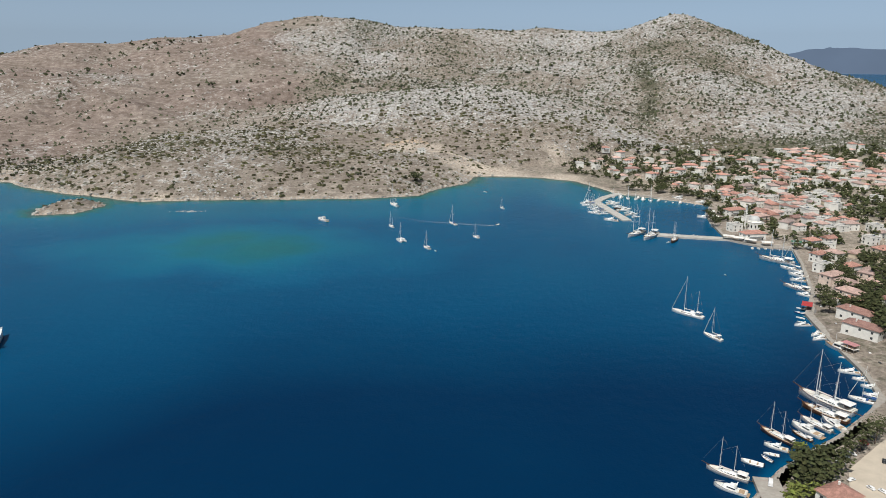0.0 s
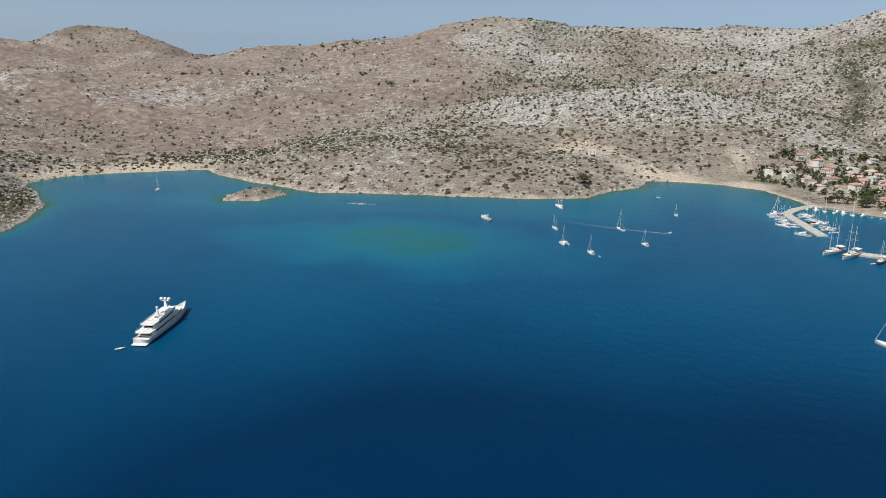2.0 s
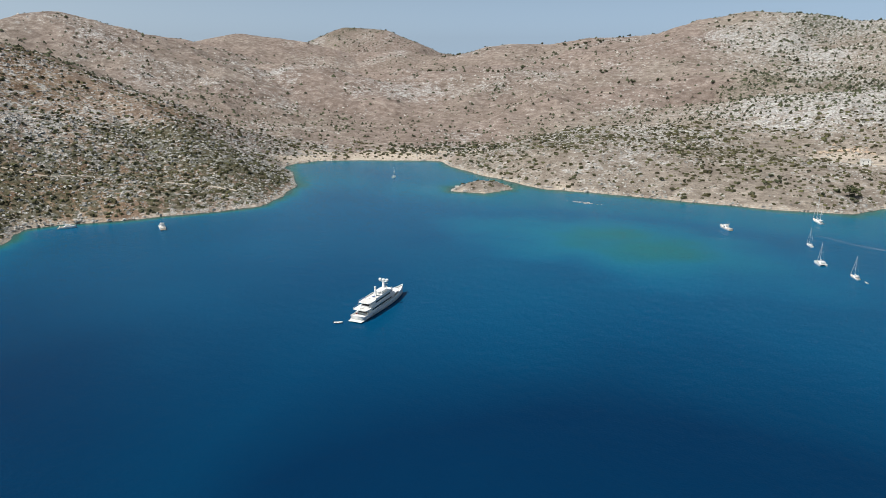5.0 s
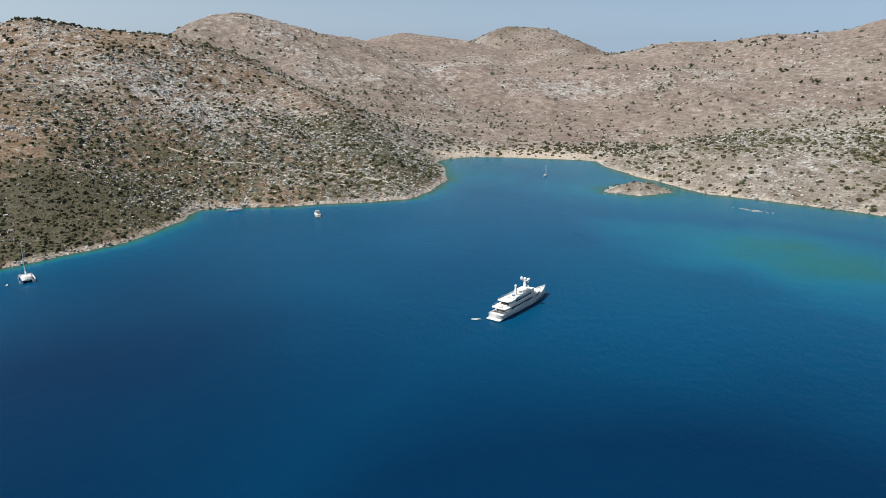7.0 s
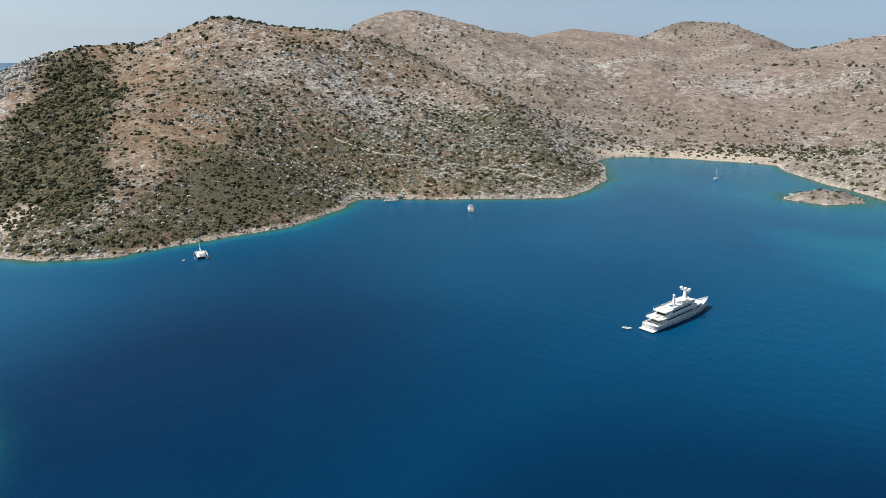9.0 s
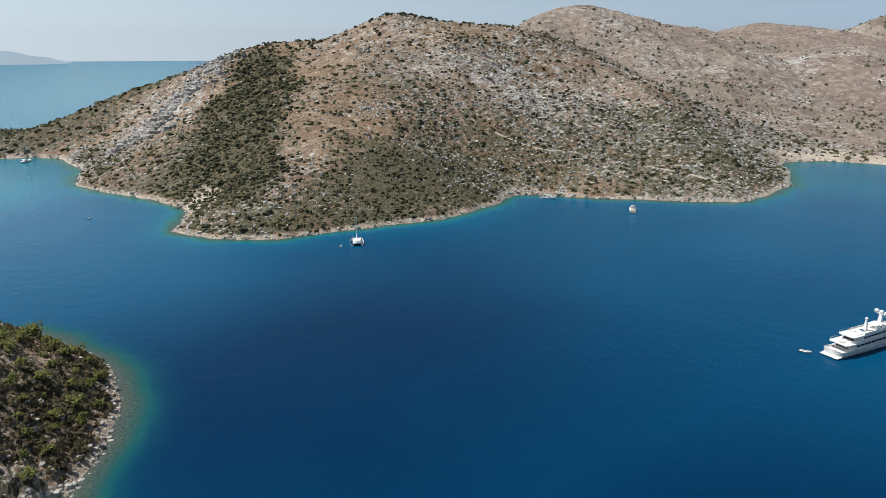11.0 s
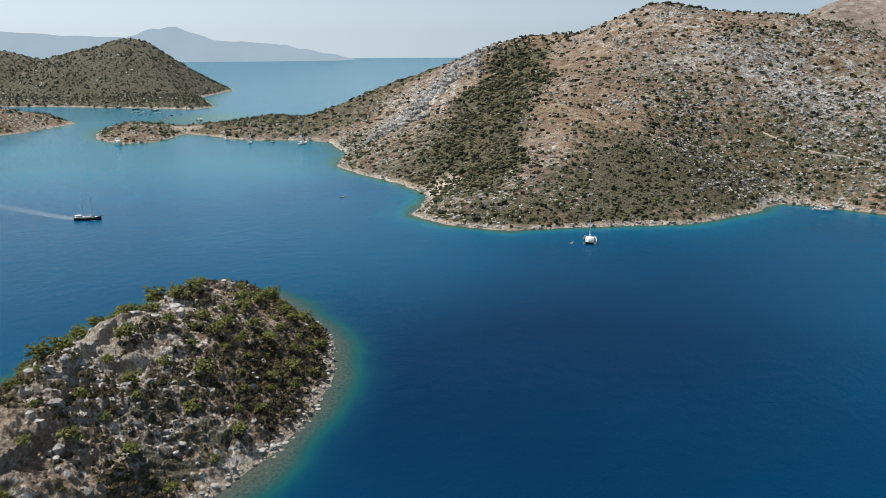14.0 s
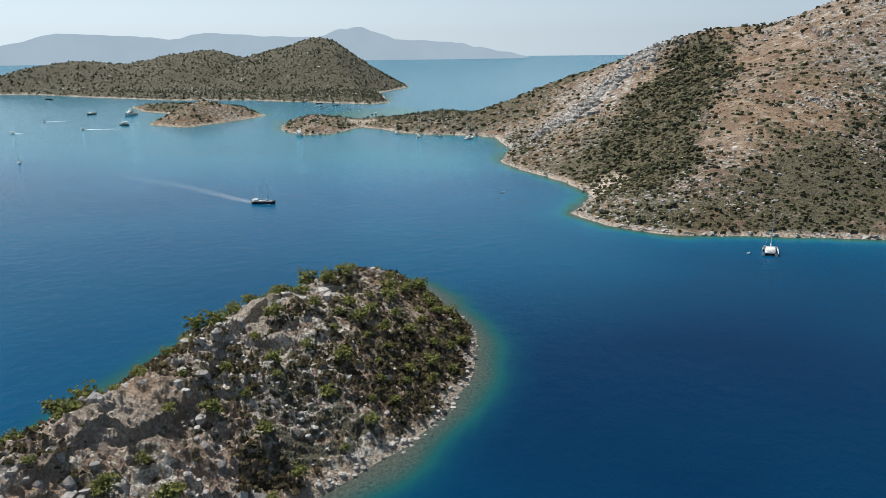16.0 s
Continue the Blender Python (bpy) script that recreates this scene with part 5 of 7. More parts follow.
# small boats along the inner side of the quay and the back of the basin
rng = random.Random(4)
for k in range(11):
    berth((dinghy_w, dinghy_b)[k % 4 == 3], 5, 190 + 3.6 * k, 588 - 1.15 * k, 75 + rng.uniform(-8, 8), rng.uniform(4.2, 5.6))
for k in range(9):
    s = k / 8
    berth((dinghy_w, motor_b)[k % 3 == 0], (5, 11)[k % 3 == 0], 212 + 50 * s, 745 - 34 * s, -118 + rng.uniform(-8, 8), (5, 8)[k % 3 == 0])
for k in range(7):
    berth(dinghy_w, 5, 249 + 5.0 * k, 540 - 0.5 * k, -100 + rng.uniform(-12, 12), rng.uniform(4.5, 6))
# boats on both sides of the long pier
for k in range(8):
    s = k / 7
    px, py = 163 + 9 * s, 718 - 70 * s
    berth((sloop_a, motor_a, gulet_brown)[(0, 1, 0, 2, 1, 0, 1, 0)[k]], (12, 11, 24)[(0, 1, 0, 2, 1, 0, 1, 0)[k]], px + 14, py + 6, 20 + rng.uniform(-6, 6), (12, 11, 13, 17, 12, 11, 10, 11)[k])
    if k < 6:
        berth((motor_b, sloop_b, sloop_a)[k % 3], (11, 12, 12)[k % 3], px - 13, py, 185 + rng.uniform(-6, 6), (10, 13, 12, 9, 12, 13)[k])
for k in range(6):
    berth((sloop_a, motor_a, sloop_b)[k % 3], (12, 11, 12)[k % 3], 187 + 7 * k, 752 - 4 * k, -105 + rng.uniform(-8, 8), (11, 10, 12, 11, 9, 12)[k])

tour = afloat(make_tour_boat("day-trip boat with pale awning and wooden hull", M_CANVAS, M_VARNISH), -1041, -789, -98, 1.15)
tour_r = afloat(make_tour_boat("moored boat with faded red awning", plain("faded_red_canvas", (0.50, 0.24, 0.24), 0.9), M_WHITE), 209, 338, 115, 1.05)
for x, y, h, s in [(-1217, -1020, -6, 19), (-1617, -1536, -83, 20), (-1632, -756, -20, 16), (-1748, -880, 10, 17), (-1581, -693, -30, 15), (-1535, -627, -37, 14)]:
    berth(tour, 18, x, y, h, s)
for x, y, h in [(-965, -804, -127), (-1066, -986, -124), (-894, -870, -113)]:
    berth(motor_b, 11, x, y, h, 10)
for k in range(14):
    a = rng.uniform(0, 1)
    berth((motor_a, sloop_a, tour)[k % 3], (11, 12, 18)[k % 3], -1470 + 180 * a + rng.uniform(-40, 40), -640 + 230 * a + rng.uniform(-30, 40), rng.uniform(0, 360), rng.uniform(7, 11))


def foam_material():
    m, t, b = material("foam", 0.8)
    n = noise_tex(t, 0.8, 5, 0.8, geo_pos(t))
    b.inputs["Base Color"].default_value = (0.75, 0.8, 0.82, 1)
    f = attribute(t, "strength")
    link(t, maths(t, "MULTIPLY", maths(t, "ADD", maths(t, "MULTIPLY", maths(t, "SUBTRACT", n, 0.5), 2.2), f, True), f, True), b.inputs["Alpha"])
    return m


M_FOAM = foam_material()


def wake(points, w0, w1, strength):
    """A foam trail on the water, thinning away from the boat."""
    n = 24
    vs, st = [], []
    for k in range(n):
        s = k / (n - 1)
        i = min(int(s * (len(points) - 1)), len(points) - 2)
        f = s * (len(points) - 1) - i
        a, b = Vector(points[i]), Vector(points[i + 1])
        p, d = a.lerp(b, f), (b - a).normalized()
        w = w0 + (w1 - w0) * s
        for side, e in ((-1, 0.0), (-0.4, 1.0), (0.4, 1.0), (1, 0.0)):
            vs.append((p.x - d.y * w * side, p.y + d.x * w * side, 0.06))
            st.append(strength * e * (1 - s) ** 0.8)
    ob = new("wake", arrays_mesh("wake", np.array(vs), grid_faces(n, 4), M_FOAM, strength=np.array(st)))
    return tagged(ob, "white foam trail behind a moving boat", "wake", kind="stuff")


wake([(-527, -208), (-530, -226), (-540, -250), (-569, -305), (-605, -401), (-640, -520)], 3.5, 13, 0.5)
wake([(47, 619), (28, 622), (-15, 634), (-60, 662)], 1.2, 5, 0.55)
wake([(-970, -800), (-985, -770), (-992, -740), (-985, -700)], 5, 9, 1.0)
wake([(-1066, -986), (-1085, -960), (-1095, -930)], 5, 9, 1.0)
wake([(-894, -870), (-905, -845)], 7, 9, 1.0)

# ---------------------------------------------------------------- plants and stones
def icosa(sub=0):
    bm = B()
    bmesh.ops.create_icosphere(bm, subdivisions=sub + 1, radius=1.0)
    bm.verts.ensure_lookup_table()
    v = np.array([p.co[:] for p in bm.verts])
    f = np.array([[p.index for p in q.verts] for q in bm.faces])
    bm.free()
    return v, f


ICO0 = icosa(0)


def scatter_mesh(name, places, sizes, flat, mat, shape=ICO0, jitter=0.35, seed=1, smooth=False, lift=0.25, turn=None, boxy=0.0):
    """One mesh of many small lumps: places (n, 3), sizes (n,) as radii, flat: height over width."""
    r = np.random.RandomState(seed)
    v, f = shape
    n = len(places)
    lump = v[None] * (1 + jitter * r.uniform(-1, 1, (n, len(v), 1)))
    if boxy:
        lump = np.sign(lump) * np.abs(lump) ** (1 - boxy)
    wide = sizes[:, None] * r.uniform(0.75, 1.3, (n, 2))
    lump = lump * np.concatenate([wide, (sizes * flat * r.uniform(0.7, 1.35, n))[:, None]], 1)[:, None]
    a = r.uniform(0, 2 * math.pi, n) if turn is None else turn + r.normal(0, 0.3, n)
    ca, sa = np.cos(a)[:, None], np.sin(a)[:, None]
    lump = np.stack([lump[..., 0] * ca - lump[..., 1] * sa, lump[..., 0] * sa + lump[..., 1] * ca, lump[..., 2]], -1)
    out = lump + places[:, None]
    out[..., 2] += (sizes * flat * lift)[:, None]
    faces = (f[None] + (np.arange(n) * len(v))[:, None, None]).reshape(-1, 3)
    return new(name, arrays_mesh(name, out.reshape(-1, 3), faces, mat, smooth))


CUBE = (np.array([(x, y, z) for x in (-1, 1) for y in (-1, 1) for z in (-1, 1)], float) * 0.8,
        np.array([(0, 1, 3), (0, 3, 2), (4, 6, 7), (4, 7, 5), (0, 4, 5), (0, 5, 1), (2, 3, 7), (2, 7, 6), (0, 2, 6), (0, 6, 4), (1, 5, 7), (1, 7, 3)]))
OCTA = (np.array([(1, 0, 0), (-1, 0, 0), (0, 1, 0), (0, -1, 0), (0, 0, 1), (0, 0, -0.6)], float),
        np.array([(0, 2, 4), (2, 1, 4), (1, 3, 4), (3, 0, 4), (2, 0, 5), (1, 2, 5), (3, 1, 5), (0, 3, 5)]))
HEX = (np.array([(math.cos(k * math.pi / 3), math.sin(k * math.pi / 3), -0.35) for k in range(6)] + [(0, 0, 0.85)]), np.array([(k, (k + 1) % 6, 6) for k in range(6)]))
DOME = (np.array([(math.cos((k + 0.5) * math.pi / 2) * r, math.sin((k + 0.5) * math.pi / 2) * r, z) for r, z in ((1.15, -0.3), (0.78, 0.66)) for k in range(4)]),
        np.array([f for k in range(4) for f in ((k, (k + 1) % 4, 4 + (k + 1) % 4), (k, 4 + (k + 1) % 4, 4 + k))] + [(4, 5, 6), (4, 6, 7)]))
rs = np.random.RandomState(12)


def sow(cell, near, far):
    """Evenly scattered spots on land, wider apart with distance."""
    th, r = np.meshgrid(np.arange(radians(-36), radians(143), cell), np.arange(0, math.log(far / near), cell * 1.6))
    th, r = th.ravel() + cell * rs.uniform(-0.5, 0.5, th.size), near * np.exp(r.ravel() + 1.6 * cell * rs.uniform(-0.5, 0.5, r.size))
    x, y = CX - r * np.sin(th), CY + r * np.cos(th)
    d = shore_distance(x, y)
    k = (d > -1.0) & (village_mask(x, y) < 0.35)
    z = land(x[k], y[k])[0]
    return x[k], y[k], z, d[k], r[k]


M_OAK = foliage("oak_leaves", (0.026, 0.033, 0.020), (0.086, 0.096, 0.056), 0.6)
px, py, pz, pd, rr = sow(0.0034, 330, 3400)
dens = scrub_density(px, py, pz, pd)
wooded = (px < -1500) & (py < -450)
ok = (pd > 2.5) & (rs.rand(len(px)) < np.clip(dens, 0, 1) ** 1.15 * (0.62 - 0.14 * (px < -470) * (py < 640) + 0.6 * wooded + 0.4 * hollow(px, py)) + 0.03 + 0.20 * np.clip((px + 330) / 80, 0, 1) * np.clip((py - 1050) / 100, 0, 1))
size = (0.45 + 1.6 * rs.rand(len(px)) ** 2.2) * np.interp(rr, [300, 700, 1300, 2500], [0.85, 1.2, 2.0, 2.9])
spot = np.stack([px, py, pz], 1)
a = ok & (rr < 1150)
tagged(scatter_mesh("shrubs", spot[a], size[a], 0.75, M_SHRUB, shape=DOME, seed=3, jitter=0.3), "dark green-brown maquis shrubs over the near slopes", "shrubs", kind="stuff")
a = ok & (rr >= 1150)
n = 700
fx, fy = rs.uniform(-3500, -2200, n), rs.uniform(3000, 4050, n)
fz = land(fx, fy)[0]
far_spot, far_size = np.stack([fx, fy, fz], 1)[fz > 40], (3.5 + 4.5 * rs.rand(n))[fz > 40]
spot, size = np.concatenate([spot[a], far_spot]), np.concatenate([size[a], far_size])
tagged(scatter_mesh("far_shrubs", spot, size, 0.9, M_OAK, shape=HEX, seed=4), "dark scrub dotted over the far dry hills", "shrubs", kind="stuff")

px, py, pz, pd, rr = sow(0.0031, 330, 2900)
crag = np.clip(rocky_mask(px, py) * 1.1 - 0.15 + 0.9 * fbm(px, py, 40, 3, 87), 0.02, 1)
ok = ((pd > 1) & (rs.rand(len(px)) < crag * np.where(rr < 1150, 0.72, 0.45))) | ((pd < 3) & (rs.rand(len(px)) < 0.8))
size = (0.5 + 1.25 * rs.rand(len(px)) ** 2.4) * np.interp(rr, [300, 700, 1300, 2500], [0.75, 1.1, 1.8, 2.7])
spot = np.stack([px, py, pz], 1)
for name, shape, a, seed in (("boulders", DOME, ok & (rr < 1150), 5), ("far_boulders", HEX, ok & (rr >= 1150), 16)):
    tagged(scatter_mesh(name, spot[a], size[a], 0.7, M_ROCK, shape=shape, jitter=0.42, seed=seed, lift=0.05), "pale grey limestone boulders and outcrops on the slopes", "rocks", kind="stuff")

# crags: the cliff along the spur, and outcrops on the pale ribs
n = 9000
px, py = np.concatenate([rs.uniform(-1090, -870, n // 2), rs.uniform(-800, -520, n // 2)]), np.concatenate([rs.uniform(-66, 105, n // 2), rs.uniform(60, 610, n // 2)])
pz, pd = land(px, py)
edge = np.exp(-(((py - np.interp(px, [-1090, -1050, -1007, -960, -900], [70, 62, 45, 10, -40]) - 30 * fbm(px, py, 60, 2, 90)) / 24) ** 2)) * (px < -870)
outcrop = np.clip(zone(px, py, PALE_RIB, 30, 24) + 0.7 * zone(px, py, GREEN_RIB, 40, 40), 0, 1) * np.clip(0.1 + 3.0 * fbm(px, py, 30, 2, 89), 0, 1)
ok = (pd > 4) & (rs.rand(n) < 0.4 * edge + 0.45 * outcrop)
size = np.where(px < -870, 1.2 + 3.4 * rs.rand(n) ** 2, 0.7 + 1.6 * rs.rand(n) ** 2)
M_CRAG = rock_material("grey_crag", (0.15, 0.147, 0.145), (0.56, 0.545, 0.525))
tagged(scatter_mesh("hill_crags", np.stack([px, py, pz], 1)[ok], size[ok], 1.1, M_CRAG, shape=ICO0, jitter=0.4, seed=18, lift=0.0, boxy=0.25), "grey limestone crags breaking out of the western hillside", "rocks", kind="stuff")

# oaks and wild olives, larger and darker, along the crests and in the hollows
N = 5200
th = np.radians(rs.uniform(-36, 143, N))
rr = 420 * np.exp(rs.uniform(0, math.log(2700 / 420), N))
px, py = CX - rr * np.sin(th), CY + rr * np.cos(th)
pz, pd = land(px, py)
ok = (pd > 6) & (rs.rand(N) < 0.10 + 0.5 * np.clip(fbm(px, py, 120, 2, 97) * 2, 0, 1)) & (village_mask(px, py) < 0.5)
tx_ = np.concatenate([rs.uniform(-690, -440, 130), rs.uniform(-660, -520, 40), -1045 + rs.normal(0, 22, 70), -892 + rs.normal(0, 60, 26), -1110 + rs.normal(0, 40, 40)])
ty_ = np.concatenate([rs.normal(955, 42, 130), rs.uniform(850, 930, 40), 330 + rs.normal(0, 60, 70), 2320 + rs.normal(0, 45, 26), 160 + rs.normal(0, 50, 40)])
qx, qy = rs.uniform(-1090, -580, 5000), rs.uniform(20, 160, 5000)
k = (rs.rand(5000) < hollow(qx, qy) * 0.13)
px, py = np.concatenate([px[ok], tx_, qx[k]]), np.concatenate([py[ok], ty_, qy[k]])
pz = land(px, py)[0]
cl, cs = [], []
for x, y, z in zip(px, py, pz):
    s = rs.uniform(1.3, 2.4) * (2.0 if y > 1500 else 1.0)
    for k in range(4):
        cl.append((x + rs.normal(0, s * 0.7), y + rs.normal(0, s * 0.7), z + s * rs.uniform(0.3, 1.1)))
        cs.append(s * rs.uniform(0.55, 0.9))
oaks = scatter_mesh("oak_scrub", np.array(cl), np.array(cs), 0.8, M_OAK, jitter=0.3, seed=8)
tagged(oaks, "dark evergreen oaks and wild olives on the hillsides", "trees", kind="stuff")

M_PINE = foliage("pine_needles", (0.056, 0.072, 0.020), (0.235, 0.255, 0.072), 0.9)
M_DIRT = rock_material("orange_rubble", (0.36, 0.28, 0.21), (0.62, 0.50, 0.39))
M_TRACK = plain("dusty_track", (0.50, 0.43, 0.35), 0.95, vary=0.25, scale=0.3)


def track(name, line, width, label):
    """A dirt track laid over the slope."""
    pts = []
    for (ax, ay), (bx, by) in zip(line, line[1:]):
        n = max(2, int(math.hypot(bx - ax, by - ay) / 5))
        pts += [(ax + (bx - ax) * k / n, ay + (by - ay) * k / n) for k in range(n)]
    pts = np.array(pts + [line[-1]], float)
    d = np.gradient(pts, axis=0)
    side = np.stack([-d[:, 1], d[:, 0]], 1) / np.linalg.norm(d, axis=1)[:, None]
    rows = []
    for o, up in ((-0.5, -0.6), (-0.42, 0.5), (0, 0.65), (0.42, 0.5), (0.5, -0.6)):
        q = pts + side * width * o
        rows.append(np.column_stack([q, land(pts[:, 0], pts[:, 1])[0] + up]))
    return tagged(new(name, arrays_mesh(name, np.concatenate(rows), grid_faces(5, len(pts)), M_TRACK)), label, "dirt track", kind="structure")


track("road_track_1", [(-105, 985), (-70, 975), (-35, 968), (5, 962), (35, 940), (60, 918)], 5, "pale dirt track below the quarry")
track("road_track_2", [(-690, 330), (-668, 350), (-650, 372), (-640, 400)], 2.2, "narrow dusty path across the slope")
track("road_track_3", [(-600, 452), (-586, 465), (-570, 482), (-545, 492)], 2.6, "short dusty path above the point")
track("road_track_4", [(-705, 775), (-672, 805), (-630, 850), (-590, 890), (-540, 925), (-470, 915)], 5, "dirt track behind the inner beach")
n = 150
qx = -54 + rs.uniform(-32, 32, n)
qy = 1040 - 26 * ((qx + 54) / 32) ** 2 + rs.normal(0, 5, n)
tagged(scatter_mesh("quarry_rubble", np.stack([qx, qy, land(qx, qy)[0]], 1), 0.8 + 1.8 * rs.rand(n) ** 2, 0.8, M_DIRT, shape=OCTA, jitter=0.4, seed=14), "broken orange rock of an old quarry face", "rocks", kind="stuff")
qx, qy = [v.ravel() + rs.normal(0, 0.5, v.size) for v in np.meshgrid(np.arange(14, 56, 3.6), np.arange(930, 952, 3.4))]
tagged(scatter_mesh("stone_rows", np.stack([qx, qy, land(qx, qy)[0]], 1), 0.5 + 0.5 * rs.rand(len(qx)), 0.9, M_ROCK, shape=CUBE, jitter=0.2, seed=15, lift=0.3), "rows of pale stones in a small walled field", "stones", kind="stuff")
M_LEAF = foliage("garden_leaves", (0.022, 0.030, 0.013), (0.082, 0.096, 0.040), 0.7)
M_BARK = plain("bark", (0.13, 0.095, 0.07), 0.95, vary=0.4, scale=6)


def make_tree(name, label, category, group, leaf, height, spread, clumps, low, seed, stem=0.16):
    """A tapered, leaning trunk, limbs, and a crown of many small ragged clumps with gaps."""
    r = np.random.RandomState(seed)
    o = thing(name, label, category, group)
    bm = B()
    lean = r.normal(0, 0.08, 2) * height
    pts = [Vector((lean[0] * s * s, lean[1] * s * s, height * 0.72 * s - 0.5 * (s == 0))) for s in (0, 0.35, 0.7, 1)]
    for k in range(3):
        rod(bm, pts[k], pts[k + 1], stem * (1 - 0.27 * k), stem * (0.73 - 0.27 * k), 6)
    tips = []
    for k in range(6):
        a, s = 2 * math.pi * k / 6 + r.uniform(-0.4, 0.4), r.uniform(0.35, 0.95)
        base = pts[1].lerp(pts[3], s)
        tip = base + Vector((math.cos(a), math.sin(a), r.uniform(0.2, 0.6))) * spread * r.uniform(0.45, 0.8)
        rod(bm, base, tip, stem * 0.4, stem * 0.15, 5)
        tips.append(tip)
    part("trunk", bm, M_BARK, o, "", True)
    tips += [pts[3], pts[3] + Vector((0, 0, height * 0.12))]
    c, s = [], []
    for k in range(clumps):
        t = tips[k % len(tips)]
        small = k > clumps * 0.4
        p = np.array(t) + np.clip(r.normal(0, 1, 3), -1.25, 1.25) * (spread * 0.26, spread * 0.26, height * 0.19) * (1.25 if small else 0.8)
        p[2] = max(p[2], height * low)
        c.append(p)
        s.append(spread * (r.uniform(0.07, 0.15) if small else r.uniform(0.17, 0.27)))
    if name == "garden_tree":
        s = [q * 0.9 for q in s]
    v, f = OCTA
    if name == "pine_tree":
        s = [q * 0.8 for q in s]
    n = len(c)
    lump = v[None] * (1 + 0.42 * r.uniform(-1, 1, (n, len(v), 1))) * np.array(s)[:, None, None] * (1, 1, 0.75)
    verts = (lump + np.array(c)[:, None]).reshape(-1, 3)
    crown = new("crown", arrays_mesh("crown", verts, (f[None] + (np.arange(n) * len(v))[:, None, None]).reshape(-1, 3), leaf, False))
    crown.parent = o
    return o


def plant(template, x, y, z, k, rng_):
    return copy_thing(template, Matrix.Translation((x, y, z)) @ Matrix.Rotation(rng_.uniform(0, 6.28), 4, "Z") @ Matrix.Diagonal((k * rng_.uniform(0.85, 1.2), k * rng_.uniform(0.85, 1.2), k, 1)))


def isle_z(x, y):
    return float(isle_height(np.array([float(x)]), np.array([float(y)]))[0][0])


def land_z(x, y):
    return float(land(np.array([float(x)]), np.array([float(y)]))[0][0])


pines = [make_tree("pine_tree", "wind-shaped green pine growing among rocks", "pine tree", "pines on the islet", M_PINE, 5.0, 2.9, 210, 0.05, 40 + k, 0.14) for k in range(5)]
rng = random.Random(21)
spots = []
for _ in range(12000):
    x, y = rng.uniform(-362, -130), rng.uniform(-88, 14)
    at = np.array([x]), np.array([y])
    green = isle_green(*at)[0]
    gap = 7.0 if green > 0.5 else (4.4 if -54 > y > -62 and x < -175 else 10.5)
    if isle_bare(*at)[0] > 0.6 and y > -55 and rng.random() > 0.04:
        continue
    z, d = isle_height(*at)
    if d[0] < 5 or any((x - a) ** 2 + (y - b) ** 2 < gap**2 for a, b in spots):
        continue
    spots.append((x, y))
    if len(spots) > 150:
        break
for k, (x, y) in enumerate(spots):
    big = rng.uniform(0.65, 1.2) * (1.15 if y < -54 else 1.0)
    if k < 5:
        pines[k].matrix_basis = Matrix.Translation((x, y, isle_z(x, y) - 0.9 * big)) @ Matrix.Diagonal((big, big, big, 1))
    else:
        plant(pines[k % 5], x, y, isle_z(x, y) - 0.9 * big, big, rng)

# islet scrub and loose rock
n = 30000
x, y = rs.uniform(-366, -85, n), rs.uniform(-94, 16, n)
z, d = isle_height(x, y)
cover = np.clip(0.32 + 1.6 * fbm(x, y, 16, 3, 53) + 0.36 * isle_green(x, y) - 0.35 * isle_bare(x, y), 0, 1)
ok = (d > 3) & (rs.rand(n) < cover * 0.8)
M_MAQUIS = foliage("islet_maquis", (0.024, 0.022, 0.012), (0.105, 0.088, 0.044), 0.8)
base, girth = np.stack([x, y, z], 1)[ok], 0.5 + 1.3 * rs.rand(ok.sum()) ** 2
tuft = np.repeat(base, 5, 0) + rs.normal(0, 1, (5 * len(base), 3)) * np.repeat(girth, 5)[:, None] * (0.55, 0.55, 0.22)
o = scatter_mesh("islet_shrubs", tuft, np.repeat(girth, 5) * rs.uniform(0.3, 0.65, 5 * len(base)), 0.85, M_MAQUIS, shape=HEX, jitter=0.4, seed=6, lift=0.5)
tagged(o, "low dark maquis between the rocks of the islet", "shrubs", kind="stuff")
n = 16000
x, y = rs.uniform(-372, -80, n), rs.uniform(-98, 22, n)
z, d = isle_height(x, y)
crag = np.clip(0.35 + 1.7 * fbm(x, y, 14, 3, 55), 0, 1)
ok = (d > -1.5) & (rs.rand(n) < np.where(d < 3.5, 0.8, crag * 0.14 * (1 - 0.7 * isle_green(x, y))))
o = scatter_mesh("islet_rocks", np.stack([x, y, z], 1)[ok], 0.22 + 0.85 * rs.rand(ok.sum()) ** 3, 0.75, M_ROCK, jitter=0.4, seed=7, lift=0.05, boxy=0.3)
tagged(o, "broken pale limestone blocks covering the islet", "rocks", kind="stuff")
n = 6000
x, y = rs.uniform(-360, -88, n), rs.uniform(-88, 10, n)
z, d = isle_height(x, y)
crag = np.clip(0.1 + 2.6 * fbm(x, y, 20, 3, 57) + 0.35 * (x > -235) * (y > -40) + 0.6 * (np.abs(signed_distance(x, y, SCARP)) < 4) - 0.5 * isle_green(x, y), 0, 1)
ok = (d > 4) & (rs.rand(n) < crag * 0.4)
o = scatter_mesh("islet_crags", np.stack([x, y, z], 1)[ok], 0.35 + 1.7 * rs.rand(ok.sum()) ** 3.0, 1.0, M_CRAG, shape=ICO0, jitter=0.45, seed=9, lift=-0.2, turn=2.2, boxy=0.25)
tagged(o, "grey limestone crags with sharp edges standing up along the islet", "rocks", kind="stuff")
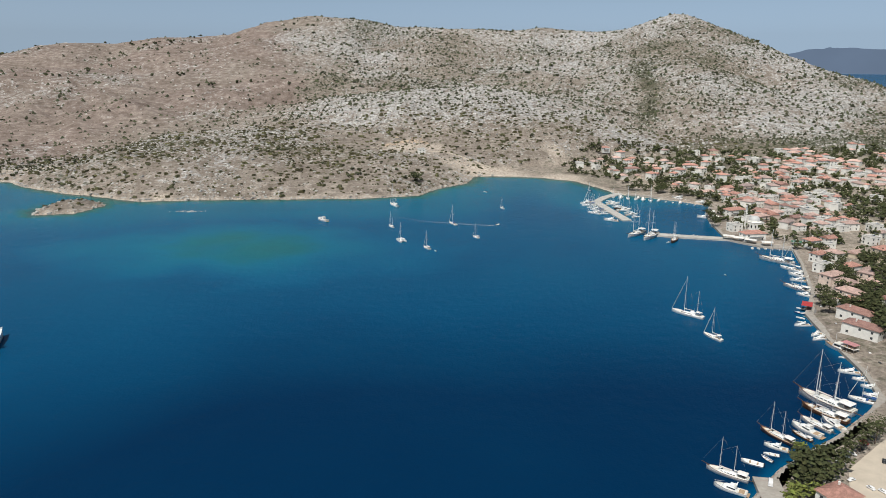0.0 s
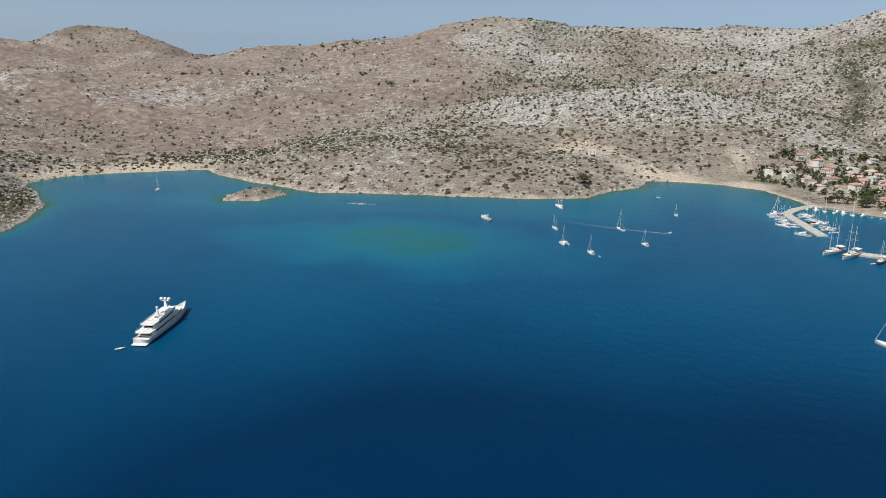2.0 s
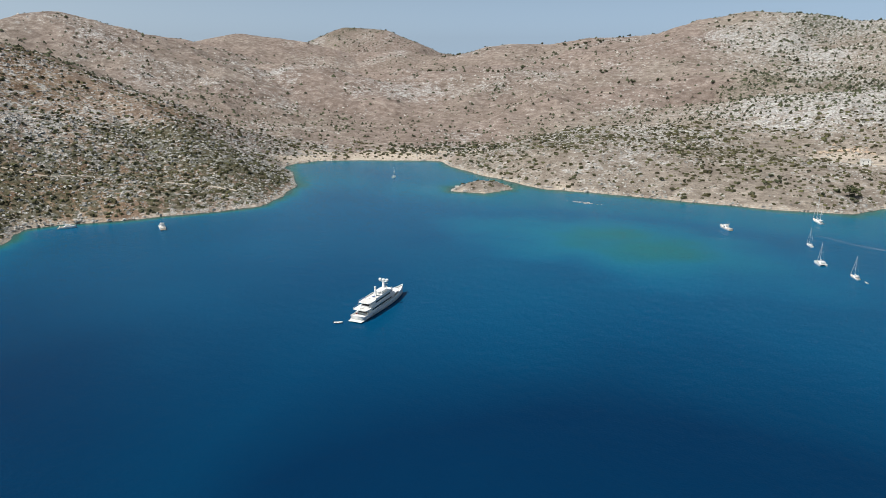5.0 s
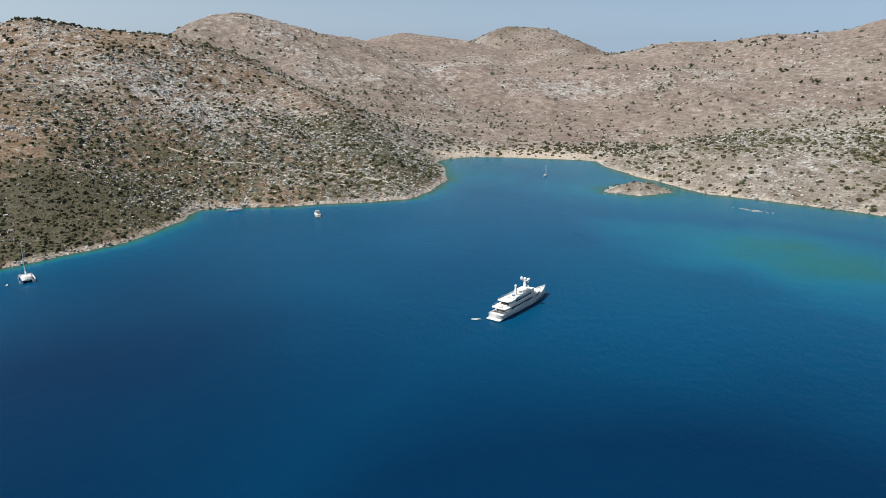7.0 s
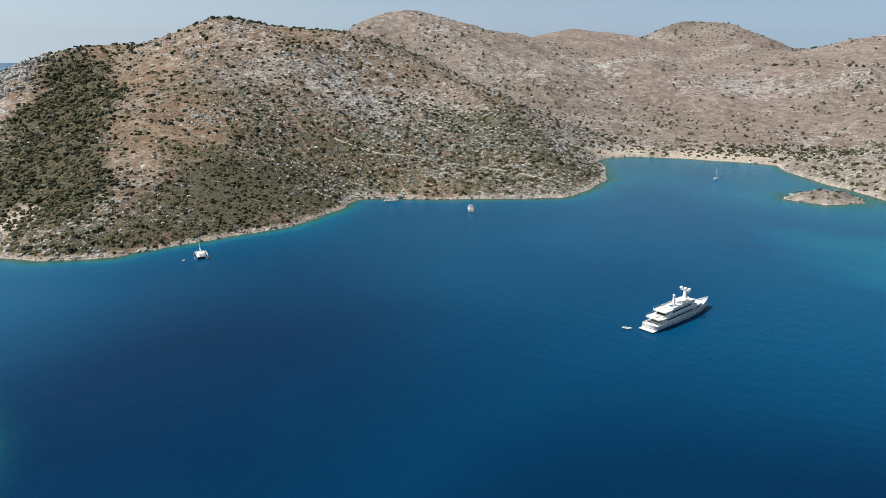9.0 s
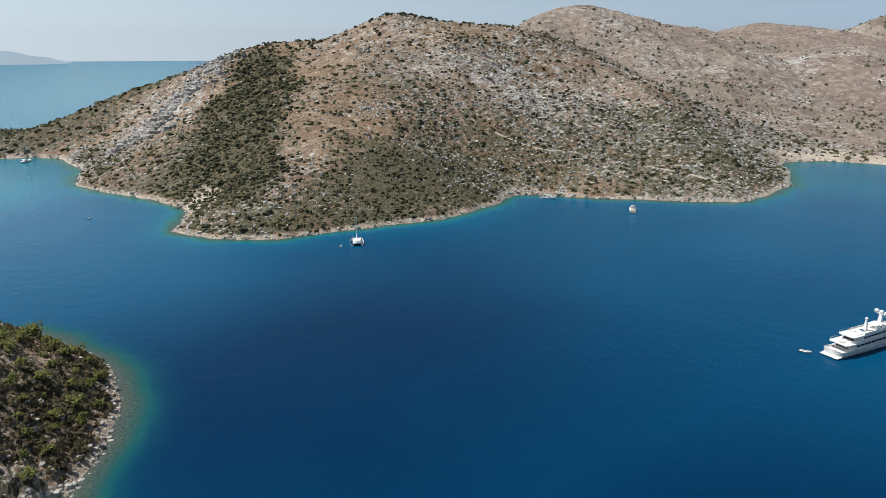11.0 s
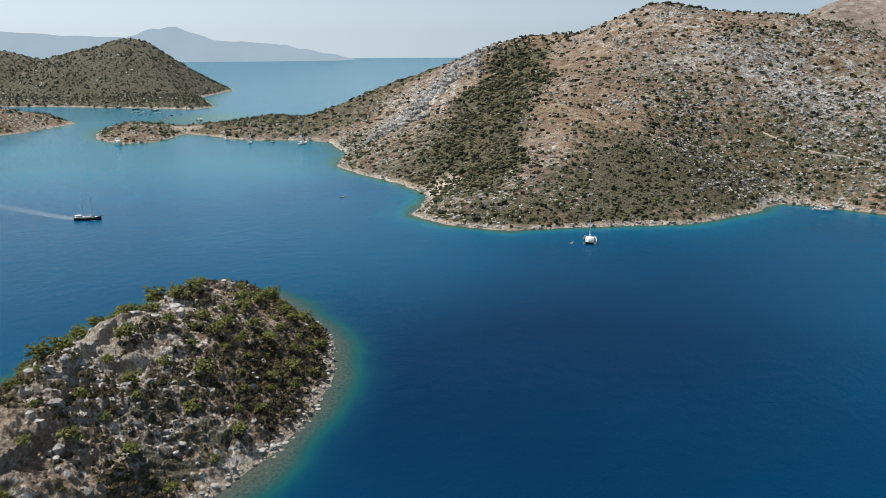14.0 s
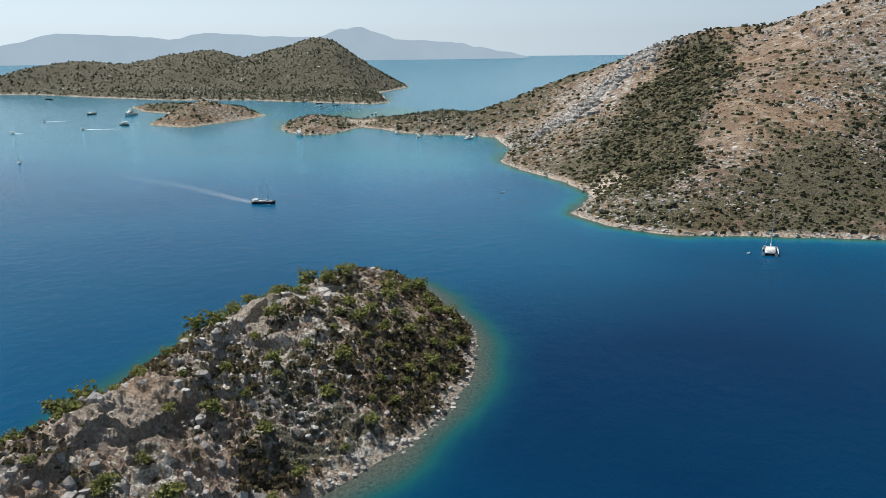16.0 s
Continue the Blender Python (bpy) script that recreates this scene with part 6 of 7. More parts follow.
# stones awash off the north shore
n = 40
o = scatter_mesh("reef", np.stack([-252 + rs.normal(0, 7, n), 676 + rs.normal(0, 2.0, n), np.full(n, 0.0)], 1), 0.4 + 0.8 * rs.rand(n), 0.6, M_ROCK, seed=10, lift=0.1)
tagged(o, "bare white rocks awash just off the shore", "reef", kind="stuff")


# ---------------------------------------------------------------- the village
def tile_material(name, color):
    m, t, b = material(name, 0.85, 0, 0.3)
    tc = t.nodes.new("ShaderNodeTexCoord").outputs["Object"]
    w = nd(t, "ShaderNodeTexWave", Scale=3.2, Distortion=0.6)
    link(t, tc, w.inputs["Vector"])
    n1, n2 = noise_tex(t, 0.7, 5, 0.7, tc), noise_tex(t, 5.0, 3, 0.6, tc)
    c = ramp(t, n1, (0.25, tuple(v * 0.62 for v in color)), (0.55, color), (0.8, tuple(min(1, v * 1.3 + 0.04) for v in color)))
    c = mix(t, 1.0, c, ramp(t, n2, (0.3, (0.75, 0.75, 0.75)), (0.7, (1.15, 1.12, 1.1))), "MULTIPLY")
    rnd = t.nodes.new("ShaderNodeObjectInfo").outputs["Random"]
    c = mix(t, 1.0, c, ramp(t, rnd, (0.0, (0.68, 0.76, 0.82)), (0.5, (1, 1, 1)), (1.0, (1.22, 1.2, 1.2))), "MULTIPLY")
    rnd = t.nodes.new("ShaderNodeNewGeometry").outputs["Random Per Island"]
    c = mix(t, 1.0, c, ramp(t, rnd, (0.0, (0.72, 0.80, 0.86)), (0.5, (0.98, 1, 1.02)), (1.0, (1.18, 1.22, 1.25))), "MULTIPLY")
    link(t, c, b.inputs["Base Color"])
    bump(t, b, w.outputs["Fac"], 0.7, 0.12)
    return m


M_TILE = tile_material("terracotta_tiles", (0.55, 0.29, 0.225))
M_TILE2 = tile_material("faded_pink_tiles", (0.60, 0.41, 0.345))
M_WALLS = [plain("white_render", (0.78, 0.76, 0.71), 0.9, vary=0.14, scale=0.5), plain("cream_render", (0.66, 0.57, 0.44), 0.9, vary=0.16, scale=0.5),
           plain("rose_render", (0.70, 0.57, 0.49), 0.9, vary=0.16, scale=0.5), plain("stone_wall", (0.42, 0.37, 0.31), 0.95, vary=0.35, scale=2.5)]
M_FRAME = plain("window_frame_paint", (0.62, 0.60, 0.56), 0.6, vary=0.1)
M_SHUTTER = plain("brown_shutter", (0.16, 0.09, 0.05), 0.7, vary=0.3)
M_PANE = plain("window_pane", (0.07, 0.075, 0.08), 0.2, vary=0.3, spec=0.5)
M_SLAB = plain("roof_slab", (0.46, 0.44, 0.41), 0.95, vary=0.3, scale=0.6)
M_CONCRETE = plain("quay_concrete", (0.46, 0.44, 0.40), 0.95, vary=0.25, scale=0.25)
M_ASPHALT = plain("old_asphalt", (0.22, 0.21, 0.195), 0.95, vary=0.25, scale=0.3)
M_PAVING = plain("pale_paving", (0.36, 0.33, 0.29), 0.95, vary=0.25, scale=0.4)
M_EARTH = plain("parking_earth", (0.52, 0.45, 0.36), 0.95, vary=0.15, scale=0.15)
M_METAL = plain("grey_metal", (0.35, 0.36, 0.37), 0.5, metal=0.6, vary=0.1)


def roof_bm(w, d, z, rise, kind, over=0.55, thick=0.22):
    """Hipped or gabled, with eaves and a fascia."""
    bm = B()
    a, b = w / 2 + over, d / 2 + over
    base = [bm.verts.new((sx * a, sy * b, z)) for sx, sy in ((-1, -1), (1, -1), (1, 1), (-1, 1))]
    eave = [bm.verts.new((v.co.x, v.co.y, z + thick)) for v in base]
    run = a - (b if kind == "hip" else 0)
    if run < 0.05:
        run = 0.05
    r0, r1 = bm.verts.new((-run, 0, z + thick + rise)), bm.verts.new((run, 0, z + thick + rise))
    for k in range(4):
        bm.faces.new((base[k], base[(k + 1) % 4], eave[(k + 1) % 4], eave[k]))
    bm.faces.new((eave[0], eave[1], r1, r0))
    bm.faces.new((eave[2], eave[3], r0, r1))
    bm.faces.new((eave[1], eave[2], r1))
    bm.faces.new((eave[3], eave[0], r0))
    bm.faces.new(base[::-1])
    return bm


def make_house(label, w, d, storeys, roof, wall, tile, seed, balcony=False, plainer=False):
    r = random.Random(seed)
    o = thing("house", label, "house", "houses of the village")
    h = 2.9 * storeys + 0.3
    part("wall", box(B(), (0, 0, h / 2 - 0.6), (w, d, h + 1.2)), wall, o)
    if roof == "flat":
        part("roof", box(B(), (0, 0, h + 0.12), (w + 0.3, d + 0.3, 0.26), bevel=0.04), M_SLAB, o, "flat concrete roof")
        for sx, sy, lx, ly in ((0, 1, w, 0.2), (0, -1, w, 0.2), (1, 0, 0.2, d), (-1, 0, 0.2, d)):
            part("parapet", box(B(), (sx * w / 2, sy * d / 2, h + 0.5), (lx, ly, 0.6)), wall, o)
        t = part("water_tank", rod(B(), (w * 0.2, d * 0.1, h + 1.0), (w * 0.2 + 1.6, d * 0.1, h + 1.0), 0.5, 0.5, 10), M_ALU, o, "white water tank")
        part("solar_panel", box(B(), (w * 0.2 + 0.8, d * 0.1 - 1.3, h + 0.7), (1.8, 1.2, 0.08)), M_GLASS, t)
    else:
        rf = part("roof", roof_bm(w, d, h - 0.02, min(w, d) * 0.24, roof), tile, o, "tiled roof")
        if not plainer:
            part("chimney", box(box(B(), (w * 0.18, d * 0.2, h + min(w, d) * 0.2), (0.6, 0.6, 1.6)), (w * 0.18, d * 0.2, h + min(w, d) * 0.2 + 0.85), (0.8, 0.8, 0.12)), wall, rf)
    for s in range(storeys):
        z = 2.9 * s + 1.6
        for axis, length, off in ((0, w, d / 2), (1, d, w / 2)):
            n = max(2, int(length / 5.2))
            for sgn in ((-1,) if plainer else (-1, 1)):
                for k in range((2, 0)[axis] if plainer else n):
                    p = -length / 2 + length * (k + 0.5) / (2 if plainer else n)
                    if s == 0 and axis == 0 and sgn == -1 and k == n // 2 and not plainer:
                        c, sz = (p, -off - 0.02, 1.05), (1.0, 0.12, 2.1)
                        part("door", box(B(), c, sz), M_SHUTTER, o, "brown door")
                        continue
                    if r.random() < 0.15:
                        continue
                    c = (p, sgn * (off + 0.01), z) if axis == 0 else (sgn * (off + 0.01), p, z)
                    sz = (1.2, 0.1, 1.35) if axis == 0 else (0.1, 1.2, 1.35)
                    part("window", box(B(), c, sz), M_PANE, o)
    if balcony:
        bl = part("balcony", box(B(), (0, -d / 2 - 0.75, 2.95), (w * 0.7, 1.5, 0.18)), M_SLAB, o)
        part("railing", box(B(), (0, -d / 2 - 1.45, 3.5), (w * 0.7, 0.06, 0.95)), M_METAL, bl)
        for k in (-1, 1):
            part("post", rod(B(), (k * w * 0.33, -d / 2 - 1.4, 0), (k * w * 0.33, -d / 2 - 1.4, 2.9), 0.1), wall, bl)
    return o


HOUSES = [
    make_house("white two-storey house with hipped terracotta roof", 11, 9, 2, "hip", M_WALLS[0], M_TILE, 1, True),
    make_house("cream house with faded pink tiled roof", 10, 8, 1, "gable", M_WALLS[1], M_TILE2, 2),
    make_house("white house with gabled red roof among trees", 9, 8, 2, "gable", M_WALLS[0], M_TILE, 3),
    make_house("stone cottage with weathered tiled roof", 9, 6.5, 1, "gable", M_WALLS[3], M_TILE2, 4),
    make_house("flat-roofed white house with water tank on top", 10, 9, 2, "flat", M_WALLS[0], M_TILE, 5),
    make_house("rose-rendered guest house with balcony and hipped roof", 15, 9, 2, "hip", M_WALLS[2], M_TILE2, 6, True),
    make_house("long white pension with terracotta roof", 19, 9, 2, "hip", M_WALLS[0], M_TILE, 7, True),
    make_house("cream three-storey house with red tiled roof", 12, 10, 3, "hip", M_WALLS[1], M_TILE, 8, True),
    make_house("whitewashed house with faded tiled roof up the village", 12, 9, 2, "hip", M_WALLS[0], M_TILE2, 11, plainer=True),
    make_house("low cream house with tiled roof up the village", 13, 8, 1, "gable", M_WALLS[1], M_TILE2, 12, plainer=True),
    make_house("rose-coloured house with tiled roof up the village", 11, 9, 2, "gable", M_WALLS[2], M_TILE, 13, plainer=True),
    make_house("broad white house with terracotta roof up the village", 16, 10, 2, "hip", M_WALLS[0], M_TILE2, 14, plainer=True),
    make_house("flat-roofed white house up the village", 12, 9, 2, "flat", M_WALLS[0], M_TILE2, 15, plainer=True),
    make_house("tall white house with small red roof up the village", 9, 9, 3, "hip", M_WALLS[0], M_TILE, 16, plainer=True),
]
HOUSE_SIZE = [7.5, 6.6, 6.5, 5.8, 7, 9, 11, 8, 7.5, 7.6, 7, 9.4, 7.5, 6.4]
built, taken = set(), []


def settle(kind, x, y, heading, k=1.0):
    z = land_z(x, y) + 0.05
    m = Matrix.Translation((x, y, z)) @ Matrix.Rotation(radians(heading), 4, "Z") @ Matrix.Diagonal((k, k, k, 1))
    taken.append((x, y, HOUSE_SIZE[kind] * k))
    if kind in built:
        return copy_thing(HOUSES[kind], m)
    built.add(kind)
    HOUSES[kind].matrix_basis = m
    return HOUSES[kind]


for kind, x, y, h in [(0, 295, 538, 20), (2, 311, 543, 20), (1, 293, 518, 25), (2, 279, 498, 30), (4, 269, 472, 30), (0, 285, 466, 25), (5, 262, 446, 25), (7, 326, 497, 20), (1, 312, 508, 30),
                      (4, 345, 543, 20), (5, 262, 428, 118), (5, 254, 410, 118), (0, 244, 393, 118), (6, 237, 374, 118), (6, 228, 352, 125), (2, 268, 395, 20), (4, 371, 582, 10), (0, 133, 203, 25),
                      (0, 235, 1013, 10), (6, 245, 898, 10), (2, 275, 890, 0), (6, 327, 918, -10), (7, 398, 1028, 0), (4, 377, 1040, 0), (0, 410, 955, 15), (4, 359, 895, 0), (1, 310, 792, 25),
                      (5, 341, 774, 25), (2, 405, 873, 10), (6, 278, 650, 20), (5, 290, 622, 20), (4, 255, 592, 15), (6, 258, 562, 10), (4, -30, 958, 10)]:
    settle(kind, x, y, h)

TOWN = [(160, 925), (215, 850), (280, 745), (300, 690), (268, 640), (268, 580), (296, 560), (285, 480), (262, 415), (250, 350), (330, 330), (430, 450), (570, 700), (700, 900), (640, 1060), (400, 1060), (230, 1030)]
rng = random.Random(77)
tx, ty = np.array([rng.uniform(160, 700) for _ in range(9000)]), np.array([rng.uniform(330, 1060) for _ in range(9000)])
inside_town = signed_distance(tx, ty, TOWN)
plots = []
for x, y, d in sorted(zip(tx, ty, inside_town), key=lambda p: p[1] - 0.0001 * p[0]):
    if d < 4 or (fbm(np.array([x]), np.array([y]), 48, 2, 43)[0] > 0.05 and y > 330):      # gardens stay open
        continue
    far = max(0.0, (y - 640) / 420) + 2.2 * min(1, max(0, (y - 740) / 90)) * min(1, max(0, (470 - x) / 120))
    kind = rng.choice([0, 1, 1, 2, 2, 3, 5, 6, 7]) if y < 450 else rng.choice([8, 8, 9, 10, 11, 12, 12, 13, 13])
    if any((x - a) ** 2 + (y - b) ** 2 < (HOUSE_SIZE[kind] * 0.68 + c * 0.68 + 4 * far) ** 2 for a, b, c in taken):
        continue
    h, k = 20 + rng.uniform(-24, 24) + rng.choice((0, 90)), rng.uniform(0.62, 1.08)
    if len(plots) < 256:
        settle(kind, x, y, h, k)
    else:
        taken.append((x, y, HOUSE_SIZE[kind] * k))
    plots.append((kind, x, y, h, k))
verts, faces, slots, mats = [], [], [], []
for kind, x, y, h, k in plots[256:]:
    m = Matrix.Translation((x, y, land_z(x, y) + 0.05)) @ Matrix.Rotation(radians(h), 4, "Z") @ Matrix.Diagonal((k, k, k, 1))
    for piece in HOUSES[kind].children:
        me = piece.data
        if me.materials[0] not in mats:
            mats.append(me.materials[0])
        n = len(verts)
        verts += [tuple(m @ piece.matrix_basis @ v.co) for v in me.vertices]
        faces += [tuple(n + q for q in f.vertices) for f in me.polygons]
        slots += [mats.index(me.materials[0])] * len(me.polygons)
me = bpy.data.meshes.new("far_houses")
me.from_pydata(verts, [], faces)
for q in mats:
    me.materials.append(q)
me.polygons.foreach_set("material_index", slots)
tagged(new("far_houses", me), "pale houses with faded tiled roofs at the back of the village", "houses", kind="stuff")


def make_mosque():
    o = thing("mosque", "small white mosque with grey dome and one minaret", "mosque")
    part("wall", box(B(), (0, 0, 3.2), (13, 13, 8.4), bevel=0.1), M_WALLS[0], o)
    part("cornice", box(B(), (0, 0, 7.5), (13.6, 13.6, 0.35)), M_WALLS[0], o)
    part("drum", rod(B(), (0, 0, 7.6), (0, 0, 9.2), 5.6, 5.4, 16), M_WALLS[0], o)
    bm = ball(B(), (0, 0, 9.0), 5.4, 0.85, 3)
    bmesh.ops.delete(bm, geom=[v for v in bm.verts if v.co.z < 8.9], context="VERTS")
    part("dome", bm, plain("dome_lead", (0.55, 0.55, 0.54), 0.7, vary=0.15), o, "pale grey dome", True)
    part("finial", rod(B(), (0, 0, 13.4), (0, 0, 15.2), 0.15, 0.03), M_METAL, o)
    for s in (-1, 1):
        for k in (-1, 0, 1):
            part("window", box(B(), (k * 3.8, s * 6.52, 3.6), (1.4, 0.12, 2.8)), M_GLASS, o)
            part("window", box(B(), (s * 6.52, k * 3.8, 3.6), (0.12, 1.4, 2.8)), M_GLASS, o)
    mn = part("minaret", rod(rod(B(), (-8.5, 3, -1), (-8.5, 3, 5), 1.5, 1.4, 12), (-8.5, 3, 5), (-8.5, 3, 20), 0.95, 0.85, 12), M_WALLS[0], o)
    part("gallery", rod(B(), (-8.5, 3, 15.2), (-8.5, 3, 16.1), 1.1, 1.6, 12), M_WALLS[0], mn)
    part("spire", rod(B(), (-8.5, 3, 20), (-8.5, 3, 25), 0.95, 0.05, 12), plain("spire_lead", (0.40, 0.42, 0.44), 0.6), mn)
    return o


mosque = make_mosque()
mosque.matrix_basis = Matrix.Translation((274, 597, land_z(274, 597))) @ Matrix.Rotation(radians(20), 4, "Z") @ Matrix.Scale(0.86, 4)


def slab(name, pts, width, top, depth, mat, label, category):
    """A wall-sided strip along a line: a quay, a pier, a road."""
    bm = B()
    n = len(pts)
    rings = []
    for k, p in enumerate(pts):
        a, b = Vector(pts[max(k - 1, 0)]), Vector(pts[min(k + 1, n - 1)])
        d = (b - a).normalized()
        z = top if isinstance(top, float) else land_z(p[0], p[1]) + 0.12
        w = width / 2
        rings.append([(p[0] - d.y * w, p[1] + d.x * w, z - depth), (p[0] - d.y * w, p[1] + d.x * w, z), (p[0] + d.y * w, p[1] - d.x * w, z), (p[0] + d.y * w, p[1] - d.x * w, z - depth)])
    loft(bm, rings)
    me = bpy.data.meshes.new(name)
    bm.to_mesh(me)
    bm.free()
    me.materials.append(mat)
    return tagged(new(name, me), label, category, kind="structure")


slab("pavement_pier", [(198, 772), (176, 748), (162, 724), (166, 690), (173, 638)], 9.0, 1.25, 3.5, M_CONCRETE, "pale concrete pier with boats on both sides", "pier")
slab("pavement_quay", [(181, 585), (205, 577), (244, 568)], 9.0, 1.35, 3.5, M_CONCRETE, "concrete quay closing the small harbour", "quay")
slab("pavement_basin", [(206, 768), (226, 758), (256, 737), (282, 712), (259, 657), (251, 621), (244, 575)], 9.0, 1.5, 3.0, M_PAVING, "paved edge of the harbour basin", "quay")
slab("pavement_front", [(244, 566), (260, 547), (284, 538)], 10.0, 1.5, 3.0, M_PAVING, "paved waterfront before the cafes", "quay")
slab("pavement_promenade", [(283, 540), (267, 493), (240, 425), (218, 389), (211, 350), (206, 309), (198, 283), (181, 264), (163, 250), (128, 226), (110, 208), (98, 180)], 4.6, 1.5, 3.0, M_PAVING,
     "pale paved promenade along the water", "promenade")
slab("road", [(289, 537), (273, 491), (246, 425), (224, 390), (217, 352), (212, 309), (204, 280), (187, 260)], 5.0, 1.62, 1.5, M_ASPHALT, "narrow grey street behind the promenade", "street")
slab("pavement_lane", [(117, 221), (114, 205), (104, 182), (110, 150)], 9.0, 1.56, 1.5, M_PAVING, "pale lane past the trees", "lane")
lot = [(150, 226), (176, 247), (230, 240), (250, 190), (170, 150), (128, 185)]
bm = B()
bm.faces.new([bm.verts.new((x, y, 1.72)) for x, y in lot])
g = bmesh.ops.extrude_face_region(bm, geom=bm.faces[:])
bmesh.ops.translate(bm, vec=(0, 0, -1.4), verts=[v for v in g["geom"] if isinstance(v, bmesh.types.BMVert)])
bmesh.ops.recalc_face_normals(bm, faces=bm.faces[:])
me = bpy.data.meshes.new("pavement_parking")
bm.to_mesh(me)
bm.free()
me.materials.append(M_EARTH)
tagged(new("pavement_parking", me), "dusty pale parking ground", "parking lot", kind="structure")


def make_car(label, paint, van=False):
    o = thing("parked_car", label, "car", "parked cars")
    L, w = (5.2, 1.95) if van else (4.3, 1.75)
    part("body", box(B(), (0, 0, 0.62), (L, w, 0.62), taper=0.04, bevel=0.12), paint, o, "", True)
    top = part("cabin", box(B(), (-0.15 if not van else -0.4, 0, 1.25 if not van else 1.5), (2.5 if not van else 4.2, w * 0.92, 0.66 if not van else 1.15), taper=0.16 if not van else 0.06, bevel=0.1), paint, o, "", True)
    z = 1.22 if not van else 1.6
    for s in (-1, 1):
        part("side_window", box(B(), (-0.15, s * w * 0.435, z), (1.9, 0.08, 0.36)), M_GLASS, top)
    part("windscreen", box(B(), (1.0 if not van else 1.62, 0, z), (0.16, w * 0.76, 0.42)), M_GLASS, top)
    for x in (-L * 0.31, L * 0.31):
        for s in (-1, 1):
            wl = part("wheel", rod(B(), (x, s * (w / 2 - 0.2), 0.32), (x, s * (w / 2 + 0.01), 0.32), 0.32, None, 12), M_RUBBER, o)
            part("rim", rod(B(), (x, s * (w / 2 + 0.01), 0.32), (x, s * (w / 2 + 0.03), 0.32), 0.19, None, 8), M_ALU, wl)
    return o


CARS = [make_car("parked white car on the dusty ground", plain("white_car_paint", (0.75, 0.75, 0.74), 0.3, vary=0.05)), make_car("parked dark grey car beside others", plain("dark_car_paint", (0.03, 0.032, 0.036), 0.3, vary=0.2)),
        make_car("parked dark red car by the trees", plain("red_car_paint", (0.22, 0.02, 0.02), 0.3, vary=0.1)), make_car("parked silver car along the street", plain("silver_car_paint", (0.48, 0.49, 0.5), 0.3, metal=0.4, vary=0.1)),
        make_car("white van standing on the lane", plain("white_van_paint", (0.78, 0.78, 0.77), 0.35, vary=0.05), True)]
used = set()
for kind, x, y, h in [(0, 149, 230, 120), (0, 153, 233, 120), (0, 157, 236, 120), (2, 166, 244, 120), (1, 171, 247, 120), (1, 162, 240, 120), (1, 139, 222, 118), (1, 144, 226, 118), (0, 147, 219, 20),
                      (0, 151, 214, 115), (0, 154, 212, 115), (3, 158, 210, 115), (0, 144, 211, 115), (1, 166, 231, 60), (3, 171, 229, 60), (0, 175, 236, 120), (1, 180, 240, 120), (4, 117, 217, 65), (0, 160, 207, 115), (1, 164, 205, 115), (0, 168, 203, 115), (0, 172, 201, 115), (1, 185, 243, 120), (3, 190, 246, 120), (0, 178, 226, 60), (1, 183, 223, 60),
                      (0, 277, 500, 72), (3, 270, 482, 70), (1, 262, 462, 68), (0, 231, 400, 60), (3, 224, 371, 80), (0, 219, 330, 85), (1, 217, 318, 85), (0, 213, 300, 75), (3, 209, 287, 65)]:
    z = 1.72 if y < 250 and x > 128 else (1.56 if kind == 4 else 1.62)
    m = Matrix.Translation((x, y, z)) @ Matrix.Rotation(radians(h), 4, "Z") @ Matrix.Scale(0.85, 4)
    if kind in used:
        copy_thing(CARS[kind], m)
    else:
        used.add(kind)
        CARS[kind].matrix_basis = m


def make_pergola(label, mat, w=9.0, d=6.0):
    o = thing("terrace_awning", label, "awning", "cafe awnings on the waterfront")
    part("canopy", box(B(), (0, 0, 3.1), (w, d, 0.14), taper=0.06, bevel=0.03), mat, o)
    for sx in (-1, 0, 1):
        for sy in (-1, 1):
            part("post", rod(B(), (sx * w * 0.46, sy * d * 0.44, 0), (sx * w * 0.46, sy * d * 0.44, 3.05), 0.07), M_METAL, o)
    for k in range(3):
        part("table", box(B(), (-w * 0.3 + w * 0.3 * k, 0, 0.74), (1.1, 1.1, 0.06)), M_TEAK, o)
    return o


aw_w, aw_r = make_pergola("white cafe awning on the quay", M_CANVAS), make_pergola("red awning over the waterfront", M_RED)
aw_g = make_pergola("green awning beside the waterfront square", plain("green_canvas", (0.05, 0.16, 0.10), 0.9))
for ob, x, y, h in ((aw_w, 246, 560, -40), (aw_r, 221, 398, 60), (aw_g, 288, 547, -15)):
    ob.matrix_basis = Matrix.Translation((x, y, 1.5)) @ Matrix.Rotation(radians(h), 4, "Z")
for x, y, h in [(253, 553, -40), (263, 545, -15), (240, 566, -20), (257, 640, 75), (262, 663, 75)]:
    copy_thing(aw_w, Matrix.Translation((x, y, 1.5)) @ Matrix.Rotation(radians(h), 4, "Z"))

gardens = [make_tree("garden_tree", "leafy green garden tree between the houses", "tree", "village trees", M_LEAF, 7.5, 4.2, 105, 0.16, 60 + k, 0.2) for k in range(4)]
conifers = [make_tree("conifer", "tall dark conifer in the row by the water", "conifer", "trees by the parking ground", M_LEAF, 10.5, 2.3, 110, 0.08, 70 + k, 0.2) for k in range(2)]
oliv = make_tree("olive_tree", "light green spreading tree by the lane", "tree", "village trees", foliage("light_leaves", (0.06, 0.085, 0.02), (0.19, 0.22, 0.06), 0.8), 7.0, 4.0, 100, 0.15, 81, 0.2)
tree_first = set()


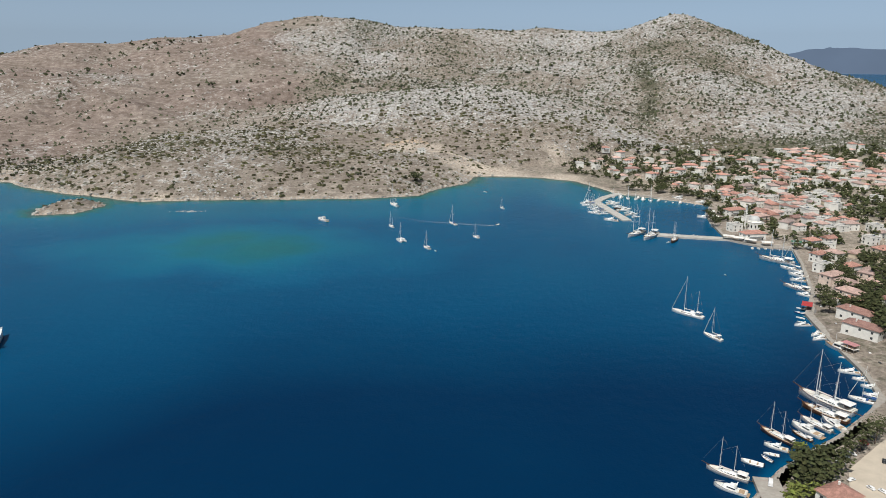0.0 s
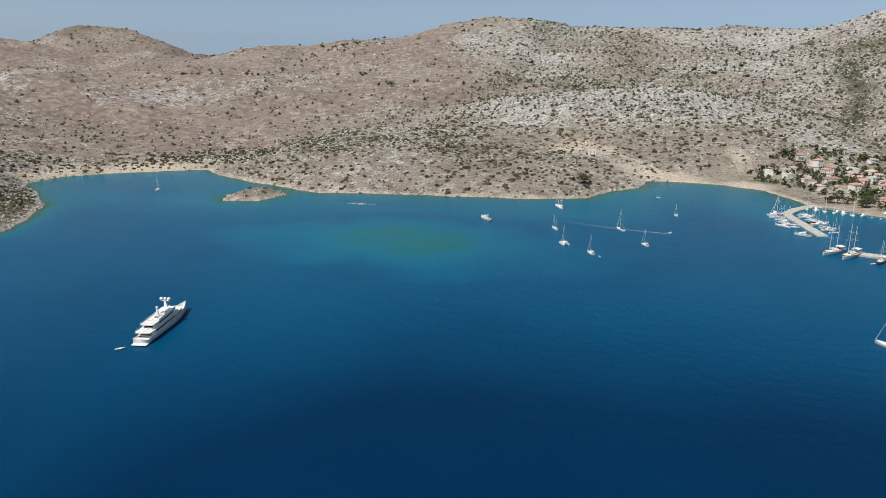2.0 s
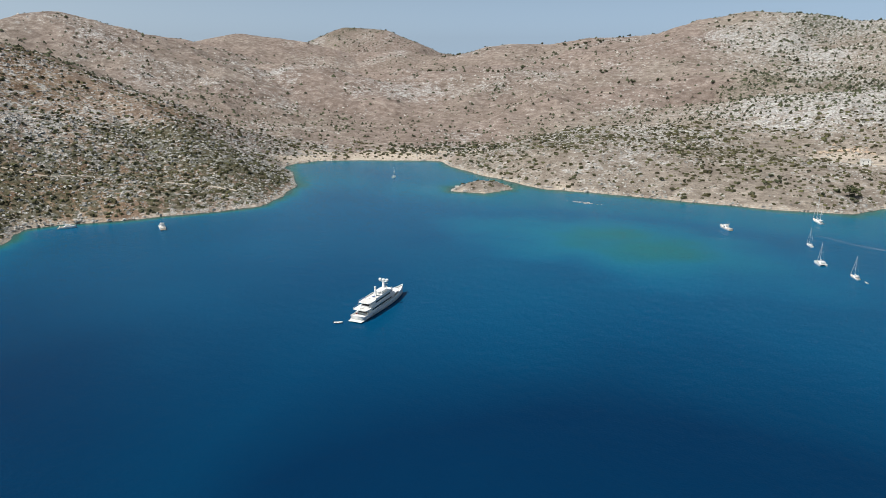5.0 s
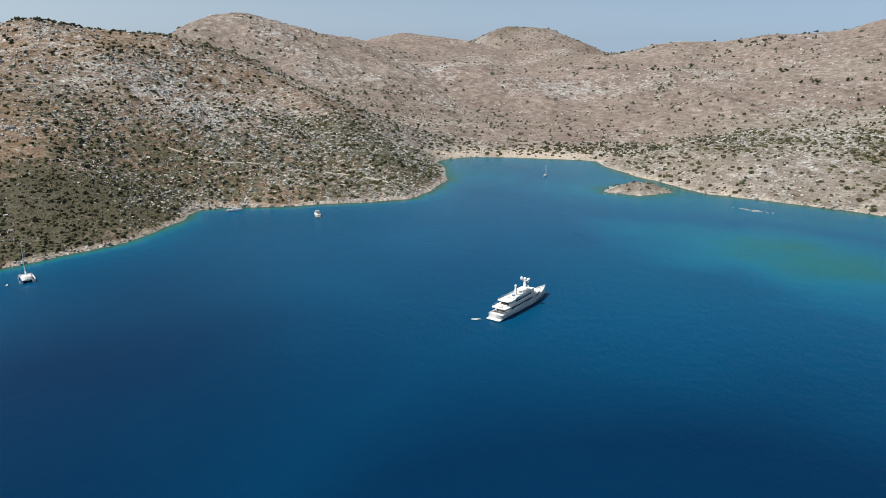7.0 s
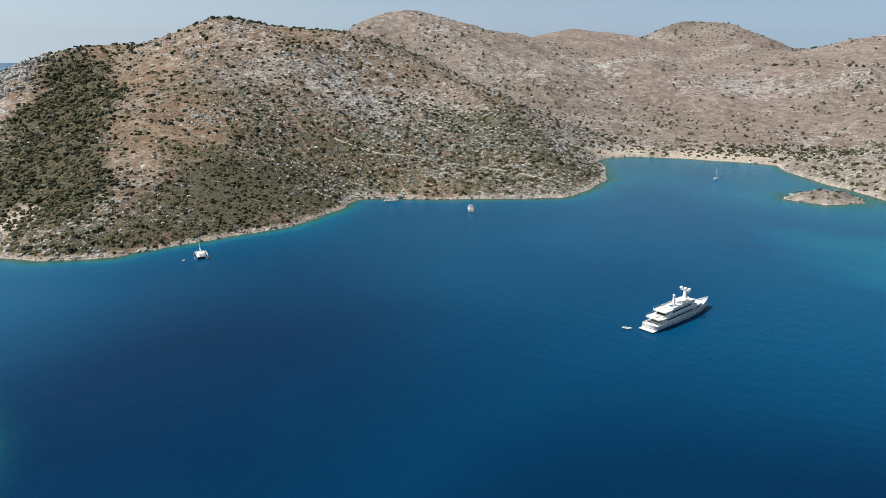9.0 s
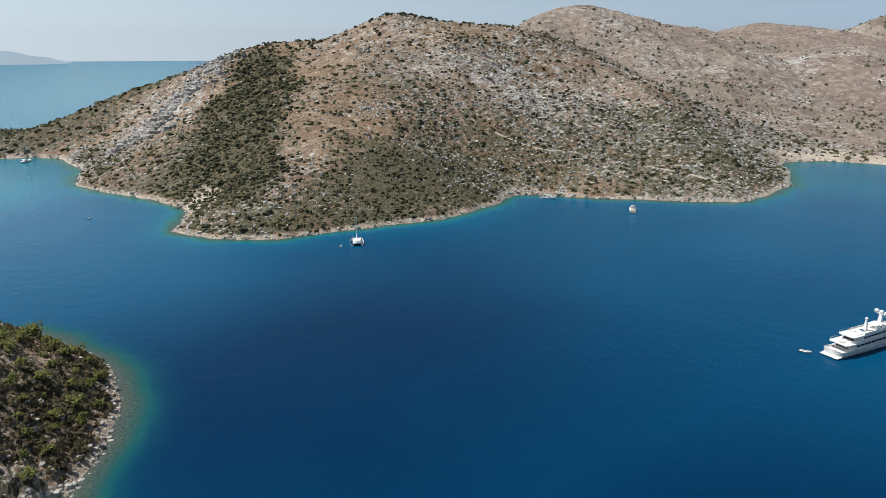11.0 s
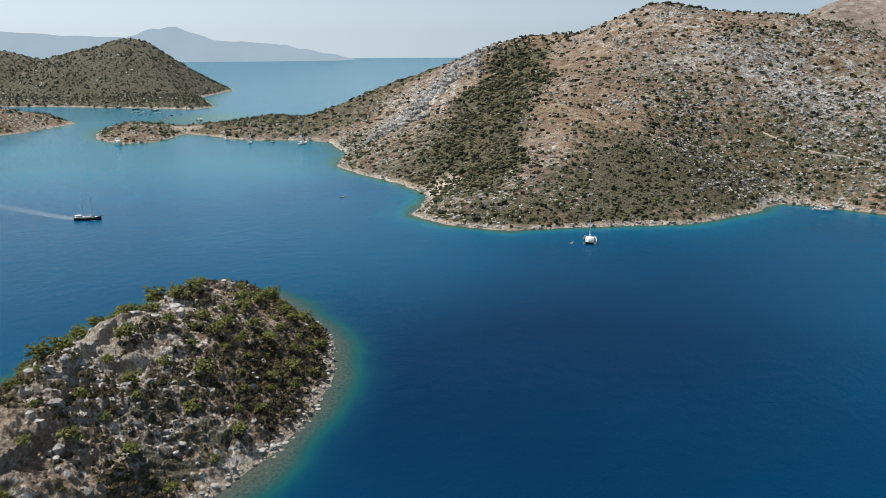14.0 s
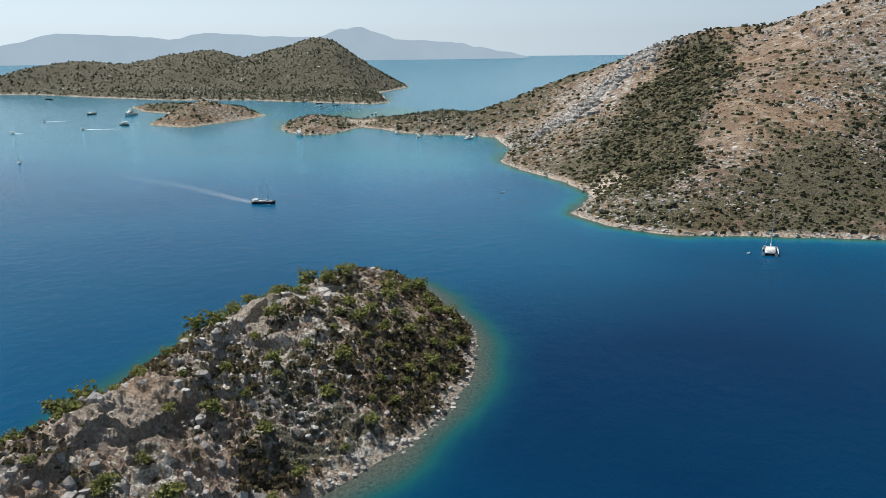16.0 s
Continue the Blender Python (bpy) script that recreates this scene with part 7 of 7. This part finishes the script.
def grow(t, x, y, k):
    z = max(land_z(x, y), 1.3) - 0.1
    if t.name in tree_first:
        return plant(t, x, y, z, k, rng)
    tree_first.add(t.name)
    t.matrix_basis = Matrix.Translation((x, y, z)) @ Matrix.Diagonal((k, k, k, 1))
    return t


for x, y in [(151, 240), (155, 243), (159, 246), (163, 249), (167, 251), (171, 254), (176, 257), (181, 261), (185, 264), (147, 237), (190, 263)]:
    grow(conifers[int(x) % 2], x + 2.5 + rng.uniform(-1, 1), y - 7 + rng.uniform(-1, 1), rng.uniform(0.85, 1.15))
for x, y, k in [(129, 229, 1.0), (133, 226, 1.1), (138, 231, 1.0), (126, 222, 1.1), (131, 219, 1.0), (136, 223, 0.9), (142, 229, 0.9), (123, 216, 0.9)]:
    grow(gardens[int(x) % 4], x + 3, y - 4, k * 1.15)
for x, y, k in [(121, 207, 1.0), (117, 203, 0.9), (126, 208, 0.9), (137, 236, 0.8)]:
    grow(oliv, x, y, k)
for k in range(30):      # gardens behind the street
    s = k / 29
    grow(gardens[k % 4], 262 - 42 * s + rng.uniform(8, 17), 462 - 165 * s + rng.uniform(-3, 3), rng.uniform(0.55, 0.95))
for k in range(130):      # green plots behind the waterfront
    x, y = rng.uniform(215, 300), rng.uniform(268, 440)
    if x > 221 + 0.28 * max(0, y - 330) and not any((x - a) ** 2 + (y - b) ** 2 < (c * 0.6 + 1.5) ** 2 for a, b, c in taken):
        grow(gardens[k % 4], x, y, rng.uniform(0.7, 1.25))
for k in range(16):      # along the street
    s = k / 15
    grow(gardens[k % 4], 299 - 38 * s + rng.uniform(-1.5, 1.5), 530 - 82 * s + rng.uniform(-2, 2), rng.uniform(0.5, 0.75))
for x, y, k in [(238, 412, 1.1), (232, 400, 1.0), (229, 388, 1.0), (241, 404, 0.9), (217, 347, 0), (297, 449, 1.4), (303, 440, 1.3), (291, 440, 1.3), (310, 450, 1.3), (286, 425, 1.2), (280, 410, 1.2), (262, 372, 1.3),
                (255, 365, 1.2), (270, 380, 1.2), (262, 352, 1.1), (300, 425, 1.2), (292, 410, 1.2), (280, 390, 1.2), (315, 430, 1.3), (263, 681, 1.1), (246, 612, 1.0), (250, 630, 1.0), (253, 645, 1.0), (270, 655, 1.0),
                (-34, 800, 1.3), (-30, 806, 1.0)]:
    if k:
        grow(gardens[int(x) % 4], x, y, k)
for k in range(26):      # green bank behind the basin
    s = k / 25
    grow(gardens[k % 4], 215 + 75 * s + rng.uniform(-5, 5), 785 - 62 * s + rng.uniform(-3, 12), rng.uniform(0.6, 1.0))
cl, cs, n_tree = [], [], 0
for x, y, d in zip(tx[::-1], ty[::-1], inside_town[::-1]):
    if d < -10 or n_tree > 1700 or any((x - a) ** 2 + (y - b) ** 2 < (c * 0.5 + 0.8) ** 2 for a, b, c in taken):
        continue
    n_tree += 1
    if y < 500:
        grow(gardens[n_tree % 4], x, y, rng.uniform(0.6, 1.1))
        continue
    z, s = land_z(x, y), rng.uniform(1.9, 3.9)
    for k in range(11):
        cl.append((x + rng.gauss(0, s * 0.55), y + rng.gauss(0, s * 0.55), z + s * rng.uniform(0.3, 1.7)))
        cs.append(s * rng.uniform(0.3, 0.6))
tagged(scatter_mesh("garden_trees", np.array(cl), np.array(cs), 0.85, M_LEAF, shape=OCTA, jitter=0.4, seed=31), "dark green garden trees among the farther houses", "trees", kind="stuff")
